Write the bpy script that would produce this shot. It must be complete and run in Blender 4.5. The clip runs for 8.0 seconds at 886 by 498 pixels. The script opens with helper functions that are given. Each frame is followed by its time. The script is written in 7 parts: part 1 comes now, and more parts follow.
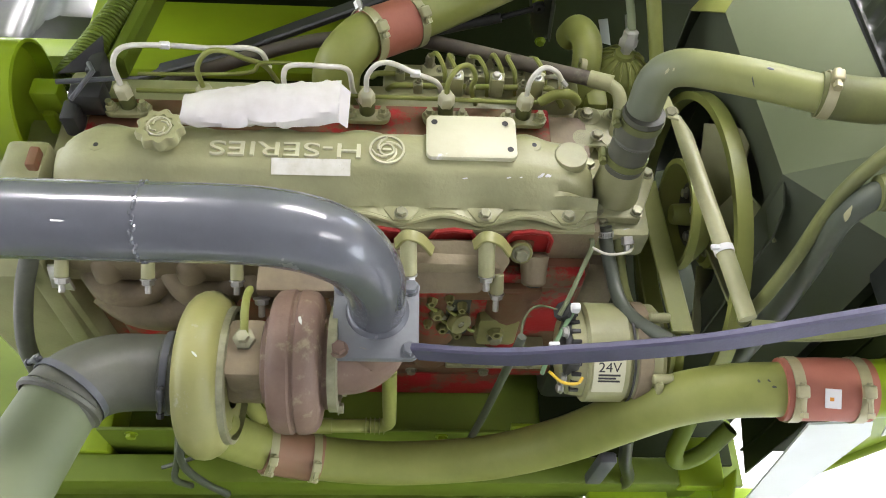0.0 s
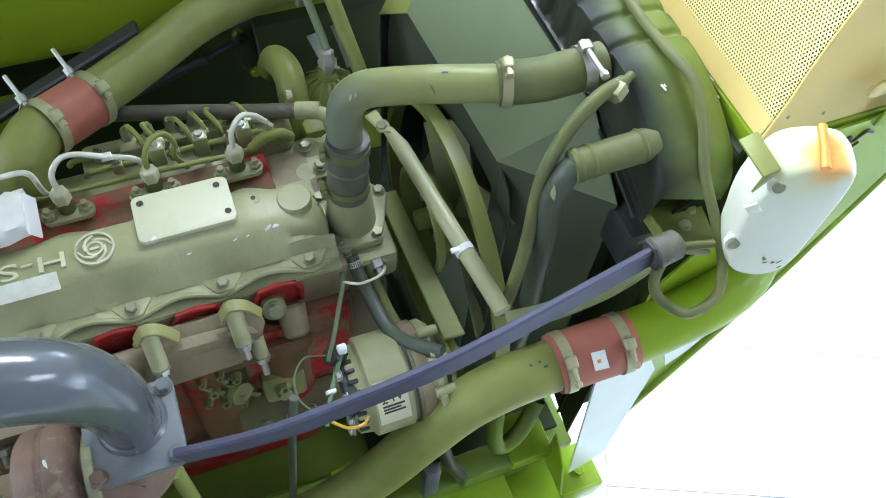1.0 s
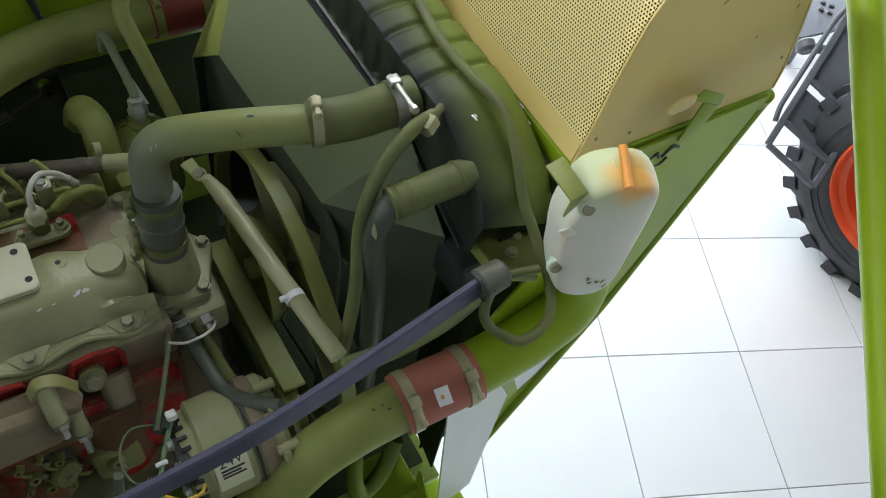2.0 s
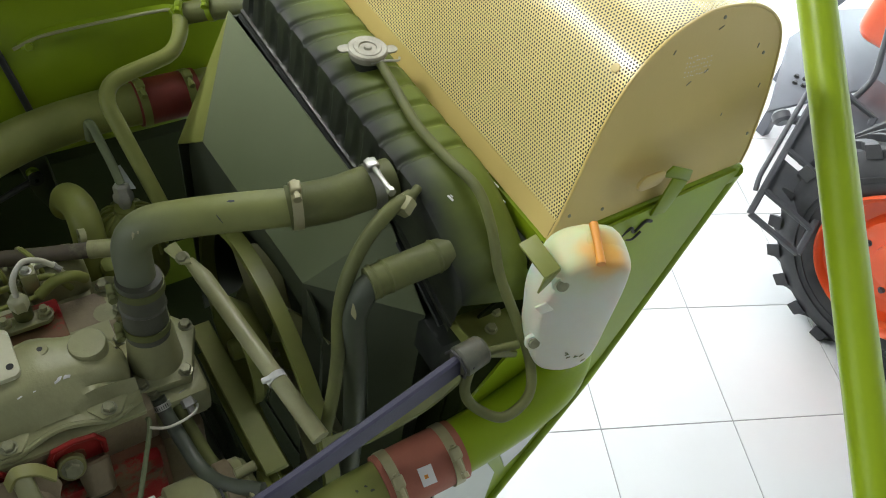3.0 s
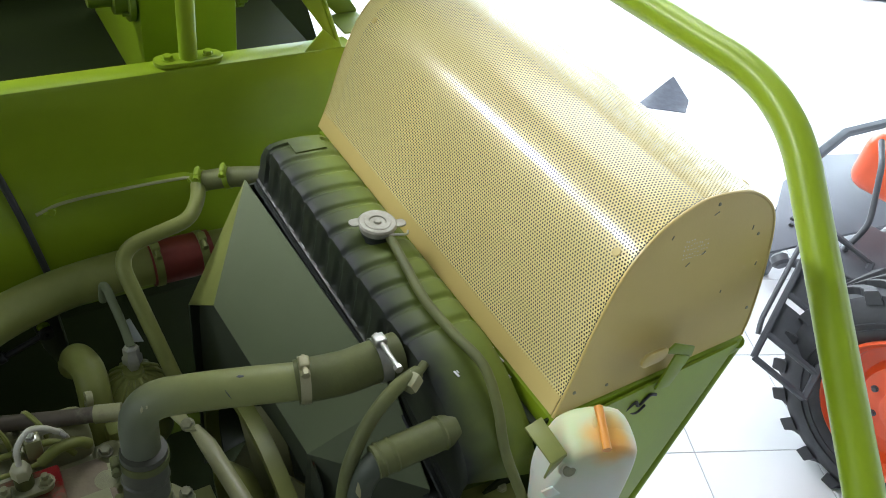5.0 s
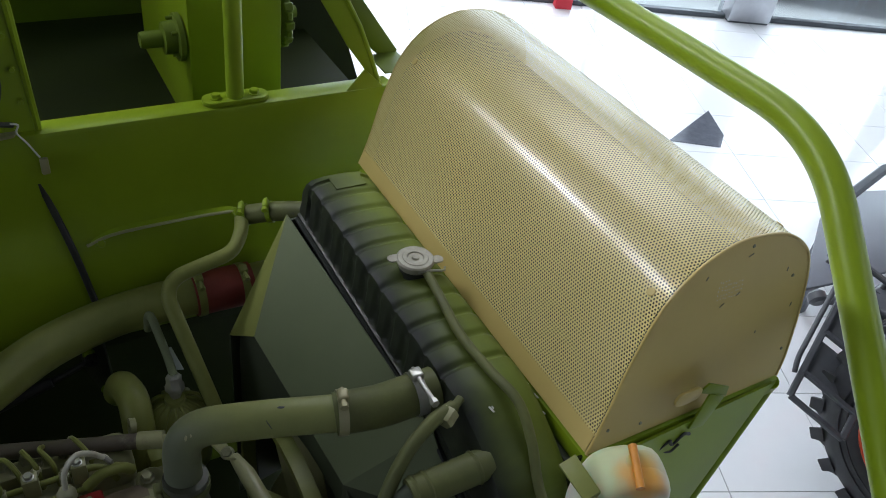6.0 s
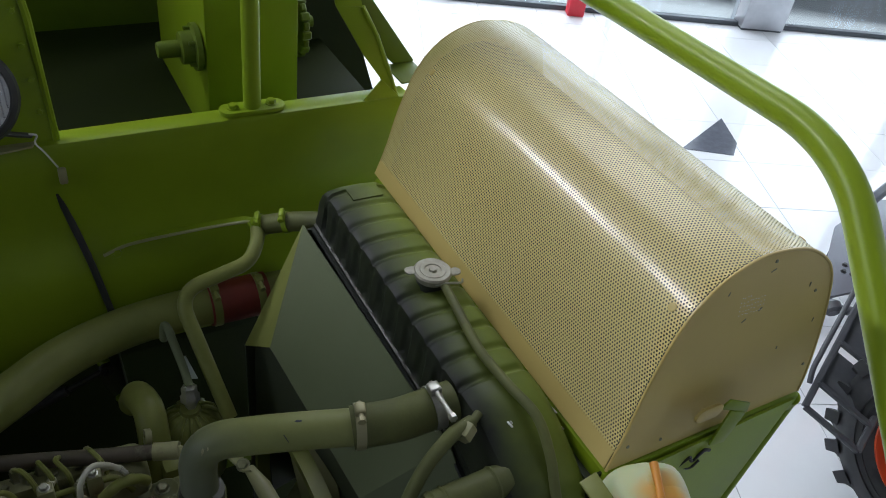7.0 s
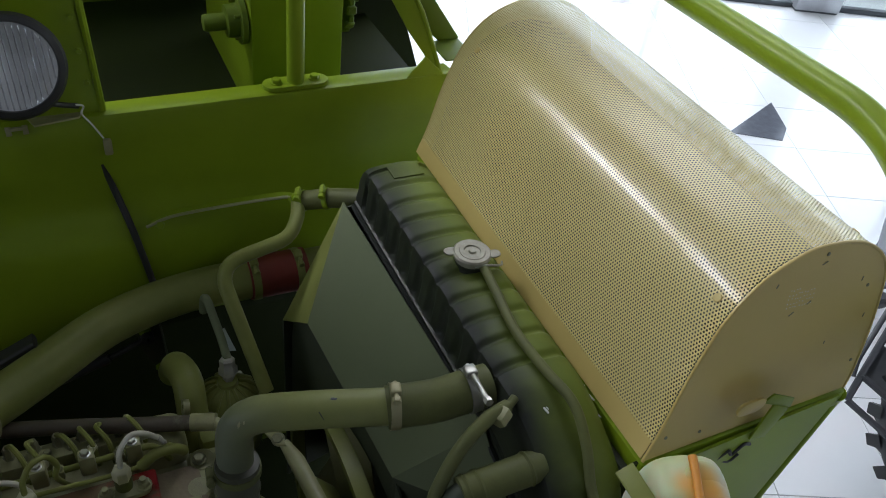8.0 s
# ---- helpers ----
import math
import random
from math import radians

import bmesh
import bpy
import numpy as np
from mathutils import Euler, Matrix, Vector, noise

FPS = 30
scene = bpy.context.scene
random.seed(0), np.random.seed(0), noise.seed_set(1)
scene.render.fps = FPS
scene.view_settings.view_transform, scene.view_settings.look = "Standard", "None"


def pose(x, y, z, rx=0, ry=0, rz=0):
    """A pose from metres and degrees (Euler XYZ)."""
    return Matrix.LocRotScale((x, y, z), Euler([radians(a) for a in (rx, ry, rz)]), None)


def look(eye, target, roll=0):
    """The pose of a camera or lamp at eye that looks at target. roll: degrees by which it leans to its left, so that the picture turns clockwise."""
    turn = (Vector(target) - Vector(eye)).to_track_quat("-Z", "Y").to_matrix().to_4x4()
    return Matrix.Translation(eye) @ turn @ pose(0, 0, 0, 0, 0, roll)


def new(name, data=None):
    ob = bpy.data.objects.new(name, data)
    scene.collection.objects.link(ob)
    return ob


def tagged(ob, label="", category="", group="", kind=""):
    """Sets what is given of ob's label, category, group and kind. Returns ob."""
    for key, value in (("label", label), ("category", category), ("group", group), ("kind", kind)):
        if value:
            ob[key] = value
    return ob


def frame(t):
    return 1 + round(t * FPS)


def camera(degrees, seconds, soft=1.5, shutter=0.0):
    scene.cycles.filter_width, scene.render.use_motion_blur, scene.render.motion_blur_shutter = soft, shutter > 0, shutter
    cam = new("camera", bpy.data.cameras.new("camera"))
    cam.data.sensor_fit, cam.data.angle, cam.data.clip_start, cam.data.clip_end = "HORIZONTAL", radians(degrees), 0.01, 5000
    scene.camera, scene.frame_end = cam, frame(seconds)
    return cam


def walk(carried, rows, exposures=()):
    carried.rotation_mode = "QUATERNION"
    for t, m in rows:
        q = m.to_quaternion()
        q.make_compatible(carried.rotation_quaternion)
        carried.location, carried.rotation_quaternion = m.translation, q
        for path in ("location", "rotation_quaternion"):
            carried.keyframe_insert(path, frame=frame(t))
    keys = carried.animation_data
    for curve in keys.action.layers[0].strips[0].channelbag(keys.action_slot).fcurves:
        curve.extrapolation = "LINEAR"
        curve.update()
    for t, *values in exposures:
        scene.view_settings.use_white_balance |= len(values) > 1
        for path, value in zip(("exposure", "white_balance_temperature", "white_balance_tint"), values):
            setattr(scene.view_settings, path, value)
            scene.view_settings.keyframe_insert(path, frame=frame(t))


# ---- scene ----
cam = camera(57.6, 8.0, 1.0)
PATH = [
    (0, (-0.0968, -0.1887, 2.8885), (-0.0020, 0.8635, 1.1903), 5.45),
    (0.5, (-0.0316, -0.1531, 2.8970), (0.2554, 0.8873, 1.2132), 5.15),
    (1, (0.0472, -0.1271, 2.9040), (0.5338, 0.8264, 1.2146), 7.12),
    (1.5, (0.1101, -0.1232, 2.8872), (0.7931, 0.7565, 1.2260), 11.96),
    (3, (0.1307, -0.1388, 2.9107), (0.9875, 0.8612, 1.4054), 11.92),
    (3.5, (0.2367, -0.0254, 2.7853), (1.1458, 1.0271, 1.3480), 12.02),
    (4, (0.2771, 0.0235, 2.7608), (1.2240, 1.1332, 1.3927), 11.74),
    (4.5, (0.1718, -0.0906, 2.9176), (1.1272, 1.0656, 1.5945), 11.23),
    (6, (0.1181, -0.1139, 2.9903), (1.0091, 1.1778, 1.7504), 9.24),
    (6.5, (0.1165, -0.1068, 2.9937), (1.0021, 1.1939, 1.7593), 9.13),
    (7, (0.1132, -0.0986, 2.9921), (0.9858, 1.2135, 1.7604), 8.92),
    (7.5, (0.1110, -0.0861, 2.9950), (0.9542, 1.2439, 1.7621), 8.67),
    (8, (0.1168, -0.0866, 2.9878), (0.8946, 1.2339, 1.7027), 8.64),
]
EXPOSURES = [(0.0, 0.97, 6700, 19), (0.5, 0.82, 6350, 14), (1.0, 0.72, 5700, 9), (1.5, -0.52, 6000, 9), (3.0, -0.58, 6750, 9), (4.0, -0.12, 6100, 8), (4.5, -0.22, 6300, 9), (6.0, -1.52, 6200, 13), (8.0, -1.6, 6200, 13)]
walk(cam, [(t, look(eye, target, roll)) for t, eye, target, roll in PATH], EXPOSURES)

# ---- light: a daylit showroom with glass fronts ----
world = bpy.data.worlds.new("sky")
scene.world = world
world.use_nodes = True
wn = world.node_tree
bg = wn.nodes["Background"]
sky = wn.nodes.new("ShaderNodeTexSky")
sky.sky_type, sky.sun_disc = "NISHITA", False
sky.sun_elevation, sky.sun_rotation = radians(55), radians(219)
wn.links.new(sky.outputs[0], bg.inputs[0])
bg.inputs[1].default_value = 0.05


def area_lamp(name, at, target, sx, sy, power, colour):
    data = bpy.data.lights.new(name, "AREA")
    data.shape, data.size, data.size_y, data.energy, data.color = "RECTANGLE", sx, sy, power, colour
    ob = new(name, data)
    ob.matrix_world = look(at, target)
    return ob


# sky light in the openings of the glass fronts, a ceiling strip, added fill
area_lamp("north_window_light", (7.6, 7.0, 3.1), (5.2, 1.6, 1.9), 11.0, 4.2, 2200, (0.89, 0.955, 1.0))
area_lamp("east_window_light", (10.9, -2.4, 3.1), (4.0, 0.6, 1.9), 9.0, 4.2, 500, (0.89, 0.955, 1.0))
# Side fill from the west, added with no source in view.
area_lamp("west_fill_light", (-5.2, 1.0, 3.5), (0.0, 0.6, 2.2), 6.0, 3.0, 150, (0.92, 0.97, 1.0))
strip_light = area_lamp("ceiling_strip_light", (-1.75, 4.7, 5.3), (0, 0, 0), 0.7, 5.0, 950, (0.96, 0.98, 1.0))
strip_light.matrix_world = Matrix.Translation((-1.75, 4.7, 5.3))
# Two unseen overhead panels, added to brighten upward faces.
area_lamp("overhead_fill_light", (1.9, 2.8, 5.4), (1.9, 2.8, 0.0), 2.4, 1.2, 165, (0.96, 0.98, 1.0))
area_lamp("overhead_fill_light", (4.0, -1.6, 5.4), (4.0, -1.6, 0.0), 2.4, 1.2, 60, (0.96, 0.98, 1.0))

# the sun stands behind the building and lights the ground outside
sun = bpy.data.lights.new("sun", "SUN")
sun.energy, sun.angle, sun.color = 3.0, radians(0.6), (1.0, 0.96, 0.90)
sun_ob = new("sun", sun)
sun_ob.matrix_world = look((-5.2, -6.5, 12.0), (0, 0, 0))
# ---- materials ----
def material(name, base, second=None, rough=0.5, metal=0.0, scale=12.0, mix=0.5, fine=90.0, bump=0.1, rough_var=0.12,
             third=None, third_at=0.62, third_scale=5.0, coat=0.0, island=0.0, transmission=0.0, spec=0.5):
    """Paint, metal or plastic with grain and stains at two scales."""
    m = bpy.data.materials.new(name)
    m.use_nodes = True
    t = m.node_tree
    b = t.nodes["Principled BSDF"]
    co = t.nodes.new("ShaderNodeTexCoord")
    n1 = t.nodes.new("ShaderNodeTexNoise")
    n1.inputs["Scale"].default_value, n1.inputs["Detail"].default_value = scale, 6.0
    n1.inputs["Roughness"].default_value = 0.62
    t.links.new(co.outputs["Object"], n1.inputs["Vector"])
    ramp = t.nodes.new("ShaderNodeValToRGB")
    ramp.color_ramp.elements[0].position, ramp.color_ramp.elements[1].position = 0.5 - 0.5 * mix * 0.6, 0.5 + 0.5 * mix * 0.6
    second = second or tuple(c * 0.72 for c in base)
    ramp.color_ramp.elements[0].color, ramp.color_ramp.elements[1].color = (*second, 1), (*base, 1)
    t.links.new(n1.outputs["Fac"], ramp.inputs["Fac"])
    colour = ramp.outputs["Color"]
    if third:
        n3 = t.nodes.new("ShaderNodeTexNoise")
        n3.inputs["Scale"].default_value, n3.inputs["Detail"].default_value = third_scale, 8.0
        n3.inputs["Roughness"].default_value = 0.7
        t.links.new(co.outputs["Object"], n3.inputs["Vector"])
        r3 = t.nodes.new("ShaderNodeValToRGB")
        r3.color_ramp.elements[0].position, r3.color_ramp.elements[1].position = third_at, third_at + 0.06
        t.links.new(n3.outputs["Fac"], r3.inputs["Fac"])
        mx = t.nodes.new("ShaderNodeMix")
        mx.data_type = "RGBA"
        t.links.new(r3.outputs["Color"], mx.inputs["Factor"])
        t.links.new(colour, mx.inputs["A"])
        mx.inputs["B"].default_value = (*third, 1)
        colour = mx.outputs["Result"]
    if island:
        info = t.nodes.new("ShaderNodeObjectInfo")
        hs = t.nodes.new("ShaderNodeHueSaturation")
        mr = t.nodes.new("ShaderNodeMapRange")
        mr.inputs["To Min"].default_value, mr.inputs["To Max"].default_value = 1 - island, 1 + island
        t.links.new(info.outputs["Random"], mr.inputs["Value"])
        t.links.new(mr.outputs["Result"], hs.inputs["Value"])
        t.links.new(colour, hs.inputs["Color"])
        colour = hs.outputs["Color"]
    t.links.new(colour, b.inputs["Base Color"])
    n2 = t.nodes.new("ShaderNodeTexNoise")
    n2.inputs["Scale"].default_value, n2.inputs["Detail"].default_value = fine, 5.0
    t.links.new(co.outputs["Object"], n2.inputs["Vector"])
    rr = t.nodes.new("ShaderNodeMapRange")
    rr.inputs["To Min"].default_value, rr.inputs["To Max"].default_value = max(rough - rough_var, 0.02), min(rough + rough_var, 1)
    t.links.new(n1.outputs["Fac"], rr.inputs["Value"])
    t.links.new(rr.outputs["Result"], b.inputs["Roughness"])
    if bump:
        bp = t.nodes.new("ShaderNodeBump")
        bp.inputs["Strength"].default_value, bp.inputs["Distance"].default_value = bump, 0.002
        t.links.new(n2.outputs["Fac"], bp.inputs["Height"])
        t.links.new(bp.outputs["Normal"], b.inputs["Normal"])
    b.inputs["Metallic"].default_value = metal
    b.inputs["Specular IOR Level"].default_value = spec
    b.inputs["Coat Weight"].default_value = coat
    b.inputs["Transmission Weight"].default_value = transmission
    return m


LIME = material("lime_green_paint", (0.235, 0.335, 0.012), (0.20, 0.29, 0.010), 0.36, scale=4, fine=60, bump=0.05, rough_var=0.06, coat=0.04, spec=0.32)
# Dull, darker copy of the lime paint; the bay's shade is in its colour.
LIME_DULL_SHADED = material("dull_shaded_green_paint", (0.125, 0.180, 0.015), (0.098, 0.142, 0.012), 0.5, scale=6, fine=70, bump=0.08, spec=0.3)
OLIVE = material("olive_oversprayed_casting", (0.345, 0.345, 0.180), (0.262, 0.262, 0.130), 0.40, scale=9, fine=160, bump=0.25, third=(0.24, 0.21, 0.14), third_at=0.66)
OLIVE_PIPE = material("olive_painted_pipe", (0.250, 0.270, 0.074), (0.190, 0.209, 0.054), 0.43, scale=7, fine=60, bump=0.08, third=(0.20, 0.18, 0.10), third_at=0.68, spec=0.3)
OLIVE_RUBBER = material("olive_oversprayed_rubber", (0.142, 0.155, 0.050), (0.098, 0.108, 0.042), 0.55, scale=11, fine=120, bump=0.15, third=(0.09, 0.095, 0.075), third_at=0.64, third_scale=7, spec=0.3)
RED_IRON = material("red_oxide_block_paint", (0.20, 0.07, 0.04), (0.16, 0.115, 0.055), 0.6, scale=7, mix=0.7, fine=120, bump=0.35, third=(0.36, 0.016, 0.016), third_at=0.52, third_scale=6, spec=0.25)
RED_PORT = material("bright_red_primer", (0.34, 0.018, 0.016), (0.22, 0.026, 0.018), 0.5, scale=16, fine=120, bump=0.2, third=(0.22, 0.13, 0.07), third_at=0.66, third_scale=9, spec=0.25)
BROWN_IRON = material("brown_cast_iron", (0.25, 0.205, 0.12), (0.18, 0.135, 0.085), 0.6, scale=14, fine=140, bump=0.4, third=(0.26, 0.22, 0.12), third_at=0.6)
RUST = material("rusty_turbine_iron", (0.175, 0.115, 0.078), (0.11, 0.062, 0.045), 0.62, scale=10, fine=130, bump=0.4, third=(0.25, 0.205, 0.13), third_at=0.57, third_scale=9)
GREY_PIPE = material("blue_grey_exhaust_paint", (0.090, 0.097, 0.108), (0.075, 0.080, 0.090), 0.24, scale=8, fine=70, bump=0.06, coat=0.5)
GREY_RUBBER = material("grey_intake_rubber", (0.088, 0.092, 0.066), (0.058, 0.060, 0.046), 0.5, scale=14, fine=80, bump=0.15, third=(0.13, 0.115, 0.075), third_at=0.60)
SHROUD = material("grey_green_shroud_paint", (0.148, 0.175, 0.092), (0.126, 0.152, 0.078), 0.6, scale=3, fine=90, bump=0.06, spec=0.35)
TANK_TOP = material("tank_green_overspray", (0.175, 0.225, 0.03), (0.11, 0.145, 0.025), 0.5, scale=9, mix=0.8, fine=80, bump=0.12, spec=0.25)
TANK_BLACK = material("tank_black_enamel", (0.018, 0.020, 0.018), (0.032, 0.040, 0.024), 0.36, scale=10, fine=80, bump=0.1, spec=0.35)
RED_HOSE = material("faded_red_silicone", (0.37, 0.125, 0.08), (0.30, 0.095, 0.06), 0.6, scale=10, fine=110, bump=0.2, third=(0.25, 0.16, 0.08), third_at=0.66)
CREAM = material("cream_screen_paint", (0.74, 0.63, 0.27), (0.70, 0.59, 0.24), 0.36, scale=5, fine=60, bump=0.08, rough_var=0.08, coat=0.6)
CREAM.node_tree.nodes["Principled BSDF"].inputs["Coat Roughness"].default_value = 0.16
CREAM_PLATE = material("cream_end_plate_paint", (0.60, 0.46, 0.155), (0.55, 0.425, 0.14), 0.4, scale=4, fine=300, bump=0.1, rough_var=0.06)
STEEL = material("zinc_plated_steel", (0.55, 0.54, 0.50), (0.40, 0.40, 0.36), 0.35, metal=0.8, scale=30, fine=200, bump=0.15)
DULL_STEEL = material("greenish_bolt_steel", (0.30, 0.30, 0.19), (0.20, 0.20, 0.12), 0.45, metal=0.35, scale=40, fine=200, bump=0.2)
BLACK = material("black_rubber", (0.02, 0.02, 0.022), (0.03, 0.032, 0.03), 0.5, scale=12, fine=90, bump=0.1)
# Near-black green for sheets in deep shade; the shade is its colour.
SHADE_DARK = material("shade_dark_green", (0.019, 0.027, 0.006), (0.014, 0.02, 0.005), 0.7, scale=5, fine=50, bump=0.08, spec=0.12)
WRAP = material("white_plastic_wrap", (0.70, 0.68, 0.66), (0.58, 0.55, 0.52), 0.35, scale=14, fine=60, bump=0.3)
STICKER = material("worn_white_sticker", (0.70, 0.69, 0.62), (0.55, 0.53, 0.42), 0.5, scale=30, fine=120, bump=0.1, third=(0.40, 0.38, 0.22), third_at=0.62, third_scale=22)
PLATE = material("pale_plate_paint", (0.55, 0.54, 0.38), (0.48, 0.47, 0.30), 0.4, scale=12, fine=150, bump=0.1, third=(0.74, 0.74, 0.72), third_at=0.60, third_scale=14)
BOTTLE = material("milky_white_plastic", (0.66, 0.665, 0.585), (0.60, 0.61, 0.50), 0.42, scale=5, fine=50, bump=0.05, third=(0.40, 0.47, 0.24), third_at=0.58, third_scale=9)
ORANGE = material("orange_plastic", (0.72, 0.30, 0.04), (0.62, 0.25, 0.03), 0.4, scale=20, fine=70, bump=0.05)
VIOLET = material("violet_grey_strap", (0.068, 0.067, 0.108), (0.052, 0.051, 0.084), 0.55, scale=22, fine=220, bump=0.12, spec=0.3)
TILE = material("white_polished_tile", (0.78, 0.79, 0.80), (0.75, 0.76, 0.775), 0.08, scale=1.5, fine=8, bump=0.01, rough_var=0.03, island=0.02)
GROUT = material("grey_grout", (0.30, 0.30, 0.31), (0.24, 0.24, 0.25), 0.8, scale=20, fine=120, bump=0.2)
STONE = material("dark_grey_inlay_stone", (0.10, 0.11, 0.13), (0.075, 0.08, 0.10), 0.12, scale=16, fine=100, bump=0.02, rough_var=0.04)
PALE_STONE = material("pale_blue_inlay_stone", (0.55, 0.60, 0.66), (0.50, 0.55, 0.61), 0.1, scale=10, fine=60, bump=0.01, rough_var=0.03)
# Greys of the unseen walls and ceiling, set dark to cut bounced light.
PLASTER = material("grey_wall_paint", (0.13, 0.13, 0.135), (0.115, 0.115, 0.12), 0.7, scale=2, fine=120, bump=0.05)
CEILING = material("grey_ceiling_board", (0.17, 0.17, 0.17), (0.15, 0.15, 0.15), 0.8, scale=2, fine=90, bump=0.05)
TYRE = material("tractor_tyre_rubber", (0.035, 0.037, 0.042), (0.05, 0.052, 0.056), 0.6, scale=9, fine=90, bump=0.2)
VIVID = material("orange_red_rim_paint", (0.78, 0.10, 0.02), (0.70, 0.085, 0.018), 0.32, scale=4, fine=60, bump=0.03, coat=0.3)
GREY_IRON = material("dark_grey_frame_paint", (0.085, 0.09, 0.10), (0.065, 0.07, 0.08), 0.42, scale=9, fine=90, bump=0.1)
SLATE = material("slate_grey_plate_paint", (0.13, 0.14, 0.165), (0.11, 0.12, 0.14), 0.45, scale=3, fine=70, bump=0.08)
RED = material("red_box_paint", (0.62, 0.03, 0.05), (0.55, 0.025, 0.04), 0.4, scale=6, fine=60, bump=0.04)
ALUMINIUM = material("brushed_aluminium", (0.55, 0.57, 0.60), (0.48, 0.50, 0.53), 0.32, metal=0.7, scale=8, fine=120, bump=0.05)
# Near-white and hardly metallic: mirrored window light is put into the colour.
REFLECTOR_WHITE = material("lamp_reflector_white", (0.92, 0.92, 0.92), (0.84, 0.84, 0.85), 0.22, metal=0.15, scale=6, fine=20, bump=0.02, rough_var=0.05)
GLASS = material("ribbed_lamp_glass", (0.92, 0.94, 0.95), (0.90, 0.92, 0.93), 0.06, scale=8, fine=40, bump=0.0, rough_var=0.03, transmission=1.0)
PANE = material("facade_glass", (0.80, 0.88, 0.92), (0.78, 0.86, 0.90), 0.03, scale=2, fine=10, bump=0.0, rough_var=0.01, transmission=1.0)
PAVING = material("pale_concrete_paving", (0.52, 0.52, 0.50), (0.44, 0.44, 0.42), 0.8, scale=0.6, fine=30, bump=0.1)
DARK_FRAME = material("dark_window_frame", (0.10, 0.115, 0.13), (0.08, 0.09, 0.10), 0.4, metal=0.3, scale=6, fine=80, bump=0.04)
YELLOW = material("yellow_wire_sleeve", (0.65, 0.42, 0.03), None, 0.45, scale=20, fine=60, bump=0.05)
PAPER = material("white_paper_tag", (0.76, 0.76, 0.74), (0.70, 0.70, 0.68), 0.6, scale=30, fine=90, bump=0.05)
INK = material("black_print", (0.03, 0.03, 0.03), None, 0.6, scale=30, fine=90, bump=0.0)


OLIVE_WORN = material("worn_olive_alloy", (0.275, 0.268, 0.095), (0.215, 0.215, 0.078), 0.42, scale=6, fine=110, bump=0.15, third=(0.34, 0.34, 0.27), third_at=0.63, third_scale=8, spec=0.4)
RED_DEEP = material("deep_red_silicone", (0.24, 0.035, 0.022), (0.18, 0.03, 0.02), 0.6, scale=12, fine=110, bump=0.2, third=(0.16, 0.10, 0.04), third_at=0.62)
RED_DUSTY = material("brown_dusted_silicone", (0.27, 0.135, 0.075), (0.22, 0.13, 0.07), 0.6, scale=12, fine=110, bump=0.2, third=(0.22, 0.18, 0.085), third_at=0.58)
FLANGE = material("grey_flange_paint", (0.13, 0.14, 0.15), (0.10, 0.108, 0.115), 0.55, scale=14, fine=110, bump=0.15, coat=0.0)
# Dark green of cables, slots and smudges; elsewhere shade put into the colour.
DARK_AND_SHADE = material("dark_green_and_shade", (0.060, 0.072, 0.045), (0.045, 0.055, 0.035), 0.5, scale=5, fine=80, bump=0.08)
RED_FACE = material("patchy_red_primer", (0.24, 0.12, 0.07), (0.19, 0.13, 0.07), 0.55, scale=9, fine=120, bump=0.3, third=(0.38, 0.020, 0.018), third_at=0.47, third_scale=9, spec=0.25)
WORN_STEEL = material("dark_green_worn_pipe", (0.075, 0.088, 0.062), (0.055, 0.066, 0.048), 0.42, scale=9, fine=90, bump=0.1, third=(0.30, 0.31, 0.27), third_at=0.69, third_scale=14, spec=0.4)
CLAMP = material("dull_cream_band", (0.36, 0.34, 0.20), (0.30, 0.28, 0.15), 0.45, metal=0.2, scale=30, fine=150, bump=0.15)
OLIVE_HOSE = material("olive_hose_overspray", (0.25, 0.268, 0.096), (0.195, 0.210, 0.074), 0.40, scale=7, fine=60, bump=0.08, third=(0.19, 0.17, 0.10), third_at=0.68, spec=0.3)
CAP_STEEL = material("dull_pressed_steel", (0.40, 0.385, 0.32), (0.28, 0.27, 0.21), 0.5, metal=0.35, scale=40, fine=200, bump=0.2)
# Pale grey of worn spots; on sheets, reflected light put into the colour.
PALE_AND_REFLECTED = material("pale_grey_and_reflected_light", (0.58, 0.62, 0.58), (0.52, 0.56, 0.51), 0.35, scale=5, fine=80, bump=0.05)

BOTTLE.node_tree.nodes["Principled BSDF"].inputs["Subsurface Weight"].default_value = 0.35
BOTTLE.node_tree.nodes["Principled BSDF"].inputs["Subsurface Scale"].default_value = 0.03


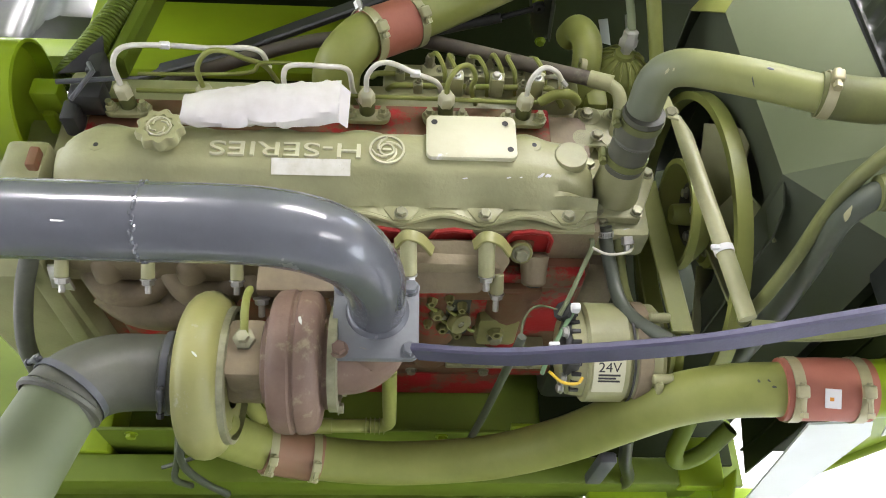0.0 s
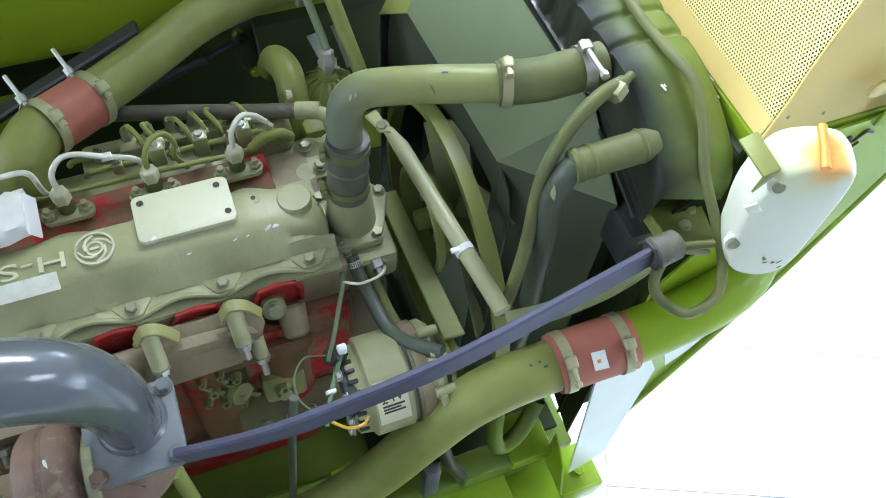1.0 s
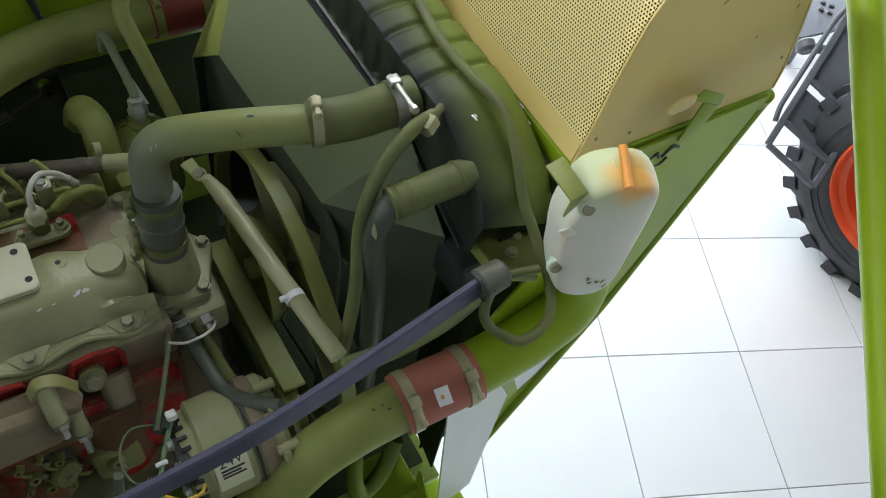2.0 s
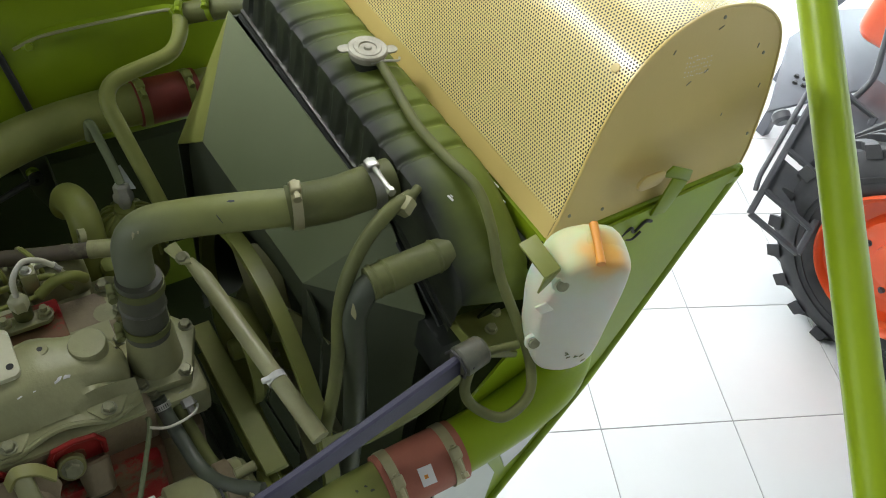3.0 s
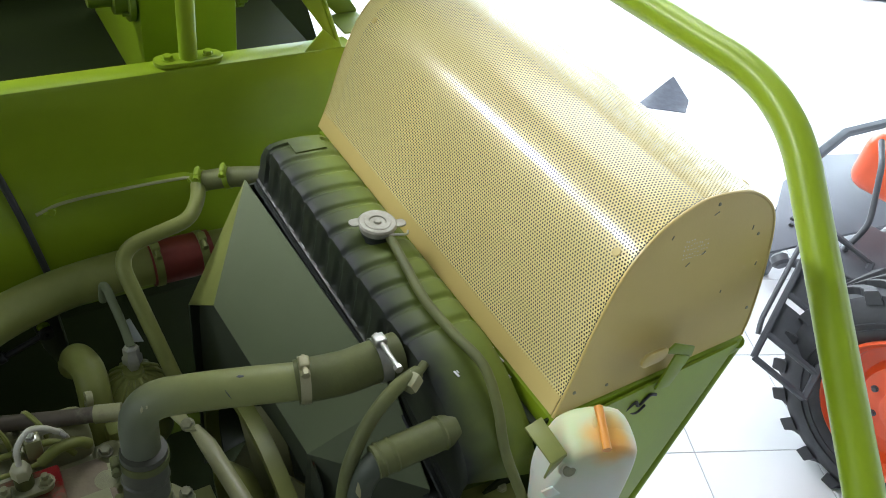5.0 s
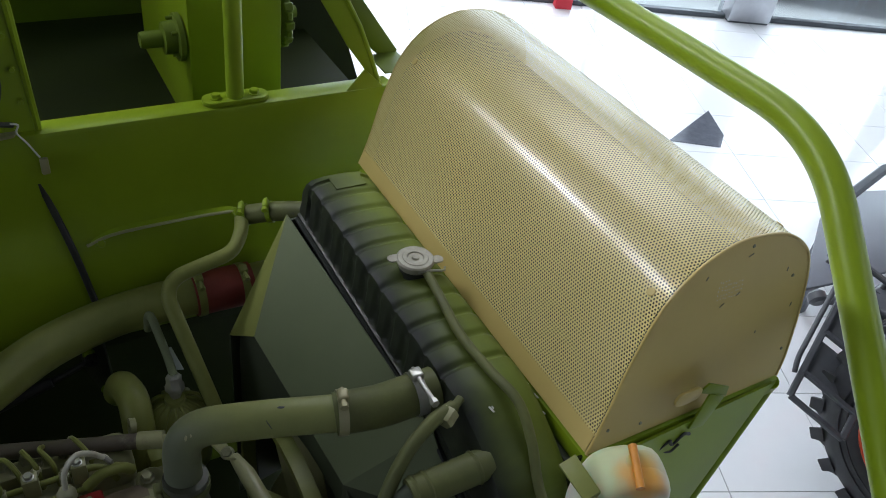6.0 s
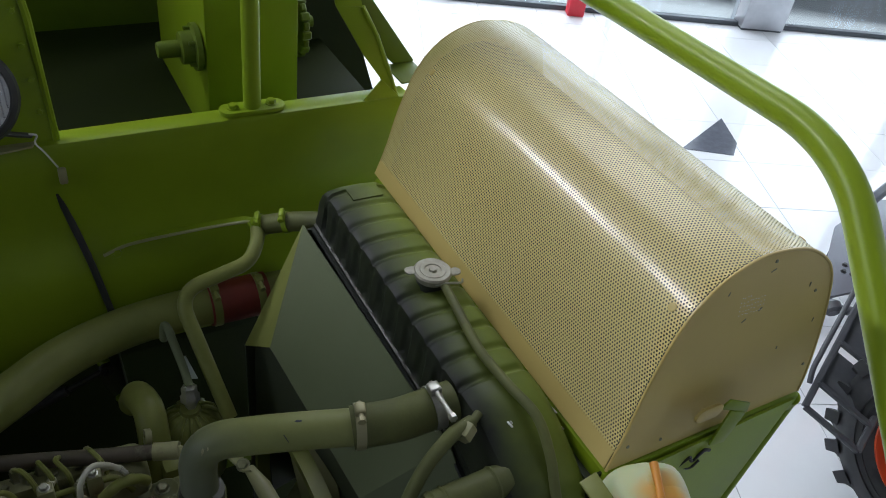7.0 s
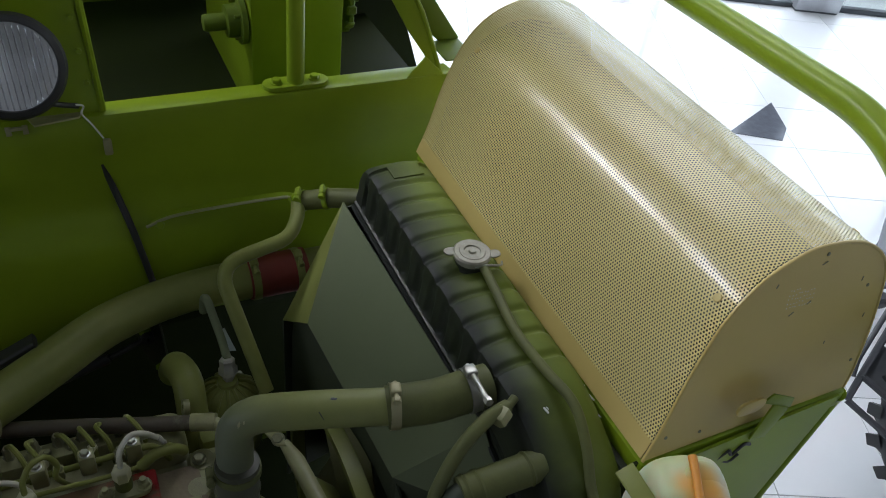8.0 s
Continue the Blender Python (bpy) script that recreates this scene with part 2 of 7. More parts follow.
def stain(m, at, full, end, colour):
    """A round stain that soaks into a surface about one point, with an uneven border."""
    t = m.node_tree
    b = t.nodes["Principled BSDF"]
    clean = b.inputs["Base Color"].links[0].from_socket
    co, gap = t.nodes.new("ShaderNodeTexCoord"), t.nodes.new("ShaderNodeVectorMath")
    gap.operation = "DISTANCE"
    gap.inputs[1].default_value = at
    rag = t.nodes.new("ShaderNodeTexNoise")
    rag.inputs["Scale"].default_value = 40.0
    ma = t.nodes.new("ShaderNodeMath")
    ma.operation = "MULTIPLY_ADD"
    ma.inputs[1].default_value = 0.02
    mr = t.nodes.new("ShaderNodeMapRange")
    mr.interpolation_type = "SMOOTHSTEP"
    mr.inputs["From Min"].default_value, mr.inputs["From Max"].default_value = full + 0.01, end + 0.01
    mx = t.nodes.new("ShaderNodeMix")
    mx.data_type = "RGBA"
    mx.inputs["A"].default_value = (*colour, 1)
    t.links.new(co.outputs["Object"], gap.inputs[0])
    t.links.new(co.outputs["Object"], rag.inputs["Vector"])
    t.links.new(rag.outputs["Fac"], ma.inputs[0])
    t.links.new(gap.outputs["Value"], ma.inputs[2])
    t.links.new(ma.outputs[0], mr.inputs["Value"])
    t.links.new(mr.outputs["Result"], mx.inputs["Factor"])
    t.links.new(clean, mx.inputs["B"])
    t.links.new(mx.outputs["Result"], b.inputs["Base Color"])


stain(BOTTLE, (0.008, 0.030, 0.220), 0.015, 0.085, (0.50, 0.56, 0.30))
stain(BOTTLE, (0.021, 0.004, 0.216), 0.010, 0.040, (0.72, 0.38, 0.07))


def overspray(m, at, axis, lo, hi, under, scale=26.0, ragged=0.035):
    """Top paint that thins out along an axis to the bare coat under it, with a ragged border."""
    t = m.node_tree
    b = t.nodes["Principled BSDF"]
    top = b.inputs["Base Color"].links[0].from_socket
    co, sep = t.nodes.new("ShaderNodeTexCoord"), t.nodes.new("ShaderNodeSeparateXYZ")
    rag = t.nodes.new("ShaderNodeTexNoise")
    rag.inputs["Scale"].default_value = scale
    ma = t.nodes.new("ShaderNodeMath")
    ma.operation = "MULTIPLY_ADD"
    ma.inputs[1].default_value = ragged
    mr = t.nodes.new("ShaderNodeMapRange")
    mr.inputs["From Min"].default_value, mr.inputs["From Max"].default_value = lo - at, hi - at
    mx = t.nodes.new("ShaderNodeMix")
    mx.data_type = "RGBA"
    mx.inputs["A"].default_value = (*under, 1)
    t.links.new(co.outputs["Object"], sep.inputs[0])
    t.links.new(co.outputs["Object"], rag.inputs["Vector"])
    t.links.new(rag.outputs["Fac"], ma.inputs[0])
    t.links.new(sep.outputs[axis], ma.inputs[2])
    t.links.new(ma.outputs[0], mr.inputs["Value"])
    t.links.new(mr.outputs["Result"], mx.inputs["Factor"])
    t.links.new(top, mx.inputs["B"])
    t.links.new(mx.outputs["Result"], b.inputs["Base Color"])


overspray(TANK_TOP, 0.6, "X", 0.572, 0.648, (0.022, 0.026, 0.023))
overspray(OLIVE_HOSE, 0.3, "X", 0.225, 0.315, (0.125, 0.142, 0.105), 14.0, 0.04)

# ---- helpers ----
ORIGIN = {}


def thing(name, at=(0, 0, 0), label="", category="", group="", kind=""):
    ob = new(name)
    ob.location = at
    ob.empty_display_size = 0.05
    ORIGIN[ob] = Vector(at)
    return tagged(ob, label, category, group, kind)


def part(name, bm, mat, parent=None, label="", angle=38):
    """One mesh object from a bmesh in world coordinates, under a thing or a part."""
    base = ORIGIN.get(parent, Vector())
    bmesh.ops.recalc_face_normals(bm, faces=bm.faces)
    if base.length:
        bmesh.ops.translate(bm, vec=-base, verts=bm.verts)
    me = bpy.data.meshes.new(name)
    bm.to_mesh(me)
    bm.free()
    me.materials.append(mat)
    me.shade_smooth()
    me.set_sharp_from_angle(angle=radians(angle))
    ob = new(name, me)
    if parent:
        ob.parent = parent
    ORIGIN[ob] = base
    return tagged(ob, label)


def solo(name, bm, mat, label, category, group="", kind="", angle=38):
    return tagged(part(name, bm, mat, None, label, angle), label, category, group, kind)


def add(bm, other):
    me = bpy.data.meshes.new("temp")
    other.to_mesh(me)
    bm.from_mesh(me)
    bpy.data.meshes.remove(me)
    other.free()
    return bm


def aim(d):
    """A turn that brings z to the direction d."""
    return Vector(d).to_track_quat("Z", "Y").to_matrix().to_4x4()


def box(lo, hi, bevel=0.004, seg=2, turn=None, bm=None):
    b = bmesh.new()
    lo, hi = Vector(lo), Vector(hi)
    c, s = (lo + hi) / 2, hi - lo
    bmesh.ops.create_cube(b, size=1.0)
    bmesh.ops.scale(b, vec=s, verts=b.verts)
    if bevel:
        bmesh.ops.bevel(b, geom=b.edges[:], offset=min(bevel, 0.45 * min(s)), segments=seg, affect="EDGES", profile=0.5)
    m = Matrix.Translation(c) @ (turn or Matrix())
    bmesh.ops.transform(b, matrix=m, verts=b.verts)
    return add(bm, b) if bm else b


def lathe(profile, at, axis, seg=32, bm=None, closed=False):
    """A body turned round axis through at; profile: (radius, height) pairs."""
    b = bmesh.new()
    m = Matrix.Translation(at) @ aim(axis)
    rings = []
    for r, h in profile:
        if r < 1e-6:
            rings.append([b.verts.new(m @ Vector((0, 0, h)))])
        else:
            rings.append([b.verts.new(m @ Vector((r * math.cos(2 * math.pi * k / seg), r * math.sin(2 * math.pi * k / seg), h))) for k in range(seg)])
    pairs = list(zip(rings, rings[1:])) + ([(rings[-1], rings[0])] if closed else [])
    for a, c in pairs:
        for k in range(seg):
            j = (k + 1) % seg
            if len(a) == 1 and len(c) == 1:
                continue
            if len(a) == 1:
                b.faces.new((a[0], c[k], c[j]))
            elif len(c) == 1:
                b.faces.new((a[k], a[j], c[0]))
            else:
                b.faces.new((a[k], a[j], c[j], c[k]))
    return add(bm, b) if bm else b


def cyl(p0, p1, r, r1=None, seg=20, soft=0.0015, bm=None):
    p0, p1 = Vector(p0), Vector(p1)
    h = (p1 - p0).length
    r1 = r if r1 is None else r1
    s = min(soft, 0.3 * min(r, r1), 0.3 * h)
    prof = [(0, 0), (r - s, 0), (r, s), (r1, h - s), (r1 - s, h), (0, h)]
    return lathe(prof, p0, p1 - p0, seg, bm)


def curve(points, n=8):
    """Catmull-Rom through the points."""
    p = [Vector(q) for q in points]
    p = [2 * p[0] - p[1]] + p + [2 * p[-1] - p[-2]]
    out = []
    for i in range(1, len(p) - 2):
        a, b, c, d = p[i - 1 : i + 3]
        for k in range(n):
            t = k / n
            out.append(0.5 * (2 * b + (c - a) * t + (2 * a - 5 * b + 4 * c - d) * t * t + (3 * b - a - 3 * c + d) * t**3))
    return out + [p[-2]]


def bent(points, radius, n=8):
    """A line of straight runs with rounded bends."""
    p = [Vector(q) for q in points]
    out = [p[0]]
    for a, b, c in zip(p, p[1:], p[2:]):
        u, v = (a - b), (c - b)
        r = min(radius, 0.48 * u.length, 0.48 * v.length)
        s, e = b + u.normalized() * r, b + v.normalized() * r
        for k in range(n + 1):
            t = k / n
            out.append((1 - t) ** 2 * s + 2 * t * (1 - t) * b + t * t * e)
    return out + [p[-1]]


def tube(path, r, seg=16, bm=None, flat=None, hollow=0.0, caps=True):
    """A swept pipe; r: a radius or one for each point; flat: (width, height) of a strap instead; hollow: depth of an open mouth."""
    b = bmesh.new()
    path = [Vector(q) for q in path]
    n = len(path)
    rs = [r] * n if isinstance(r, (int, float)) else [r[0] + (r[1] - r[0]) * i / (n - 1) for i in range(n)] if len(r) == 2 else list(r)
    tang = [(path[min(i + 1, n - 1)] - path[max(i - 1, 0)]).normalized() for i in range(n)]
    up = Vector((0, 0, 1)) if abs(tang[0].z) < 0.9 else Vector((0, 1, 0))
    side = tang[0].cross(up).normalized()
    rings = []
    for i in range(n):
        side = (side - tang[i] * side.dot(tang[i])).normalized()
        other = tang[i].cross(side)
        if flat:
            w, h = flat[0] / 2, flat[1] / 2
            c = min(w, h) * 0.5
            pts = [(w, h - c), (w - c, h), (-w + c, h), (-w, h - c), (-w, -h + c), (-w + c, -h), (w - c, -h), (w, -h + c)]
            rings.append([b.verts.new(path[i] + side * x + other * y) for x, y in pts])
        else:
            rings.append([b.verts.new(path[i] + rs[i] * (side * math.cos(2 * math.pi * k / seg) + other * math.sin(2 * math.pi * k / seg))) for k in range(seg)])
    m = len(rings[0])
    for a, c in zip(rings, rings[1:]):
        for k in range(m):
            b.faces.new((a[k], a[(k + 1) % m], c[(k + 1) % m], c[k]))
    if caps:
        b.faces.new(rings[0][::-1])
        b.faces.new(rings[-1])
    return add(bm, b) if bm else b


def slab(points, normal, thick, bevel=0.002, bm=None):
    """A flat plate from corner points in one plane, made thick along normal."""
    b = bmesh.new()
    n = Vector(normal).normalized() * thick
    f = b.faces.new([b.verts.new(Vector(p)) for p in points])
    g = bmesh.ops.extrude_face_region(b, geom=[f])
    bmesh.ops.translate(b, vec=n, verts=[v for v in g["geom"] if isinstance(v, bmesh.types.BMVert)])
    if bevel:
        bmesh.ops.bevel(b, geom=b.edges[:], offset=bevel, segments=2, affect="EDGES", profile=0.5)
    return add(bm, b) if bm else b


def arc(c, r, a0, a1, n=8):
    return [(c[0] + r * math.cos(radians(a0 + (a1 - a0) * k / n)), c[1] + r * math.sin(radians(a0 + (a1 - a0) * k / n))) for k in range(n + 1)]


def round_rect(x0, y0, x1, y1, r, n=5):
    return arc((x1 - r, y1 - r), r, 0, 90, n) + arc((x0 + r, y1 - r), r, 90, 180, n) + arc((x0 + r, y0 + r), r, 180, 270, n) + arc((x1 - r, y0 + r), r, 270, 360, n)


BOLTS = {}


def bolt(parent, at, normal=(0, 0, 1), size=0.009, mat=None, stud=0.0, label=""):
    """A hexagon head on a washer, as a part of its own on shared mesh data."""
    mat = mat or DULL_STEEL
    key = (size, mat.name, stud)
    if key not in BOLTS:
        b = lathe([(0, 0), (size * 1.25, 0), (size * 1.25, size * 0.16), (size * 0.9, size * 0.22)], (0, 0, 0), (0, 0, 1), 14)
        h = lathe([(size * 0.95, size * 0.2), (size, size * 0.3), (size, size * 0.85), (size * 0.85, size * 1.0), (0, size * 1.0)], (0, 0, 0), (0, 0, 1), 6)
        add(b, h)
        if stud:
            lathe([(size * 0.5, size), (size * 0.5, size + stud), (0, size + stud)], (0, 0, 0), (0, 0, 1), 10, b)
        me = bpy.data.meshes.new("bolt")
        b.to_mesh(me)
        b.free()
        me.materials.append(mat)
        BOLTS[key] = me
    ob = new("bolt", BOLTS[key])
    ob.parent = parent
    ORIGIN[ob] = ORIGIN.get(parent, Vector())
    ob.matrix_local = Matrix.Translation(Vector(at) - ORIGIN[ob]) @ aim(normal) @ Matrix.Rotation(random.random() * 3, 4, "Z")
    return ob


def hose_clamp(parent, at, axis, r, width=0.014, screw=(0, 0, 1), mat=None, long=0.03):
    """A worm-drive band with its housing and screw."""
    mat = mat or STEEL
    a, axis = Vector(at), Vector(axis).normalized()
    b = lathe([(r, -width / 2), (r + 0.0018, -width / 2), (r + 0.0018, width / 2), (r, width / 2)], a, axis, 28, closed=True)
    band = part("clamp_band", b, mat, parent)
    s = Vector(screw)
    s = (s - axis * s.dot(axis)).normalized()
    t = axis.cross(s)
    q = a + s * (r + 0.006)
    turn = Matrix((t, axis, s)).transposed().to_4x4()
    h = box((-0.009, -width * 0.55, -0.0055), (0.009, width * 0.55, 0.0055), 0.0032, 3)
    bmesh.ops.transform(h, matrix=Matrix.Translation(q) @ turn, verts=h.verts)
    cyl(q - t * 0.012, q + t * long, 0.0036, seg=10, bm=h)
    lathe([(0, 0), (0.0058, 0), (0.0058, 0.007), (0, 0.007)], q + t * long, t, 6, h)
    part("clamp_screw", h, mat, band)
    if r > 0.035:
        return band
    slots = bmesh.new()
    for k in range(8):
        g = 0.42 + 0.09 * k * 0.03 / r
        e = box((-0.0005, -width * 0.30, -0.0003), (0.0005, width * 0.30, 0.0003), 0)
        out = s * math.cos(g) - t * math.sin(g)
        m = Matrix((axis.cross(out), axis, out)).transposed().to_4x4()
        bmesh.ops.transform(e, matrix=Matrix.Translation(a + out * (r + 0.0019)) @ m, verts=e.verts)
        add(slots, e)
    part("band_slots", slots, DARK_AND_SHADE, band, "dark worm slots")
    return band


def text_bm(body, size, depth):
    c = bpy.data.curves.new("text", "FONT")
    c.body, c.size, c.extrude, c.align_x, c.align_y = body, size, depth, "CENTER", "CENTER"
    ob = new("text", c)
    me = bpy.data.meshes.new_from_object(ob.evaluated_get(bpy.context.evaluated_depsgraph_get()))
    b = bmesh.new()
    b.from_mesh(me)
    bpy.data.objects.remove(ob)
    bpy.data.curves.remove(c)
    bpy.data.meshes.remove(me)
    return b
# ---- the showroom: floor, walls, ceiling, glass fronts ----
TILE_TURN, TILE_AT, TILE_SIZE = radians(-23.68), Vector((2.668, 0.983, 0)), 0.6


def on_grid(i, j, z=0.0):
    c, s = math.cos(TILE_TURN), math.sin(TILE_TURN)
    return Vector((TILE_AT.x + TILE_SIZE * (c * i - s * j), TILE_AT.y + TILE_SIZE * (s * i + c * j), z))


ROOM = Matrix.Translation(TILE_AT) @ Matrix.Rotation(TILE_TURN, 4, "Z")


def in_room(lo, hi, bevel=0.004, bm=None):
    """A box along the room's own axes, metres from the grid's corner."""
    b = box(lo, hi, bevel)
    bmesh.ops.transform(b, matrix=ROOM, verts=b.verts)
    return add(bm, b) if bm else b


X0, X1, Y0, Y1, HIGH = -7.2, 7.8, -6.0, 5.78, 5.6
solo("ground", box((-300, -300, -0.30), (300, 300, -0.06), 0), PAVING, "pale paved ground outside", "ground", kind="structure")
floor = solo("floor", in_room((X0 - 0.3, Y0 - 0.3, -0.055), (X1 + 0.3, Y1 + 0.3, -0.004), 0), GROUT, "polished white tiles laid in grey grout", "floor", kind="structure")
# Ceiling and these two walls close the room unseen and limit bounce.
solo("ceiling", in_room((X0 - 0.3, Y0 - 0.3, HIGH), (X1 + 0.3, Y1 + 0.3, HIGH + 0.2), 0), CEILING, "unseen plain ceiling, dark grey against bounced light", "ceiling", kind="structure")
solo("wall_west", in_room((X0 - 0.2, Y0 - 0.2, 0), (X0, Y1 + 0.2, 1.9), 0), PLASTER, "unseen plain wall below added high windows, dark grey against bounced light", "wall", kind="structure")
solo("wall_south", in_room((X0, Y0 - 0.2, 0), (X1 + 0.2, Y0, HIGH), 0), PLASTER, "unseen plain wall, dark grey against bounced light", "wall", kind="structure")


def glass_front(name, along, lo, hi, at, posts, label):
    """A glazed wall: sill, posts, head rail and panes; along 0: the room's x, 1: its y."""
    front = thing(name, (0, 0, 0), label, "window", kind="structure")

    def bar(a0, a1, d0, d1, z0, z1):
        return in_room((a0, d0, z0), (a1, d1, z1), 0.004) if along == 0 else in_room((d0, a0, z0), (d1, a1, z1), 0.004)

    part("window_sill", bar(lo, hi, at - 0.06, at + 0.06, 0.0, 0.05), DARK_FRAME, front, "dark grey bottom rail")
    part("head_rail", bar(lo, hi, at - 0.06, at + 0.06, 3.6, 3.7), DARK_FRAME, front)
    part("upper_wall", bar(lo, hi, at - 0.08, at + 0.12, 4.9, HIGH), PLASTER, front)
    edges = [lo] + posts + [hi]
    for p in posts:
        part("post", bar(p - 0.03, p + 0.03, at - 0.06, at + 0.06, 0.05, 4.9), DARK_FRAME, front)
    for a0, a1 in zip(edges, edges[1:]):
        for z0, z1 in ((0.05, 3.6), (3.7, 4.9)):
            ob = part("pane", bar(a0 + 0.03, a1 - 0.03, at - 0.006, at + 0.006, z0, z1), PANE, front)
            ob.visible_shadow = False
    return front


glass_front("window_1", 0, X0, 2.16, Y1, [-5.6, -4.0, -2.4, -0.8, 0.8], "floor to ceiling glass front with dark rails")
glass_front("window_2", 0, 2.62, X1, Y1, [4.4, 6.1], "floor to ceiling glass front with dark rails")
glass_front("window_3", 1, Y0, Y1, X1, [-4.4, -2.8, -1.2, 0.4, 2.0, 3.6], "floor to ceiling glass front with dark rails")
# Unseen high windows, added to go with the west fill lamp.
high = thing("window_4", (0, 0, 0), "added unseen band of high windows with dark rails", "window", kind="structure")
part("head_rail", in_room((X0 - 0.12, Y0, 5.0), (X0, Y1, 5.1), 0.004), DARK_FRAME, high)
part("upper_wall", in_room((X0 - 0.2, Y0 - 0.2, 5.1), (X0, Y1 + 0.2, HIGH), 0), PLASTER, high)
for k in range(7):
    y0 = Y0 + k * (Y1 - Y0) / 7
    part("post", in_room((X0 - 0.12, y0 - 0.03, 1.9), (X0, y0 + 0.03, 5.0), 0.004), DARK_FRAME, high)
    ob = part("pane", in_room((X0 - 0.066, y0 + 0.03, 1.9), (X0 - 0.054, y0 + (Y1 - Y0) / 7 - 0.03, 5.0), 0.002), PANE, high)
    ob.visible_shadow = False
pillar = thing("pillar", tuple(on_grid(2.39 / TILE_SIZE, 5.85 / TILE_SIZE)), "square pillar clad in grey aluminium panels", "pillar", kind="structure")
part("skirting", in_room((2.17, 5.64, 0.0), (2.61, 6.07, 0.02), 0.003), DARK_FRAME, pillar)
for k in range(4):
    part("panel", in_room((2.16, 5.63, 0.02 + 1.4 * k), (2.62, 6.08, 1.412 + 1.4 * k if k < 3 else HIGH), 0.006), ALUMINIUM, pillar)
# ---- the harvester's body round the engine bay ----
body = thing("harvester_body", (0.2, 1.2, 0), "bright lime green painted harvester body panels round the engine bay", "harvester")


def profile_wall(yz, x0, x1, thick=0.004):
    """A folded sheet with the given (y, z) section, drawn along x."""
    b = bmesh.new()
    rows = [[b.verts.new((x, y, z)) for y, z in yz] for x in (x0, x1)]
    for k in range(len(yz) - 1):
        b.faces.new((rows[0][k], rows[0][k + 1], rows[1][k + 1], rows[1][k]))
    bmesh.ops.recalc_face_normals(b, faces=b.faces)
    bmesh.ops.solidify(b, geom=b.faces[:], thickness=thick)
    return b


section = [(1.178, 2.252), (1.140, 2.257), (1.133, 2.254), (1.130, 2.247), (1.131, 2.20), (1.134, 2.12), (1.135, 2.075), (1.122, 2.045), (1.108, 2.02), (1.098, 1.98), (1.094, 1.90), (1.096, 1.83), (1.104, 1.805), (1.125, 1.79), (1.17, 1.785)]
part("back_panel", profile_wall(section, -0.735, 0.80), LIME, body, "lime green folded back panel")
# Shade under the fold is put into the lip's and bulkhead's colour.
part("rear_lip", box((-0.735, 1.172, 1.715), (0.80, 1.178, 1.79), 0.002), SHADE_DARK, body)
part("rear_bulkhead", box((-0.735, 1.300, 1.22), (0.80, 1.306, 1.79), 0.002), SHADE_DARK, body, "bulkhead behind the engine, shade in its colour")
# Dark sheets added to fill the bay's black gaps with shade.
part("side_shade_sheet", slab([(0.575, 0.262, 1.35), (0.59, 0.372, 1.35), (0.59, 0.372, 2.03), (0.575, 0.275, 2.0)], (1, 0, 0), 0.004, 0), SHADE_DARK, body, "added inner side sheet, coloured as deep shade")
part("end_shade_sheet", slab([(0.575, 0.306, 1.35), (0.674, 0.306, 1.35), (0.690, 0.306, 2.172), (0.664, 0.306, 2.172), (0.655, 0.306, 2.10), (0.600, 0.306, 2.06), (0.575, 0.306, 2.0)], (0, 1, 0), 0.004, 0), SHADE_DARK, body, "added inner end sheet, coloured as deep shade")
part("gap_shade_sheet", box((0.667, 0.318, 1.80), (0.73, 0.326, 2.139), 0.001), SHADE_DARK, body)
# Two fillers added to close see-through gaps, coloured as shade.
part("core_gap_sheet", box((0.515, 0.957, 1.30), (0.665, 0.962, 2.12), 0.001), DARK_AND_SHADE, body)
part("seam_filler", box((0.662, 0.312, 2.02), (0.680, 1.0, 2.150), 0.001), DARK_AND_SHADE, body)
part("end_cheek", box((-0.741, 1.172, 1.22), (-0.735, 1.306, 1.79), 0.001), LIME_DULL_SHADED, body)
part("rear_beam", box((-1.5, 1.17, 1.40), (-0.741, 1.23, 1.505), 0.008), LIME_DULL_SHADED, body)
part("rear_cover", slab([(-1.60, 1.60, 0.95), (-1.44, 1.60, 1.10), (-1.36, 1.60, 1.135), (-1.28, 1.60, 1.14), (-1.235, 1.60, 1.12), (-1.19, 1.60, 1.165), (-1.15, 1.60, 1.205), (-1.10, 1.60, 1.228), (-1.00, 1.60, 1.225), (-0.90, 1.60, 1.19), (-0.85, 1.60, 0.95)], (0, 1, 0), 0.30, 0.02), TANK_BLACK, body, "dark glossy rounded cover behind the beam")
part("left_sheet", slab([(-1.5, 1.17, 1.78), (-0.74, 1.17, 1.78), (-0.74, 1.17, 2.25), (-0.92, 1.17, 2.25), (-1.06, 1.17, 2.02), (-1.5, 1.17, 1.98)], (0, 1, 0), 0.004, 0), LIME, body)
part("lower_ledge", box((-0.76, 0.97, 1.655), (-0.22, 1.17, 1.68), 0.006), LIME, body)
# Bay floor: its darker green holds the shade below the engine.
part("bay_floor", box((-1.4, 0.27, 1.20), (0.62, 1.302, 1.23), 0.003), LIME_DULL_SHADED, body)
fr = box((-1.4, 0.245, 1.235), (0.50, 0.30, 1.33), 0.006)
# The plate runs on out of view to block light bounced off the floor.
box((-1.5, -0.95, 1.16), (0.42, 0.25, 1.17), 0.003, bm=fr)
part("lower_hull", box((-1.30, -0.80, 0.0), (0.30, 1.20, 1.158), 0.02), LIME_DULL_SHADED, body, "plain lower hull standing on the floor")
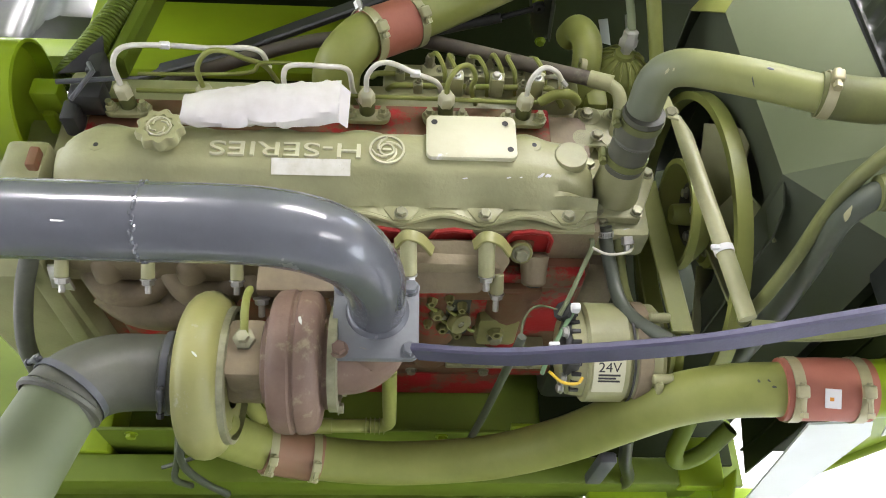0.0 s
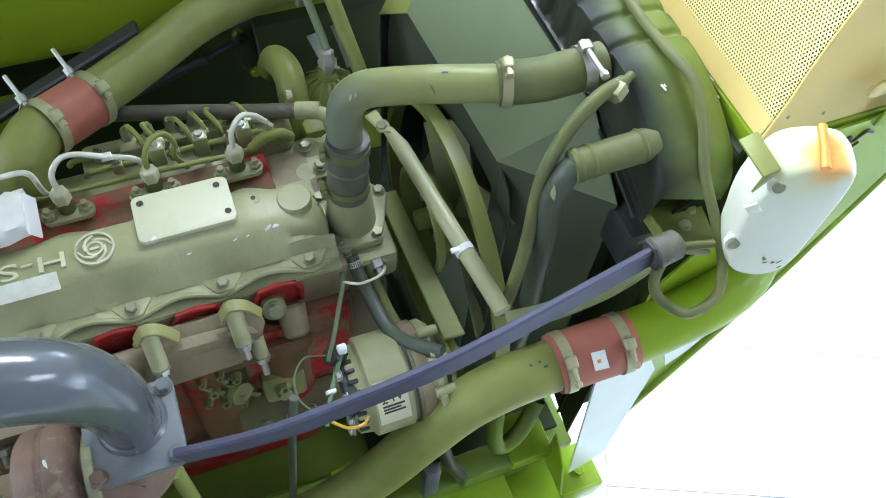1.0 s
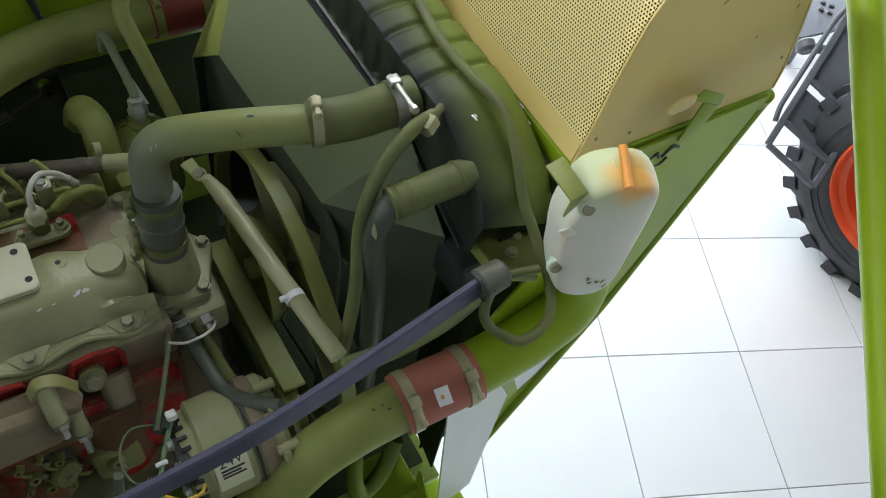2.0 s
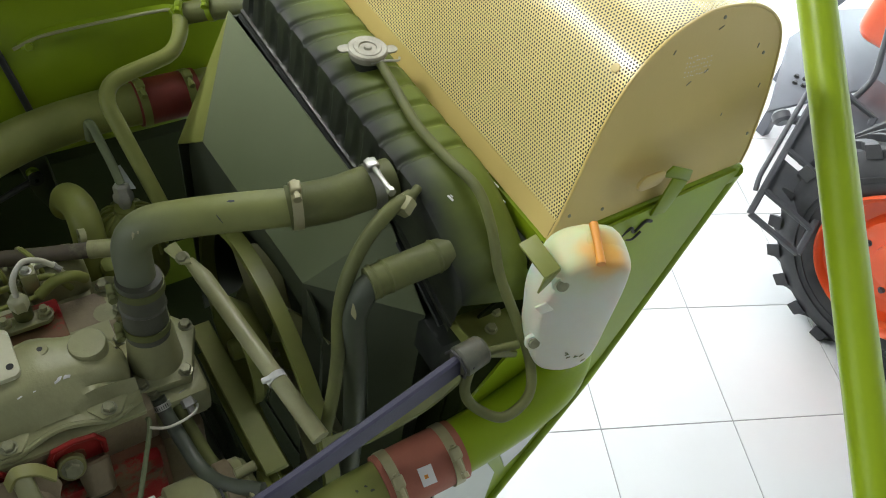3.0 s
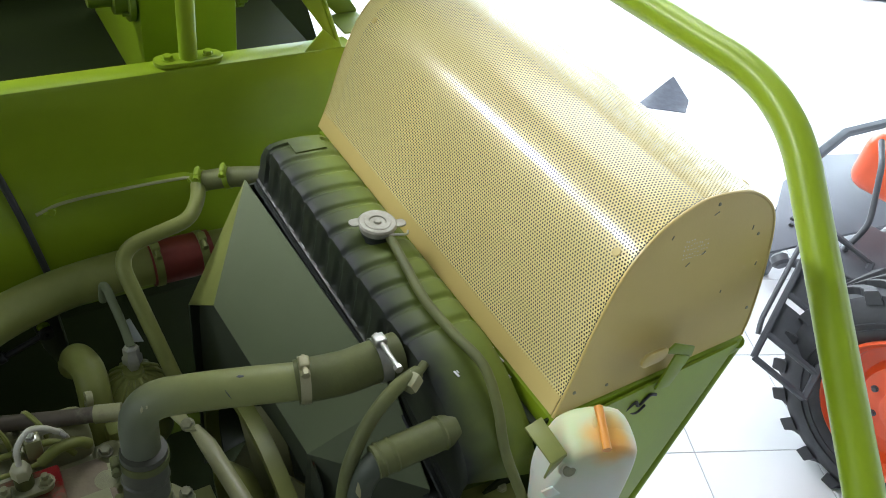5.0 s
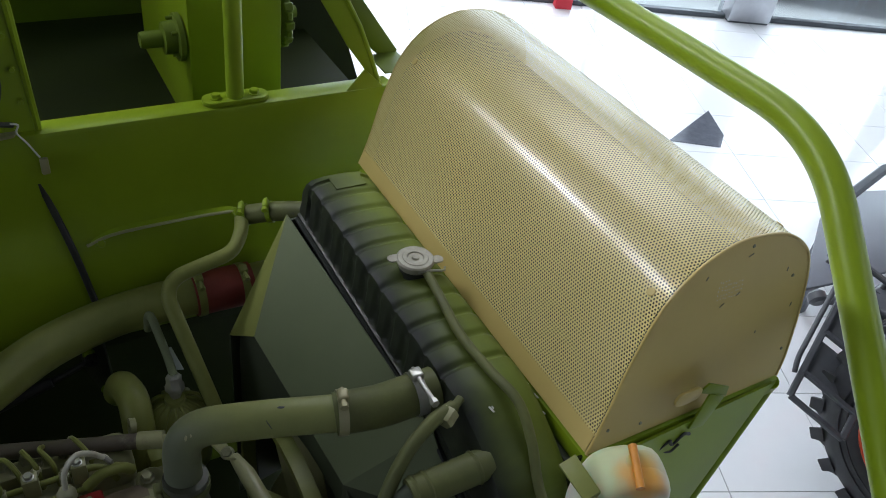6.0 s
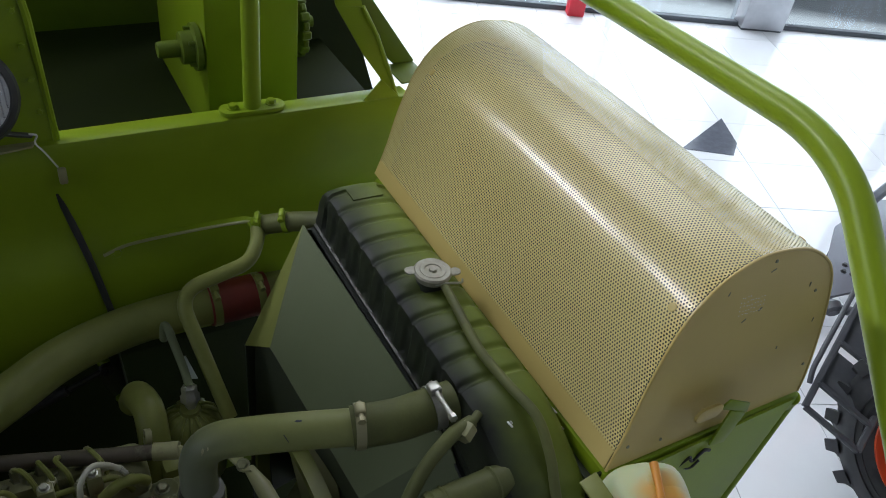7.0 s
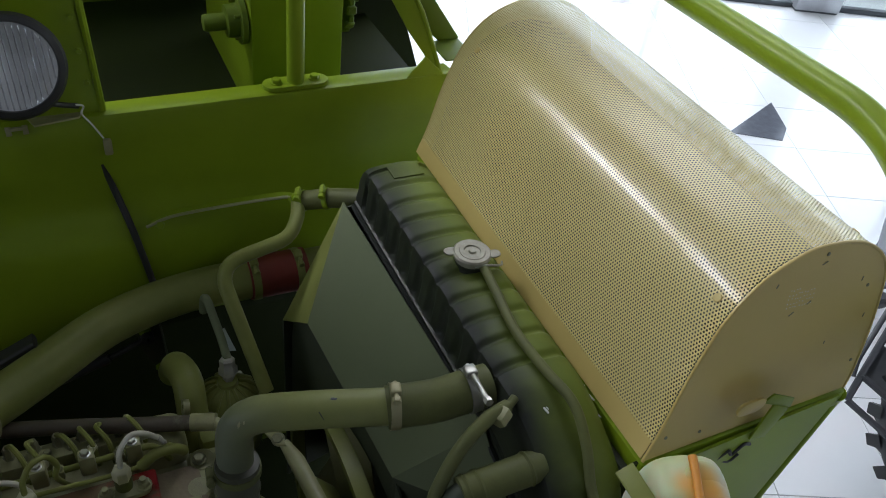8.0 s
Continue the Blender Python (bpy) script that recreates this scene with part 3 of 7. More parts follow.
# Added tray: its near-black stands for the shade under the fan.
part("shade_tray", box((0.20, 0.31, 1.231), (0.60, 1.165, 1.242), 0.002), SHADE_DARK, body, "added tray below the fan, coloured as deep shade")
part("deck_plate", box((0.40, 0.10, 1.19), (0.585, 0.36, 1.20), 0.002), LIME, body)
part("frame_rail", fr, LIME_DULL_SHADED, body)
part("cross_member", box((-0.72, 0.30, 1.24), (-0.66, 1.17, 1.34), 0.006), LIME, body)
part("inner_plate", box((-0.66, 0.315, 1.235), (0.10, 0.322, 1.42), 0.002), LIME_DULL_SHADED, body)
for x in (-0.60, -0.34, -0.02):
    bolt(body, (x, 0.315, 1.40), (0, -1, 0), 0.010, LIME)
# gas strut with its bracket, and a pale stand-in for light slivers, on the rear lip
strut = thing("gas_strut", (0.18, 1.15, 1.70), "black gas strut on a shade-darkened green bracket behind the engine", "strut")
brk_ = slab([(0.150, 1.168, 1.775), (0.205, 1.168, 1.775), (0.212, 1.160, 1.62), (0.190, 1.160, 1.60), (0.168, 1.165, 1.66)], (0, -1, 0), 0.005, 0.001)
slab([(0.205, 1.168, 1.745), (0.211, 1.168, 1.62), (0.211, 1.135, 1.63), (0.205, 1.125, 1.735)], (1, 0, 0), 0.004, 0.001, brk_)
# Lime bracket, coloured dark for the shade behind the engine.
strut_arm = part("bracket", brk_, DARK_AND_SHADE, strut, "green bracket with shade in its colour")
bolt(strut_arm, (0.176, 1.160, 1.722), (0, -1, 0), 0.010, LIME)
bolt(strut_arm, (0.197, 1.155, 1.612), (0, -1, 0), 0.010, LIME)
part("rod_eye", lathe([(0.005, -0.007), (0.013, -0.007), (0.013, 0.007), (0.005, 0.007)], (0.178, 1.146, 1.716), (0, -1, 0), 20, closed=True), BLACK, strut)
part("cylinder", cyl((0.10, 1.140, 1.690), (-0.16, 1.135, 1.612), 0.011, seg=18), BLACK, strut, "black cylinder")
part("piston_rod", cyl((0.176, 1.146, 1.715), (0.10, 1.140, 1.690), 0.006, seg=14), BLACK, strut)
light_sliver = thing("light_sliver", (0.34, 1.15, 1.65), "small pale plate standing in for slivers of light behind the engine", "plate")
# Pale plate drawn for slivers of light through the bulkhead.
part("plate", slab([(0.318, 1.168, 1.668), (0.338, 1.168, 1.672), (0.356, 1.150, 1.612), (0.335, 1.150, 1.618)], (0, -1, 0.2), 0.003, 0.0008), PALE_AND_REFLECTED, light_sliver)
part("rod_clip", tube([(0.372, 1.15, 1.70), (0.384, 1.14, 1.655), (0.396, 1.12, 1.60)], 0, flat=(0.010, 0.003)), STEEL, light_sliver)
# folded side panel under the screen, with a rolled outer edge
side = slab([(0.668, 0.290, 2.168), (1.012, 0.296, 2.176), (1.048, 0.316, 2.140), (0.862, 0.276, 1.745), (0.66, 0.245, 1.40), (0.60, 0.245, 1.40), (0.585, 0.262, 1.93), (0.655, 0.275, 2.0)], (0, 1, 0), 0.004, 0)
tube(bent([(1.028, 0.306, 2.162), (1.050, 0.319, 2.130), (0.864, 0.278, 1.745), (0.665, 0.247, 1.40)], 0.02, 6), 0.011, 12, side)
box((0.672, 0.300, 2.140), (1.03, 1.0, 2.174), 0.004, bm=side)
part("side_panel", side, LIME, body, "lime green side panel with a rolled edge")
part("panel_cutout", tube(curve([(0.80, 0.292, 2.135), (0.815, 0.29, 2.15), (0.825, 0.29, 2.138), (0.84, 0.29, 2.152), (0.855, 0.291, 2.145)], 5), 0.0026, 8), BLACK, body)
part("panel_cutout", tube(curve([(0.812, 0.291, 2.128), (0.826, 0.289, 2.124), (0.838, 0.289, 2.134)], 5), 0.0024, 8), BLACK, body)
# The white floor's reflection is put into the gusset's and strip's pale colour.
wp = slab([(0.535, 0.232, 1.71), (0.64, 0.238, 1.71), (0.672, 0.240, 1.64), (0.637, 0.205, 1.32), (0.562, 0.198, 1.29)], (0, 1, 0), 0.004, 0)
part("gusset_panel", wp, PALE_AND_REFLECTED, body, "gusset panel, pale with the white floor's reflection")
part("inner_strip", slab([(0.660, 0.244, 1.735), (0.700, 0.244, 1.625), (0.728, 0.244, 1.665), (0.780, 0.244, 1.808), (0.750, 0.244, 1.895), (0.715, 0.244, 1.80)], (0, 1, 0), 0.003, 0), PALE_AND_REFLECTED, body)
br = box((0.535, 0.165, 1.262), (0.628, 0.255, 1.272), 0.002)
box((0.535, 0.160, 1.19), (0.628, 0.166, 1.272), 0.002, bm=br)
slab([(0.535, 0.165, 1.27), (0.541, 0.255, 1.27), (0.541, 0.255, 1.40), (0.538, 0.20, 1.36)], (-1, 0, 0), 0.005, 0.001, br)
bracket = part("mount_bracket", br, LIME, body, "lime green mounting bracket")
bolt(bracket, (0.588, 0.198, 1.272), (0, 0, 1), 0.012, LIME)
part("mount_foot", box((0.28, 0.17, 1.24), (0.44, 0.30, 1.275), 0.004), LIME, body)
part("mount_foot", box((0.45, 0.24, 1.30), (0.54, 0.34, 1.335), 0.004), LIME, body)
part("lower_plate", slab([(0.10, 0.30, 1.50), (0.24, 0.30, 1.50), (0.22, 0.31, 1.36), (0.11, 0.31, 1.36)], (0, 1, 0), 0.006, 0.001), LIME, body)
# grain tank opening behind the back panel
# The opening's deep shade is put into the colour of its sheets.
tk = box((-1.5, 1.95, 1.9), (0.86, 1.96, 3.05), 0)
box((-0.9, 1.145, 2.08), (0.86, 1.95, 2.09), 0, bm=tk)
part("tank_inside", tk, SHADE_DARK, body, "inside of the grain tank, shade in its colour")
part("tank_back_sheet", box((-0.6, 1.93, 2.046), (0.56, 1.945, 2.60), 0.004), LIME_DULL_SHADED, body)
lp = slab([(-0.9, 1.143, 2.257), (0.171, 1.143, 2.257), (0.164, 1.148, 2.46), (0.13, 1.17, 2.75), (0.10, 1.17, 3.1), (0.10, 1.17, 3.3), (-1.5, 1.17, 3.3), (-1.5, 1.143, 2.257)], (0, 1, 0), 0.005, 0)
tube([(0.171, 1.145, 2.257), (0.164, 1.150, 2.46), (0.13, 1.172, 2.75), (0.10, 1.172, 3.1)], 0.006, 8, lp)
panel = part("tank_front_panel", lp, LIME, body)
for k in range(5):
    bolt(panel, (0.155 - 0.003 * k, 1.144, 2.31 + 0.055 * k), (0, -1, 0), 0.0045, LIME)
part("gearbox_panel", box((0.455, 1.30, 2.09), (0.635, 1.72, 2.95), 0.006), LIME, body)
# Dark sheet added where the opening holds only shade.
part("tank_shade_sheet", slab([(0.60, 1.75, 1.70), (1.10, 1.75, 1.70), (0.97, 1.75, 2.08), (0.64, 1.75, 2.90), (0.55, 1.75, 2.98)], (0, 1, 0), 0.005, 0), SHADE_DARK, body, "added sheet coloured as the tank's shade")
hub = lathe([(0, -0.075), (0.014, -0.075), (0.016, -0.07), (0.016, -0.035), (0.030, -0.033), (0.032, -0.012), (0.045, -0.010), (0.045, 0.0), (0, 0)], (0.452, 1.345, 2.295), (1, 0, 0), 28)
hub_part = part("bearing_hub", hub, LIME_DULL_SHADED, body)
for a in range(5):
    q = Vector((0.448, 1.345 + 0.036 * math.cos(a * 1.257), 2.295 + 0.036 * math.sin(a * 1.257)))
    bolt(hub_part, q, (-1, 0, 0), 0.007, LIME_DULL_SHADED, stud=0.012)
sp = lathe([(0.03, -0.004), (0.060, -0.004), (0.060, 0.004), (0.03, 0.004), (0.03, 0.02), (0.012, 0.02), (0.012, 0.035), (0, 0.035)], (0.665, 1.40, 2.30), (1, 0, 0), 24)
sprocket = part("sprocket", sp, LIME_DULL_SHADED, body)
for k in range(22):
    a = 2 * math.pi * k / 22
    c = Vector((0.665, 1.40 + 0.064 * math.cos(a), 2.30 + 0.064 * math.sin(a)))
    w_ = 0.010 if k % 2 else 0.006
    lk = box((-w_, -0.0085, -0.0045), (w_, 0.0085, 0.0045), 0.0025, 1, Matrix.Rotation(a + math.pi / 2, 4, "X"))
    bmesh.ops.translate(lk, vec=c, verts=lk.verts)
    part("chain_link", lk, LIME_DULL_SHADED, sprocket)
st = slab([(0.640, 1.136, 2.445), (0.690, 1.136, 2.440), (0.722, 1.136, 2.382), (0.748, 1.136, 2.320), (0.772, 1.136, 2.257), (0.752, 1.136, 2.257), (0.735, 1.136, 2.298), (0.700, 1.136, 2.345)], (0, 1, 0), 0.004, 0.001)
tube([(0.690, 1.136, 2.440), (0.722, 1.136, 2.382), (0.748, 1.136, 2.320), (0.772, 1.136, 2.257)], 0.0045, 8, st)
slab([(0.56, 1.136, 2.80), (0.60, 1.136, 2.80), (0.690, 1.136, 2.440), (0.640, 1.136, 2.445)], (0, 1, 0), 0.004, 0.001, st)
part("corner_strut", st, LIME, body)
part("corner_gusset", slab([(0.700, 1.132, 2.2575), (0.776, 1.132, 2.2575), (0.735, 1.132, 2.298)], (0, -1, 0), 0.004, 0.001), LIME, body)
eb = slab([(0.640, 1.25, 2.56), (0.690, 1.25, 2.50), (0.865, 1.25, 2.266), (0.850, 1.25, 2.234), (0.805, 1.25, 2.275), (0.640, 1.25, 2.49)], (0, 1, 0), 0.004, 0.001)
slab([(0.800, 1.17, 2.259), (0.864, 1.17, 2.259), (0.864, 1.25, 2.259), (0.800, 1.25, 2.259)], (0, 0, 1), 0.004, 0.001, eb)
part("tank_edge_plate", eb, LIME_DULL_SHADED, body)
post = tube([(0.495, 1.154, 2.259), (0.497, 1.155, 3.2)], 0.0155, 20)
slab([(x, y, 2.257) for x, y in round_rect(0.436, 1.135, 0.554, 1.173, 0.018)], (0, 0, 1), 0.008, 0.001, post)
upright = part("upright_post", post, LIME, body, "lime green tubular upright with a bolted foot")
for x in (0.460, 0.530):
    bolt(upright, (x, 1.154, 2.265), (0, 0, 1), 0.0085, LIME)


def bent_clip(at):
    """A small hat-shaped spring clip on an upright sheet."""
    x, y, z = at
    b = box((x - 0.016, y - 0.003, z - 0.010), (x - 0.008, y, z + 0.006), 0.0008)
    box((x + 0.008, y - 0.003, z - 0.010), (x + 0.016, y, z + 0.006), 0.0008, bm=b)
    box((x - 0.010, y - 0.008, z + 0.001), (x + 0.010, y - 0.003, z + 0.006), 0.001, bm=b)
    return b


lamp = thing("headlamp", (0.055, 1.10, 2.33), "round headlamp with ribbed glass and black rubber rim", "headlamp")
LA, LD = (0.058, 1.068, 2.388), (0.08, -0.93, 0.36)
part("rim", lathe([(0.061, -0.012), (0.071, -0.010), (0.0755, 0.0), (0.071, 0.009), (0.063, 0.012), (0.061, 0.006)], LA, LD, 40, closed=True), BLACK, lamp, "black rubber rim")
part("reflector", lathe([(0.062, 0.004), (0.053, -0.016), (0.034, -0.032), (0.012, -0.038), (0, -0.038)], LA, LD, 36), REFLECTOR_WHITE, lamp, "reflector bowl, white with the windows it mirrors")
lens = part("ribbed_glass", lathe([(0.062, 0.006), (0.046, 0.012), (0.022, 0.016), (0, 0.017)], LA, LD, 36), GLASS, lamp, "clear ribbed glass")
lens.visible_shadow = False
turn = Matrix.Translation(LA) @ aim(LD)
for k in range(-7, 8):
    w = 0.0078 * k
    h = math.sqrt(max(0.059**2 - w * w, 0))
    rib = part("glass_rib", tube([turn @ Vector((w, -h, 0.008)), turn @ Vector((w, 0, 0.0155)), turn @ Vector((w, h, 0.008))], 0.0015, 5), GLASS, lens)
    rib.visible_shadow = False
part("shell", lathe([(0.068, -0.006), (0.062, -0.03), (0.040, -0.055), (0, -0.06)], LA, LD, 32), BLACK, lamp)
part("mount_tab", slab([(0.06, 1.134, 2.262), (0.140, 1.134, 2.262), (0.134, 1.116, 2.264), (0.07, 1.088, 2.275)], (0, 0, 1), 0.003, 0), CLAMP, lamp, "worn pale mounting tab")
part("spring_clip", bent_clip((0.043, 1.127, 2.252)), CLAMP, lamp, "small pale spring clip")
wire = thing("lamp_wire", (0.15, 1.14, 2.2), "thin white wire with a pale plastic connector", "wire")
part("lead", tube(curve([(0.10, 1.09, 2.308), (0.125, 1.112, 2.292), (0.143, 1.122, 2.282), (0.139, 1.126, 2.266), (0.150, 1.126, 2.246), (0.164, 1.127, 2.216)], 6), 0.0016, 8), PAPER, wire)
part("plug", box((0.162, 1.118, 2.186), (0.175, 1.127, 2.216), 0.003), CLAMP, wire, "pale plastic connector")
part("sleeve", tube(curve([(0.085, 1.08, 2.322), (0.112, 1.102, 2.300), (0.135, 1.122, 2.283)], 5), 0.0045, 8), BLACK, wire)
# A thin black tube follows the back panel's folds downward.
solo("dark_panel_line", tube(curve([(0.142, 1.140, 2.225), (0.156, 1.138, 2.155), (0.170, 1.132, 2.09), (0.182, 1.108, 2.04), (0.194, 1.096, 1.97), (0.204, 1.093, 1.90)], 6), 0.0062, 10), BLACK, "thin black line down the green panel", "cable")

# ---- the engine ----
engine = thing("engine", (-0.2, 0.56, 1.25), "diesel engine with olive valve cover and red-brown block", "engine")


def cover_bm():
    xs = [-0.615 + 0.805 * k / 130 for k in range(131)]
    b = bmesh.new()
    rows = []
    for x in xs:
        wave = 2 * math.pi * (x + 0.103) / 0.125
        lobe = math.cos(wave)
        e0, e1 = min(max((x + 0.615) / 0.075, 0), 1), min(max((0.19 - x) / 0.05, 0), 1)
        s0, s1 = math.sqrt(max(1 - (1 - e0) ** 2, 0)), math.sqrt(max(1 - (1 - e1) ** 2, 0))
        drop = 0.040 * (1 - s0) + 0.022 * min(max((x - 0.085) / 0.09, 0), 1) + 0.03 * (1 - s1)
        rear = 0.604 - 0.07 * (1 - s0) - 0.05 * (1 - s1)
        arch = 0.5 - 0.5 * lobe
        top, lip = 1.955 - drop, 0.474 + 0.010 * arch**0.7
        low = 1.888 + 0.010 * arch**0.8
        back = 0.006 * math.cos(2 * math.pi * (x + 0.04) / 0.125)
        face = 0.5065 - 0.006 * arch
        prof = [(rear + 0.004 + back, 1.880), (rear + 0.002 + back, 1.905), (rear - 0.004 + back, top - 0.012), (rear - 0.012, top - 0.003), (rear - 0.020, top),
                (0.562, top), (0.542, top - 0.001), (0.530, top - 0.005), (0.522, top - 0.013), (face + 0.011, top - 0.023), (face + 0.002, 1.920), (face - 0.003, low + 0.016), (face - 0.009, low + 0.009),
                (lip + 0.012, low + 0.0062), (lip + 0.002, low + 0.005), (lip, low + 0.002), (lip, low - 0.008)]
        rows.append([b.verts.new((x, y, z)) for y, z in prof])
    for a, c in zip(rows, rows[1:]):
        for k in range(len(a) - 1):
            b.faces.new((a[k], a[k + 1], c[k + 1], c[k]))
    b.faces.new(rows[0])
    b.faces.new(rows[-1][::-1])
    return b


cover = part("valve_cover", cover_bm(), OLIVE, engine, "olive painted valve cover with scalloped lower rim", 50)
lip_line = []
for k in range(110):
    x = -0.60 + 0.775 * k / 109
    arch = 0.5 - 0.5 * math.cos(2 * math.pi * (x + 0.103) / 0.125)
    lip_line.append((x, 0.474 + 0.010 * arch**0.7, 1.8885 + 0.010 * arch**0.8))
part("lip_bead", tube(lip_line, 0.0042, 8), OLIVE, cover)
for k in range(-4, 3):
    x = -0.103 + 0.125 * k
    part("bolt_web", slab([(x - 0.030, 0.497, 1.8965), (x + 0.030, 0.497, 1.8965), (x + 0.012, 0.474, 1.893), (x - 0.012, 0.474, 1.893)], (0, 0, 1), 0.005, 0.0015), OLIVE, cover)
t = text_bm("H-SERIES", 0.042, 0.0026)
bmesh.ops.transform(t, matrix=Matrix.Translation((-0.272, 0.556, 1.9555)) @ Matrix.Rotation(math.pi, 4, "Z") @ Matrix.Diagonal((1.40, 0.86, 1, 1)), verts=t.verts)
part("raised_lettering", t, PLATE, cover, "raised cast lettering with worn faces")
e = lathe([(0.0262, 0), (0.0262, 0.0035), (0.0232, 0.0035), (0.0232, 0.0)], (-0.1255, 0.559, 1.9545), (0, 0, 1), 36)
for k in range(4):
    a0 = 90 * k
    tube([Vector((-0.1255 + r * math.cos(radians(a0 + w)), 0.559 + r * math.sin(radians(a0 + w)), 1.9562)) for r, w in ((0.0225, 0), (0.0185, 30), (0.015, 60), (0.0125, 95))], [0.0016, 0.0024], 8, e)
lathe([(0.0118, 0), (0.0118, 0.003), (0.009, 0.003), (0.009, 0)], (-0.1255, 0.559, 1.9545), (0, 0, 1), 24, e)
box((-0.132, 0.557, 1.954), (-0.119, 0.561, 1.9575), 0.001, bm=e)
part("round_emblem", e, PLATE, cover, "raised round emblem with worn faces")
p = slab([(x, y, 1.955) for x, y in round_rect(-0.068, 0.542, 0.066, 0.621, 0.010)], (0, 0, 1), 0.009, 0.0012)
plate = part("blank_plate", p, PLATE, cover, "pale rectangular blank plate")
for x, y in ((-0.056, 0.607), (0.050, 0.607), (0.056, 0.558)):
    part("plate_hole", lathe([(0.0042, 0), (0.0048, 0.0012), (0.0, 0.0008)], (x, y, 1.9638), (0, 0, 1), 14), BLACK, plate)
part("round_plug", lathe([(0.024, 0), (0.025, 0.003), (0.025, 0.019), (0.0235, 0.0215), (0, 0.022)], (0.150, 0.565, 1.926), (0, 0, 1), 36), OLIVE, cover)
for x, y, z in ((-0.545, 0.556, 1.951), (0.094, 0.577, 1.949)):
    boss = part("boss", lathe([(0.011, 0), (0.010, 0.004), (0.004, 0.0042), (0.0038, 0.001), (0, 0.001)], (x, y, z), (0, 0, 1), 20), OLIVE, cover)
    part("boss_hole", lathe([(0.0038, 0), (0, 0.0002)], (x, y, z + 0.0046), (0, 0, 1), 12), BLACK, boss)
cap_b = lathe([(0.026, 0), (0.026, 0.010), (0.024, 0.018)], (-0.452, 0.572, 1.953), (0, 0, 1), 32)
b = bmesh.new()
ring = []
for k in range(72):
    a = 2 * math.pi * k / 72
    r = 0.0325 + 0.003 * math.cos(9 * a)
    ring.append((r * math.cos(a), r * math.sin(a)))
levels = [(0.86, 0.010), (1.0, 0.014), (1.0, 0.024), (0.90, 0.0285), (0.62, 0.0285), (0.58, 0.0265)]
rows = [[b.verts.new((-0.452 + x * s, 0.572 + y * s, 1.953 + h)) for x, y in ring] for s, h in levels]
for u, v in zip(rows, rows[1:]):
    for k in range(72):
        b.faces.new((u[k], u[(k + 1) % 72], v[(k + 1) % 72], v[k]))
b.faces.new(rows[-1])
b.faces.new(rows[0][::-1])
add(cap_b, b)
filler = part("oil_filler_cap", cap_b, OLIVE, engine, "olive ribbed oil filler cap")
e = lathe([(0.018, 0), (0.018, 0.0025), (0.0155, 0.0025), (0.0155, 0)], (-0.452, 0.572, 1.9795), (0, 0, 1), 28)
for k in range(4):
    tube([Vector((-0.452 + r * math.cos(radians(90 * k + w)), 0.572 + r * math.sin(radians(90 * k + w)), 1.9815)) for r, w in ((0.0145, 0), (0.0125, 35), (0.009, 75))], 0.0016, 6, e)
part("round_emblem", e, PLATE, filler)
s = slab([(-0.292, 0.540, 1.9545), (-0.178, 0.540, 1.9545), (-0.178, 0.5195, 1.9415), (-0.292, 0.5195, 1.9415)], (0, -0.5, 1), 0.0016, 0)
part("paper_sticker", s, STICKER, cover, "worn white paper sticker")
for k in range(-4, 3):
    bolt(engine, (-0.103 + 0.125 * k, 0.485, 1.8995), (0, 0, 1), 0.0085)

head = part("cylinder_head", box((-0.62, 0.470, 1.80), (0.20, 0.70, 1.880), 0.006), BROWN_IRON, engine)
part("head_gasket_rim", box((-0.615, 0.470, 1.873), (0.19, 0.64, 1.8825), 0.002), OLIVE, head)
blk = box((-0.62, 0.455, 1.36), (0.20, 0.72, 1.80), 0.01)
block = part("engine_block", blk, RED_IRON, engine, "red-brown cast engine block")
part("lower_flange", box((-0.60, 0.435, 1.42), (0.19, 0.46, 1.455), 0.006), RED_IRON, block)
part("upper_flange", box((-0.60, 0.440, 1.755), (0.19, 0.46, 1.80), 0.006), RED_FACE, block)
part("block_face", box((-0.085, 0.446, 1.585), (0.19, 0.462, 1.752), 0.008), RED_FACE, block, "patchy bright red primed block face")
for k in range(6):
    x = -0.545 + 0.125 * k
    part("cylinder_bulge", cyl((x, 0.47, 1.45), (x, 0.47, 1.775), 0.045, seg=20, soft=0.02), RED_IRON, block)
part("oil_sump", box((-0.58, 0.45, 1.26), (0.12, 0.68, 1.37), 0.02), RED_IRON, engine)
for x in (-0.5, -0.36, -0.22, -0.08, 0.06):
    bolt(block, (x, 0.434, 1.437), (0, -1, 0), 0.009)
# side cover and core plugs between the ports and the alternator
part("side_plate", slab([(x, 0.428, z) for x, z in round_rect(-0.075, 1.735, 0.125, 1.775, 0.012)], (0, 1, 0), 0.03, 0.004), RED_IRON, block)
part("core_plug", cyl((0.104, 0.422, 1.800), (0.104, 0.462, 1.830), 0.019, 0.023, 24, 0.004), BROWN_IRON, block)
part("plug_mouth", cyl((0.104, 0.4205, 1.7985), (0.104, 0.424, 1.8015), 0.012, seg=18), BLACK, block)
part("port_boss", cyl((0.080, 0.47, 1.838), (0.080, 0.448, 1.852), 0.018, seg=20), OLIVE_WORN, head)
bolt(head, (0.080, 0.448, 1.852), (0, -0.8, 0.5), 0.011)

# exhaust manifold along the near side of the head
man = box((-0.615, 0.424, 1.785), (-0.095, 0.452, 1.862), 0.010, 3)
slab([(x, 0.423, z) for x, z in [(-0.11, 1.790), (0.010, 1.785), (0.040, 1.796), (0.056, 1.818), (0.050, 1.842), (0.030, 1.856), (-0.11, 1.860)]], (0, 1, 0), 0.032, 0.007, man)
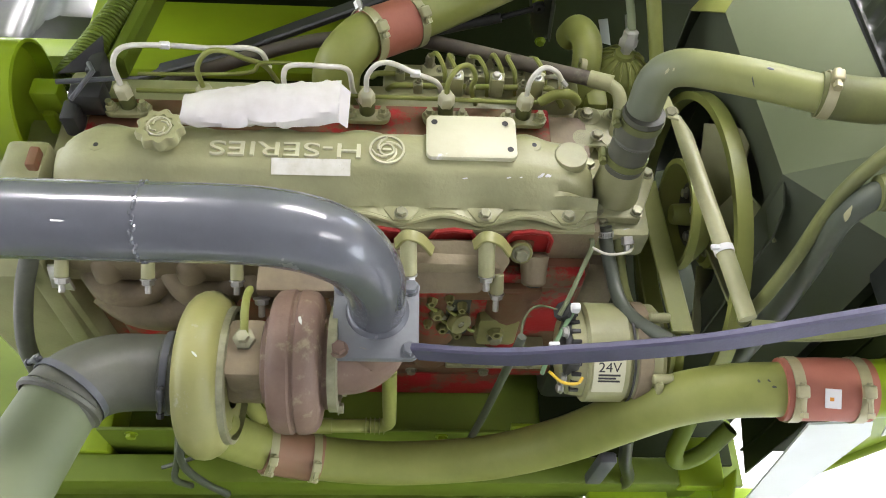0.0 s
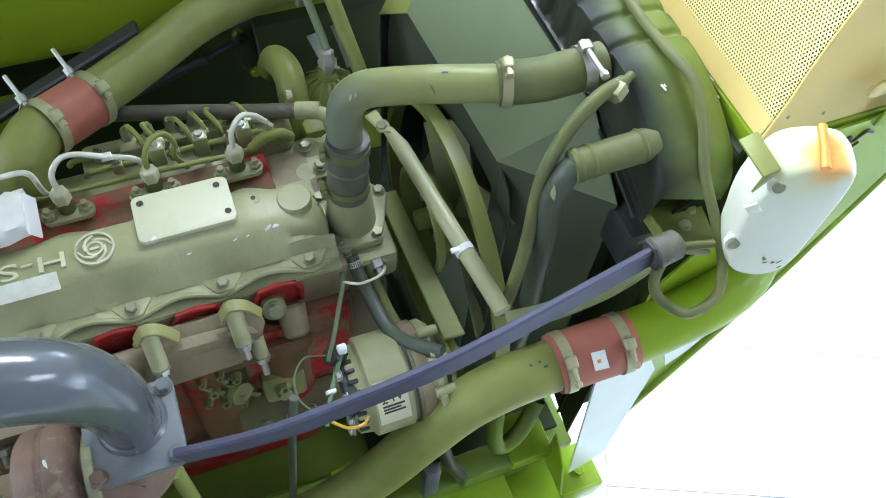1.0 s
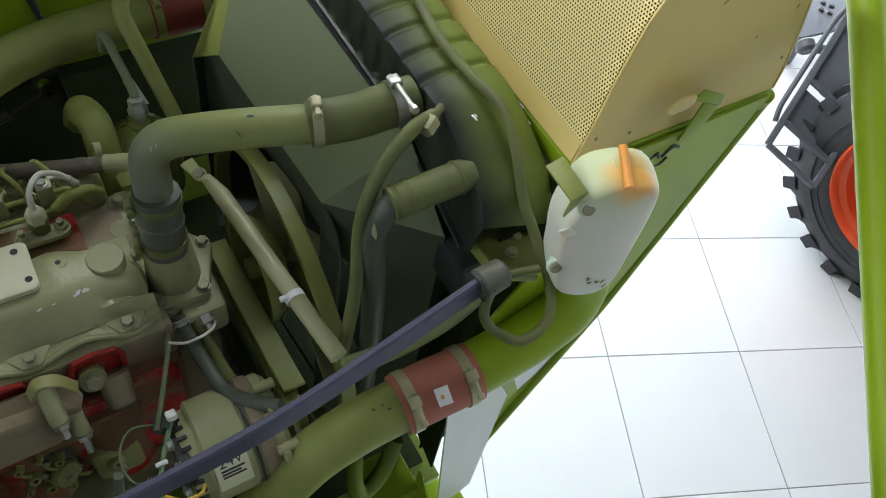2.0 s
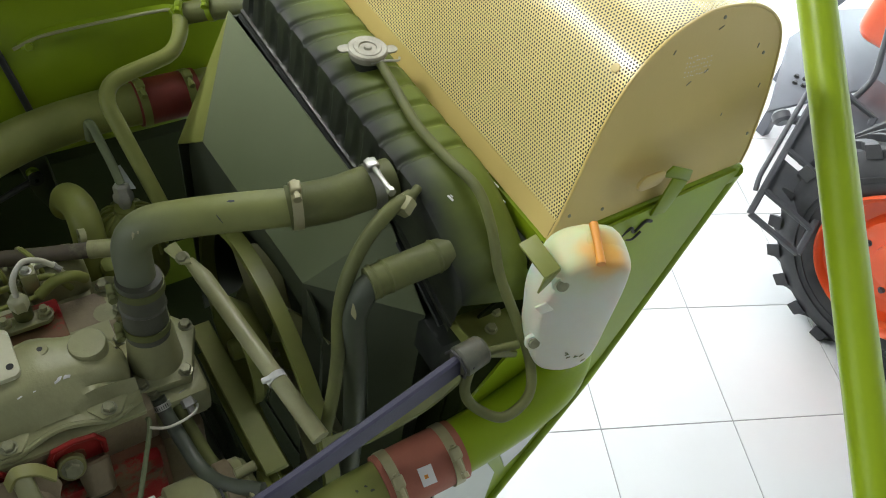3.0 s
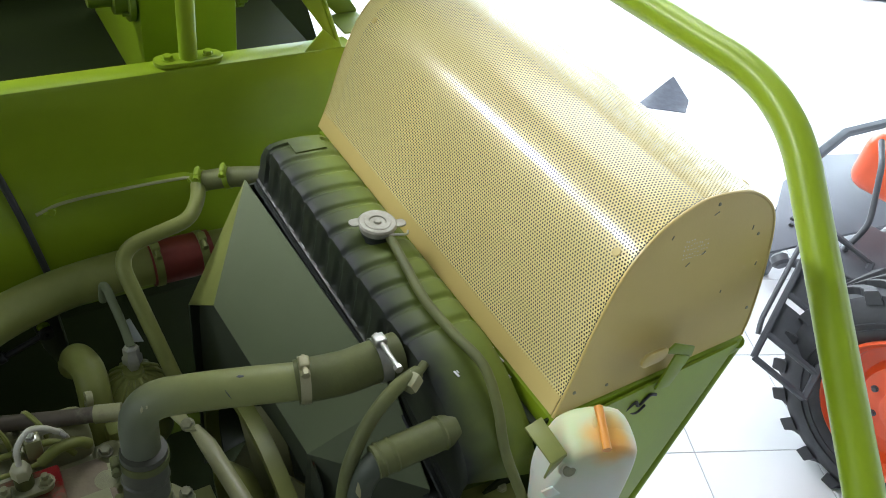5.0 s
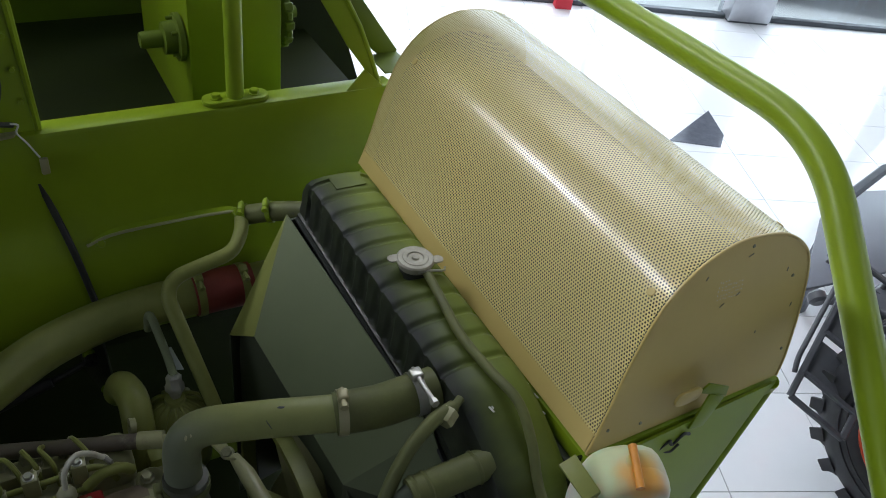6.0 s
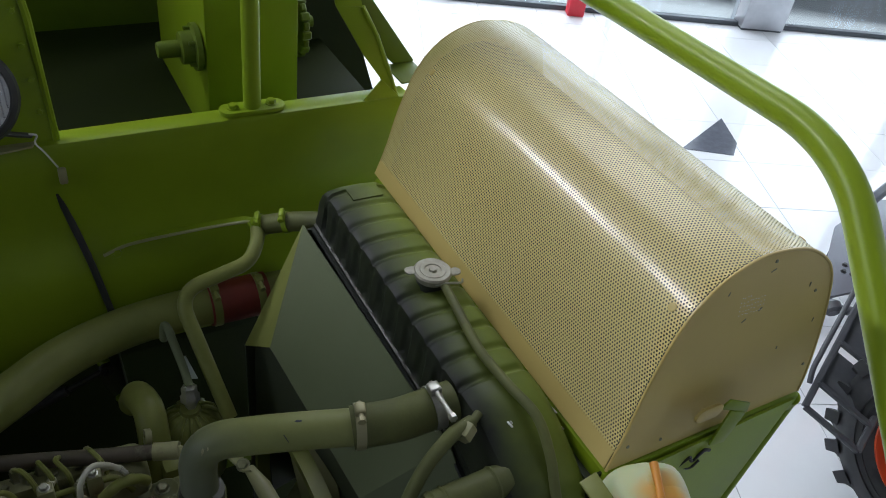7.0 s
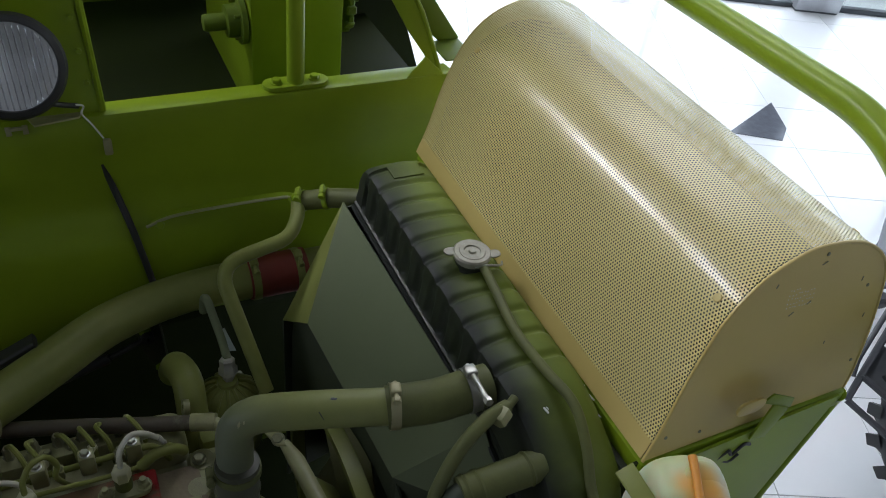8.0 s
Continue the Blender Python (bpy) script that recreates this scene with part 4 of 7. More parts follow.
manifold = part("exhaust_manifold", man, BROWN_IRON, engine, "brown cast iron exhaust manifold")
for k in range(4):
    part("branch", tube(curve([(-0.575 + 0.12 * k, 0.445, 1.80), (-0.545 + 0.12 * k, 0.415, 1.775), (-0.500 + 0.12 * k, 0.418, 1.765), (-0.465 + 0.12 * k, 0.445, 1.785)], 5), 0.024, 14), BROWN_IRON, manifold)
for k in range(3):
    x = -0.545 + 0.125 * k
    part("manifold_branch", tube(curve([(x, 0.462, 1.840), (x, 0.440, 1.832), (x, 0.43, 1.80)], 5), 0.023, 16), BROWN_IRON, manifold)
for x in (-0.133, -0.024, 0.092):
    pf = slab([(x + px, 0.471, z) for px, z in [(-0.030, 1.826), (0.030, 1.826), (0.034, 1.862), (0.026, 1.880), (0.0, 1.886), (-0.026, 1.880), (-0.034, 1.862)]], (0, -1, 0), 0.004, 0.0015)
    port = part("port_face", pf, RED_PORT, head, "bright red primed port face")
    part("port_hollow", slab([(x + px, 0.4665, z) for px, z in round_rect(-0.009, 1.832, 0.009, 1.862, 0.008)], (0, -1, 0), 0.0012, 0), RED_IRON, port)
    part("port_lip", tube([(x + px, 0.466, z) for px, z in [(-0.033, 1.832), (-0.034, 1.862), (-0.026, 1.880), (0.0, 1.886), (0.026, 1.880), (0.034, 1.862), (0.033, 1.832)]], 0.0042, 8), RED_PORT, port)


def on_tan(x, z, off=0.0):
    """A point of the sloping manifold plate."""
    return Vector((x, 0.462 - (1.868 - z) * 0.76 - 0.8 * off, z + 0.6 * off))


part("tan_plate", slab([on_tan(x, z) for x, z in ((-0.118, 1.862), (-0.070, 1.868), (0.030, 1.868), (0.056, 1.858), (0.063, 1.842), (0.050, 1.822), (0.016, 1.800), (-0.085, 1.798), (-0.112, 1.810))], (0, -0.8, 0.6), 0.010, 0.003), BROWN_IRON, manifold, "tan cast manifold cover plate")
for k in range(5):
    q = on_tan(-0.040 + 0.008 * k, 1.838, 0.0102)
    part("cast_mark", box(q - Vector((0.0028, 0.002, 0.003)), q + Vector((0.0028, 0.002, 0.003)), 0.0008, 1), RED_IRON, manifold)
for x in (-0.092, 0.024):
    p0, p1 = Vector((x, 0.448, 1.892)), Vector((x + 0.002, 0.412, 1.846))
    part("stud_sleeve", cyl(p0, p1, 0.0125, seg=16), OLIVE, manifold)
    bolt(manifold, p1, p1 - p0, 0.0105, STEEL, stud=0.014)
    part("stud_bridge", tube(curve([p0 + Vector((-0.018, -0.004, -0.012)), p0 + Vector((-0.004, -0.002, 0.008)), p0 + Vector((0.018, -0.004, 0.002)), p0 + Vector((0.036, -0.010, -0.022))], 6), 0.005, flat=(0.018, 0.005)), OLIVE_WORN, manifold)
part("stud_sleeve", cyl((0.044, 0.424, 1.832), (0.045, 0.404, 1.806), 0.011, seg=14), OLIVE, manifold)
bolt(manifold, (0.045, 0.404, 1.806), (0, -0.6, -0.8), 0.010, STEEL, stud=0.02)
for x in (-0.60, -0.475, -0.345, -0.235, -0.195):
    part("stud_sleeve", cyl((x, 0.430, 1.850), (x, 0.404, 1.832), 0.010, seg=14), OLIVE, manifold)
    bolt(manifold, (x, 0.404, 1.832), (0, -0.8, -0.6), 0.0095, STEEL, stud=0.012)
part("end_tab", slab([(-0.625, 0.41, 1.80), (-0.59, 0.405, 1.80), (-0.60, 0.42, 1.845), (-0.62, 0.42, 1.845)], (0, -1, 0), 0.006, 0.001), STEEL, manifold, "bare bright metal tab")
part("turbo_flange", box((-0.312, 0.375, 1.832), (-0.190, 0.430, 1.856), 0.006), BROWN_IRON, manifold)
for x in (-0.305, -0.195):
    bolt(manifold, (x, 0.374, 1.834), (0, -0.75, -0.65), 0.010, STEEL, stud=0.018)
for x in (-0.53, -0.46, -0.40):
    part("core_plug", cyl((x, 0.395, 1.735), (x, 0.46, 1.745), 0.026, 0.030, 22, 0.004), BROWN_IRON, block)
part("water_gallery", tube(curve([(-0.56, 0.42, 1.77), (-0.52, 0.40, 1.745), (-0.47, 0.395, 1.735), (-0.42, 0.405, 1.745)], 6), 0.026, 18), BROWN_IRON, block)

# bell housing at the back end
bh = box((-0.80, 0.42, 1.40), (-0.615, 0.74, 1.80), 0.02)
slab([(-0.66, 0.40, 1.45), (-0.63, 0.40, 1.45), (-0.63, 0.42, 1.85), (-0.66, 0.42, 1.85)], (0, 1, 0), 0.30, 0.004, bh)
box((-0.70, 0.52, 1.80), (-0.635, 0.60, 1.91), 0.01, bm=bh)
part("bell_housing", bh, OLIVE, engine, "tan and olive bell housing")
part("lifting_lug", box((-0.655, 0.54, 1.86), (-0.640, 0.575, 1.925), 0.003), RED_IRON, engine)
part("end_disc", cyl((-0.62, 0.70, 1.90), (-0.595, 0.70, 1.90), 0.035, seg=24), OLIVE, engine)

# thermostat housing at the front of the head
th = box((0.185, 0.475, 1.80), (0.282, 0.62, 1.866), 0.012)
cyl((0.228, 0.545, 1.86), (0.230, 0.556, 1.955), 0.040, 0.031, 28, bm=th)
slab([(0.183, 0.500, 1.864), (0.262, 0.495, 1.864), (0.297, 0.578, 1.864), (0.270, 0.612, 1.864), (0.183, 0.610, 1.864)], (0, 0, 1), 0.018, 0.004, th)
thermo = part("thermostat_housing", th, OLIVE, engine)
for x, y in ((0.196, 0.510), (0.284, 0.582), (0.193, 0.598), (0.258, 0.508)):
    bolt(thermo, (x, y, 1.882), (0, 0, 1), 0.0085)
part("front_cover", box((0.195, 0.46, 1.42), (0.262, 0.68, 1.80), 0.015), BROWN_IRON, engine)
# Engine-front parts added unseen; their dark colour fills the gap with shade.
part("timing_case", box((0.19, 0.44, 1.27), (0.29, 0.74, 1.62), 0.02), DARK_AND_SHADE, engine)
part("crank_pulley", lathe([(0, 0), (0.085, 0), (0.09, 0.006), (0.076, 0.016), (0.09, 0.026), (0.085, 0.032), (0.03, 0.034), (0, 0.034)], (0.292, 0.556, 1.50), (1, 0, 0), 36), DARK_AND_SHADE, engine)
part("temperature_sender", lathe([(0.009, 0), (0.009, 0.012), (0.013, 0.012), (0.013, 0.024), (0.006, 0.026), (0.006, 0.038), (0, 0.04)], (0.243, 0.492, 1.860), (0.1, -0.75, -0.5), 6), STEEL, engine, "bright hexagon temperature sender")
for y in (0.50, 0.56):
    bolt(engine, (0.205, y, 1.868), (0, 0, 1), 0.009)
for x, y in ((0.212, 0.655), (0.245, 0.70), (0.20, 0.70)):
    bolt(engine, (x, y, 1.885), (0, 0, 1), 0.009)
part("rear_manifold", box((-0.60, 0.70, 1.79), (0.19, 0.78, 1.86), 0.012), OLIVE, engine)
part("rocker_rail", box((-0.60, 0.630, 1.868), (0.135, 0.705, 1.890), 0.004), RED_IRON, engine)
pb = box((0.165, 0.625, 1.80), (0.262, 0.74, 1.858), 0.012)
for x, y, r in ((0.190, 0.655, 0.021), (0.236, 0.655, 0.020), (0.205, 0.702, 0.023), (0.244, 0.705, 0.018)):
    cyl((x, y, 1.82), (x, y, 1.880), r + 0.004, r, 18, 0.004, pb)
slab([(0.172, 0.640, 1.872), (0.255, 0.638, 1.872), (0.262, 0.715, 1.872), (0.188, 0.722, 1.872)], (0, 0, 1), 0.007, 0.003, pb)
part("pump_bracket", pb, OLIVE, engine, "cast olive pump bracket with bolted bosses")

# ---- injectors, delivery pipes and leak-off rail ----
for k in range(6):
    x = -0.534 + 0.1245 * k
    inj = thing("injector", (x, 0.675, 1.885), "olive fuel injector with a bright union nut and clamp", "injector", "injectors along the cylinder head")
    part("nozzle_body", cyl((x, 0.675, 1.885), (x, 0.675, 1.930), 0.0125, seg=18), OLIVE_RUBBER, inj)
    part("union_nut", lathe([(0, 0), (0.0125, 0), (0.0135, 0.003), (0.0135, 0.019), (0.011, 0.023), (0.006, 0.026), (0, 0.026)], (x, 0.675, 1.928), (0, 0, 1), 6), PLATE if k != 1 else OLIVE, inj)
    part("clamp_plate", slab([(px + x, py + 0.667, 1.899) for px, py in round_rect(-0.036, -0.013, 0.036, 0.013, 0.012)], (0, 0, 1), 0.009, 0.0015), OLIVE, inj)
    for dx in (-0.026, 0.026):
        bolt(inj, (x + dx, 0.667, 1.908), (0, 0, 1), 0.0095, OLIVE, stud=0.008)
LOOPS = [
    [(0, 0, 0), (0.0, 0.004, 0.045), (0.018, 0.02, 0.062), (0.07, 0.04, 0.048), (0.13, 0.05, 0.035), (0.20, 0.06, 0.025)],
    [(0, 0, 0), (-0.004, 0.008, 0.035), (0.012, 0.02, 0.055), (0.035, 0.03, 0.05), (0.06, 0.045, 0.02), (0.085, 0.06, -0.01)],
    [(0, 0, 0), (0.0, 0.006, 0.028), (0.012, 0.014, 0.04), (0.06, 0.018, 0.036), (0.095, 0.022, 0.026), (0.102, 0.022, -0.02)],
    [(0, 0, 0), (0.002, 0.006, 0.03), (0.018, 0.016, 0.046), (0.04, 0.02, 0.044), (0.075, 0.026, 0.018), (0.11, 0.032, -0.008)],
    [(0, 0, 0), (0.002, 0.008, 0.022), (0.016, 0.02, 0.038), (0.034, 0.03, 0.034), (0.045, 0.03, 0.01), (0.040, 0.026, -0.012)],
    [(0, 0, 0), (0.004, 0.008, 0.03), (0.022, 0.02, 0.044), (0.042, 0.024, 0.034), (0.055, 0.03, 0.012), (0.060, 0.045, -0.01)],
]
for k, loop in enumerate(LOOPS):
    x = -0.534 + 0.1245 * k
    pts = [(x + a, 0.675 + b_, 1.950 + c) for a, b_, c in loop]
    pts.append((pts[-1][0] + 0.012, pts[-1][1] + 0.022, pts[-1][2] - 0.06))
    lineo = thing("fuel_pipe", (x, 0.68, 1.95), "pale oversprayed steel fuel delivery pipe", "fuel pipe", "fuel delivery pipes")
    part("steel_tube", tube(curve(pts, 8), 0.0042, 10), STICKER if k in (0, 2, 3, 5) else OLIVE_PIPE, lineo)
    if k in (0, 3):
        q = Vector(pts[3 if k == 0 else 4])
        part("clip", box(q - Vector((0.008, 0.005, 0.005)), q + Vector((0.008, 0.005, 0.005)), 0.002), PAPER, lineo)
lo = thing("leak_off_rail", (-0.2, 0.69, 1.92), "thin olive leak-off fuel rail", "fuel pipe")
part("rail_tube", tube(curve([(-0.52, 0.69, 1.925), (-0.3, 0.692, 1.924), (-0.05, 0.692, 1.922), (0.10, 0.690, 1.921), (0.13, 0.70, 1.925), (0.16, 0.72, 1.915), (0.165, 0.735, 1.89)], 8), 0.0038, 10), OLIVE_PIPE, lo)
part("rail_tube", tube(curve([(-0.52, 0.715, 1.935), (-0.36, 0.722, 1.935), (-0.33, 0.724, 1.955), (-0.31, 0.726, 1.957), (-0.28, 0.726, 1.957)], 8), 0.0032, 10), OLIVE_PIPE, lo)
part("rail_hose", tube(curve([(0.115, 0.690, 1.922), (0.14, 0.695, 1.936), (0.165, 0.70, 1.93), (0.18, 0.71, 1.905)], 6), 0.0085, 12), OLIVE_PIPE, lo)

# ---- injection pump behind the head ----
pump = thing("injection_pump", (0.05, 0.82, 1.75), "olive painted fuel injection pump with delivery unions", "fuel pump")
part("body", box((-0.14, 0.755, 1.74), (0.17, 0.835, 1.858), 0.012), OLIVE, pump)
part("rail_plate", box((-0.075, 0.772, 1.862), (0.125, 0.800, 1.890), 0.004), OLIVE, pump)
for k in range(6):
    x = -0.06 + 0.034 * k
    part("delivery_union", lathe([(0.011, 0), (0.011, 0.025), (0.008, 0.028), (0.008, 0.045), (0.006, 0.05), (0, 0.05)], (x, 0.80, 1.865), (0, -0.1, 1), 6), DULL_STEEL, pump)
    bolt(pump, (x + 0.017, 0.785, 1.890), (0, 0, 1), 0.0055)
    lean_x = (0.010, -0.004, 0.012, 0.002, -0.010, 0.006)[k]
    tip = Vector((x + lean_x, 0.775, 1.938 - 0.004 * (k % 3)))
    part("delivery_tube", tube(curve([(x, 0.797, 1.912), tip, tip + Vector((0.012, -0.022, -0.012)), tip + Vector((0.016, -0.036, -0.050))], 6), 0.0040, 8), OLIVE_PIPE, pump)
    if k % 2:
        part("valve_cap", lathe([(0.0075, 0), (0.0075, 0.016), (0.005, 0.019), (0, 0.019)], (x + 0.012, 0.752, 1.905), (0.1, -0.1, 1), 6), PLATE, pump)
for x in (-0.02, 0.045, 0.11):
    part("valve_block", box((x - 0.010, 0.712, 1.905), (x + 0.012, 0.732, 1.945), 0.003), OLIVE, pump)
    bolt(pump, (x, 0.722, 1.945), (0, 0, 1), 0.0065, STEEL)
part("governor", box((0.10, 0.72, 1.80), (0.19, 0.80, 1.905), 0.02, 3), OLIVE, pump)
part("lever", tube(curve([(0.12, 0.735, 1.93), (0.14, 0.715, 1.955), (0.155, 0.70, 1.95)], 4), 0.004, 8), STEEL, pump)

for y, z, x0, x1 in ((0.728, 1.912, -0.13, 0.14), (0.792, 1.872, -0.16, 0.14)):
    part("feed_rail", tube(bent([(x0, y + 0.02, z - 0.03), (x0 + 0.01, y, z), (x1, y, z + 0.003), (x1 + 0.02, y - 0.01, z - 0.03)], 0.012, 5), 0.005, 10), OLIVE_PIPE, pump)
    for k in range(3):
        x = x0 + 0.05 + 0.085 * k
        part("rail_clamp", box((x - 0.008, y - 0.008, z - 0.012), (x + 0.008, y + 0.008, z + 0.008), 0.003), OLIVE, pump)
        bolt(pump, (x, y, z + 0.008), (0, 0, 1), 0.006, DULL_STEEL, stud=0.006)

# ---- white wrapped parcel on the cover ----
b = bmesh.new()
rows = []
for i in range(31):
    f = i / 30
    x = -0.425 + 0.228 * f
    w, h = 0.028 + 0.010 * min(f * 3, 1), 0.012 + 0.009 * min(f * 2.2, 1)
    row = []
    for k in range(18):
        a = 2 * math.pi * k / 18
        n = noise.noise(Vector((x * 40, math.cos(a) * 1.4, math.sin(a) * 1.4 + 3)))
        m = 1 + 0.20 * n + 0.09 * noise.noise(Vector((x * 130, a * 2.2, 7.0)))
        row.append(b.verts.new((x + 0.004 * n, 0.610 + 0.018 * f + w * m * math.cos(a), 1.974 + 0.005 * f + h * m * math.sin(a))))
    rows.append(row)
for a, c in zip(rows, rows[1:]):
    for k in range(18):
        b.faces.new((a[k], a[(k + 1) % 18], c[(k + 1) % 18], c[k]))
b.faces.new(rows[0])
b.faces.new(rows[-1][::-1])
parcel = thing("wrapped_parcel", (-0.31, 0.62, 1.957), "crumpled white plastic wrapped parcel lying on the valve cover", "parcel")
part("wrapper", b, WRAP, parcel, "", 28)
part("folded_end", slab([(-0.200, 0.597, 1.972), (-0.186, 0.590, 1.966), (-0.183, 0.640, 1.988), (-0.197, 0.650, 1.994)], (1, 0, 0.3), 0.002, 0), WRAP, parcel)

# ---- turbocharger ----
turbo = thing("turbocharger", (-0.3, 0.29, 1.6), "turbocharger with rusty turbine and olive compressor housing", "turbocharger")


CX, CY, CZ = -0.383, 0.288, 1.752
comp = lathe([(0.094 + 0.031 * math.cos(2 * math.pi * k / 20), 0.032 * math.sin(2 * math.pi * k / 20)) for k in range(20)], (CX, CY, CZ), (1, 0, 0), 56, closed=True)
lathe([(0.058, -0.045), (0.064, -0.040), (0.072, -0.030), (0.095, -0.016), (0.102, 0.0), (0.095, 0.02), (0.08, 0.034), (0.05, 0.036), (0.05, -0.045)], (CX, CY, CZ), (1, 0, 0), 44, comp)
compressor = part("compressor_housing", comp, OLIVE_WORN, turbo, "smooth olive painted compressor housing")
part("vee_band", lathe([(0.096, 0.030), (0.102, 0.028), (0.102, 0.040), (0.096, 0.042)], (CX, CY, CZ), (1, 0, 0), 40, closed=True), DULL_STEEL, compressor)
bhg = cyl((-0.352, CY, 1.758), (-0.275, CY, 1.79), 0.046, 0.050, 28, 0.006)
box((-0.345, 0.245, 1.735), (-0.285, 0.335, 1.85), 0.012, bm=bhg)
bearing = part("bearing_housing", bhg, BROWN_IRON, turbo)
part("oil_union", lathe([(0, 0), (0.012, 0), (0.012, 0.012), (0.016, 0.014), (0.016, 0.024), (0.009, 0.026), (0.009, 0.036), (0, 0.037)], (-0.318, 0.300, 1.835), (0, -0.1, 1), 6), DULL_STEEL, bearing)
part("oil_feed", tube(curve([(-0.318, 0.303, 1.86), (-0.318, 0.33, 1.875), (-0.32, 0.36, 1.865), (-0.322, 0.385, 1.84)], 5), 0.006, 10), OLIVE_PIPE, turbo)
TX, TY, TZ = -0.243, 0.288, 1.815
tb = lathe([(0.0, -0.050), (0.060, -0.050), (0.066, -0.047), (0.068, -0.040), (0.094, -0.037), (0.101, -0.031), (0.104, -0.018), (0.104, -0.008), (0.101, -0.005), (0.101, -0.001), (0.104, 0.002), (0.104, 0.012), (0.100, 0.024), (0.092, 0.030), (0.074, 0.033), (0.068, 0.036), (0.068, 0.048), (0.05, 0.052), (0.0, 0.052)], (TX, TY, TZ - 0.012), (1, 0, 0), 48)
box((TX - 0.036, TY + 0.02, TZ - 0.05), (TX + 0.030, 0.385, TZ + 0.03), 0.014, bm=tb)
turbine = part("turbine_housing", tb, RUST, turbo, "rusty brown turbine housing")
part("turbine_band", lathe([(0.066, 0.046), (0.076, 0.044), (0.076, 0.056), (0.066, 0.058)], (TX, TY, TZ), (1, 0, 0), 36, closed=True), DULL_STEEL, turbine)
for a in (200, 250, 300, 340):
    bolt(turbine, (TX + 0.056, TY + 0.070 * math.cos(radians(a)), TZ + 0.070 * math.sin(radians(a))), (1, 0, 0), 0.008)
out = tube(curve([(-0.20, 0.288, 1.815), (-0.165, 0.292, 1.810), (-0.142, 0.305, 1.825), (-0.137, 0.318, 1.872)], 6), [0.052, 0.05], 24)
part("turbine_outlet", out, RUST, turbo)
fl = slab([(x, y, 1.872) for x, y in round_rect(-0.195, 0.258, -0.075, 0.378, 0.012)], (0, 0, 1), 0.013, 0.002)
flange = part("outlet_flange", fl, FLANGE, turbo, "grey square flange with corner bolts")
for x, y, m in ((-0.183, 0.270, RUST), (-0.087, 0.270, FLANGE), (-0.183, 0.366, FLANGE), (-0.087, 0.366, FLANGE)):
    bolt(flange, (x, y, 1.885), (0, 0, 1), 0.0105, m)
dr = tube(curve([(-0.335, 0.29, 1.70), (-0.345, 0.296, 1.60), (-0.335, 0.30, 1.525), (-0.30, 0.30, 1.497), (-0.22, 0.30, 1.495)], 6), 0.014, 16)
drain = part("drain_pipe", dr, OLIVE_PIPE, turbo, "olive oil drain pipe with ribbed hose")
part("drain_pipe", tube(bent([(-0.22, 0.30, 1.495), (-0.118, 0.30, 1.498), (-0.117, 0.31, 1.72)], 0.025, 8), 0.012, 16), OLIVE_PIPE, turbo)
for k in range(8):
    f = k / 7
    q = Vector((-0.340 + 0.038 * f, 0.30, 1.535 - 0.034 * f))
    part("hose_rib", lathe([(0.0125, -0.0018), (0.017, 0), (0.0125, 0.0018)], q, (0.6, 0, -0.8 + 0.6 * f), 16, closed=True), OLIVE_PIPE, drain)
for k in range(5):
    part("hose_rib", lathe([(0.011, -0.0018), (0.0155, 0), (0.011, 0.0018)], (-0.160 + 0.008 * k, 0.30, 1.4965), (1, 0, 0), 16, closed=True), OLIVE_PIPE, drain)

exhaust = thing("exhaust_pipe", (-0.137, 0.318, 1.885), "blue-grey painted exhaust pipe bent off the turbocharger flange", "exhaust pipe")
bend = curve([(-0.133, 0.330, 1.885), (-0.134, 0.331, 1.935), (-0.142, 0.331, 1.990), (-0.166, 0.331, 2.042), (-0.208, 0.331, 2.076), (-0.265, 0.331, 2.093), (-0.33, 0.331, 2.097), (-0.40, 0.331, 2.097)], 6)
part("bent_pipe", tube(bend, [0.0385 + 0.0085 * min(1, k / 20) for k in range(len(bend))], 40), GREY_PIPE, exhaust)
part("straight_pipe", tube([(-0.395, 0.331, 2.097), (-1.05, 0.335, 2.100)], 0.0468, 40), GREY_PIPE, exhaust)
wd = bmesh.new()
for k in range(52):
    a = 2 * math.pi * k / 52
    q = Vector((-0.397 + random.uniform(-0.0025, 0.0025), 0.331 + 0.0468 * math.cos(a), 2.097 + 0.0468 * math.sin(a)))
    lathe([(0.0, -0.0045), (0.0024, -0.002), (0.0024, 0.002), (0, 0.0045)], q, (random.uniform(-0.3, 0.3), -math.sin(a), math.cos(a)), 6, wd)
part("weld_seam", wd, GREY_PIPE, exhaust, "rough weld seam")
for q, d in (((-0.150, 0.300, 2.066), (0.012, 0.004, -0.006)), ((-0.118, 0.296, 1.99), (0.002, 0.002, -0.012)), ((-0.47, 0.305, 2.135), (-0.014, 0.0, 0.001))):
    part("paint_scratch", tube([Vector(q), Vector(q) + Vector(d)], 0.0009, 6), STEEL, exhaust)
part("weld_foot", lathe([(0.0385, 0.0), (0.0445, 0.0), (0.041, 0.006), (0.0385, 0.007)], (-0.133, 0.330, 1.885), (0, 0, 1), 36), GREY_PIPE, exhaust)

intake = thing("intake_duct", (-0.55, 0.2, 1.6), "grey rubber intake elbow with a clamped grey duct", "air duct")
part("rubber_elbow", tube(curve([(-0.425, CY, CZ), (-0.47, 0.286, 1.762), (-0.515, 0.274, 1.783), (-0.550, 0.247, 1.802), (-0.568, 0.215, 1.812)], 8), 0.0565, 36), GREY_RUBBER, intake)
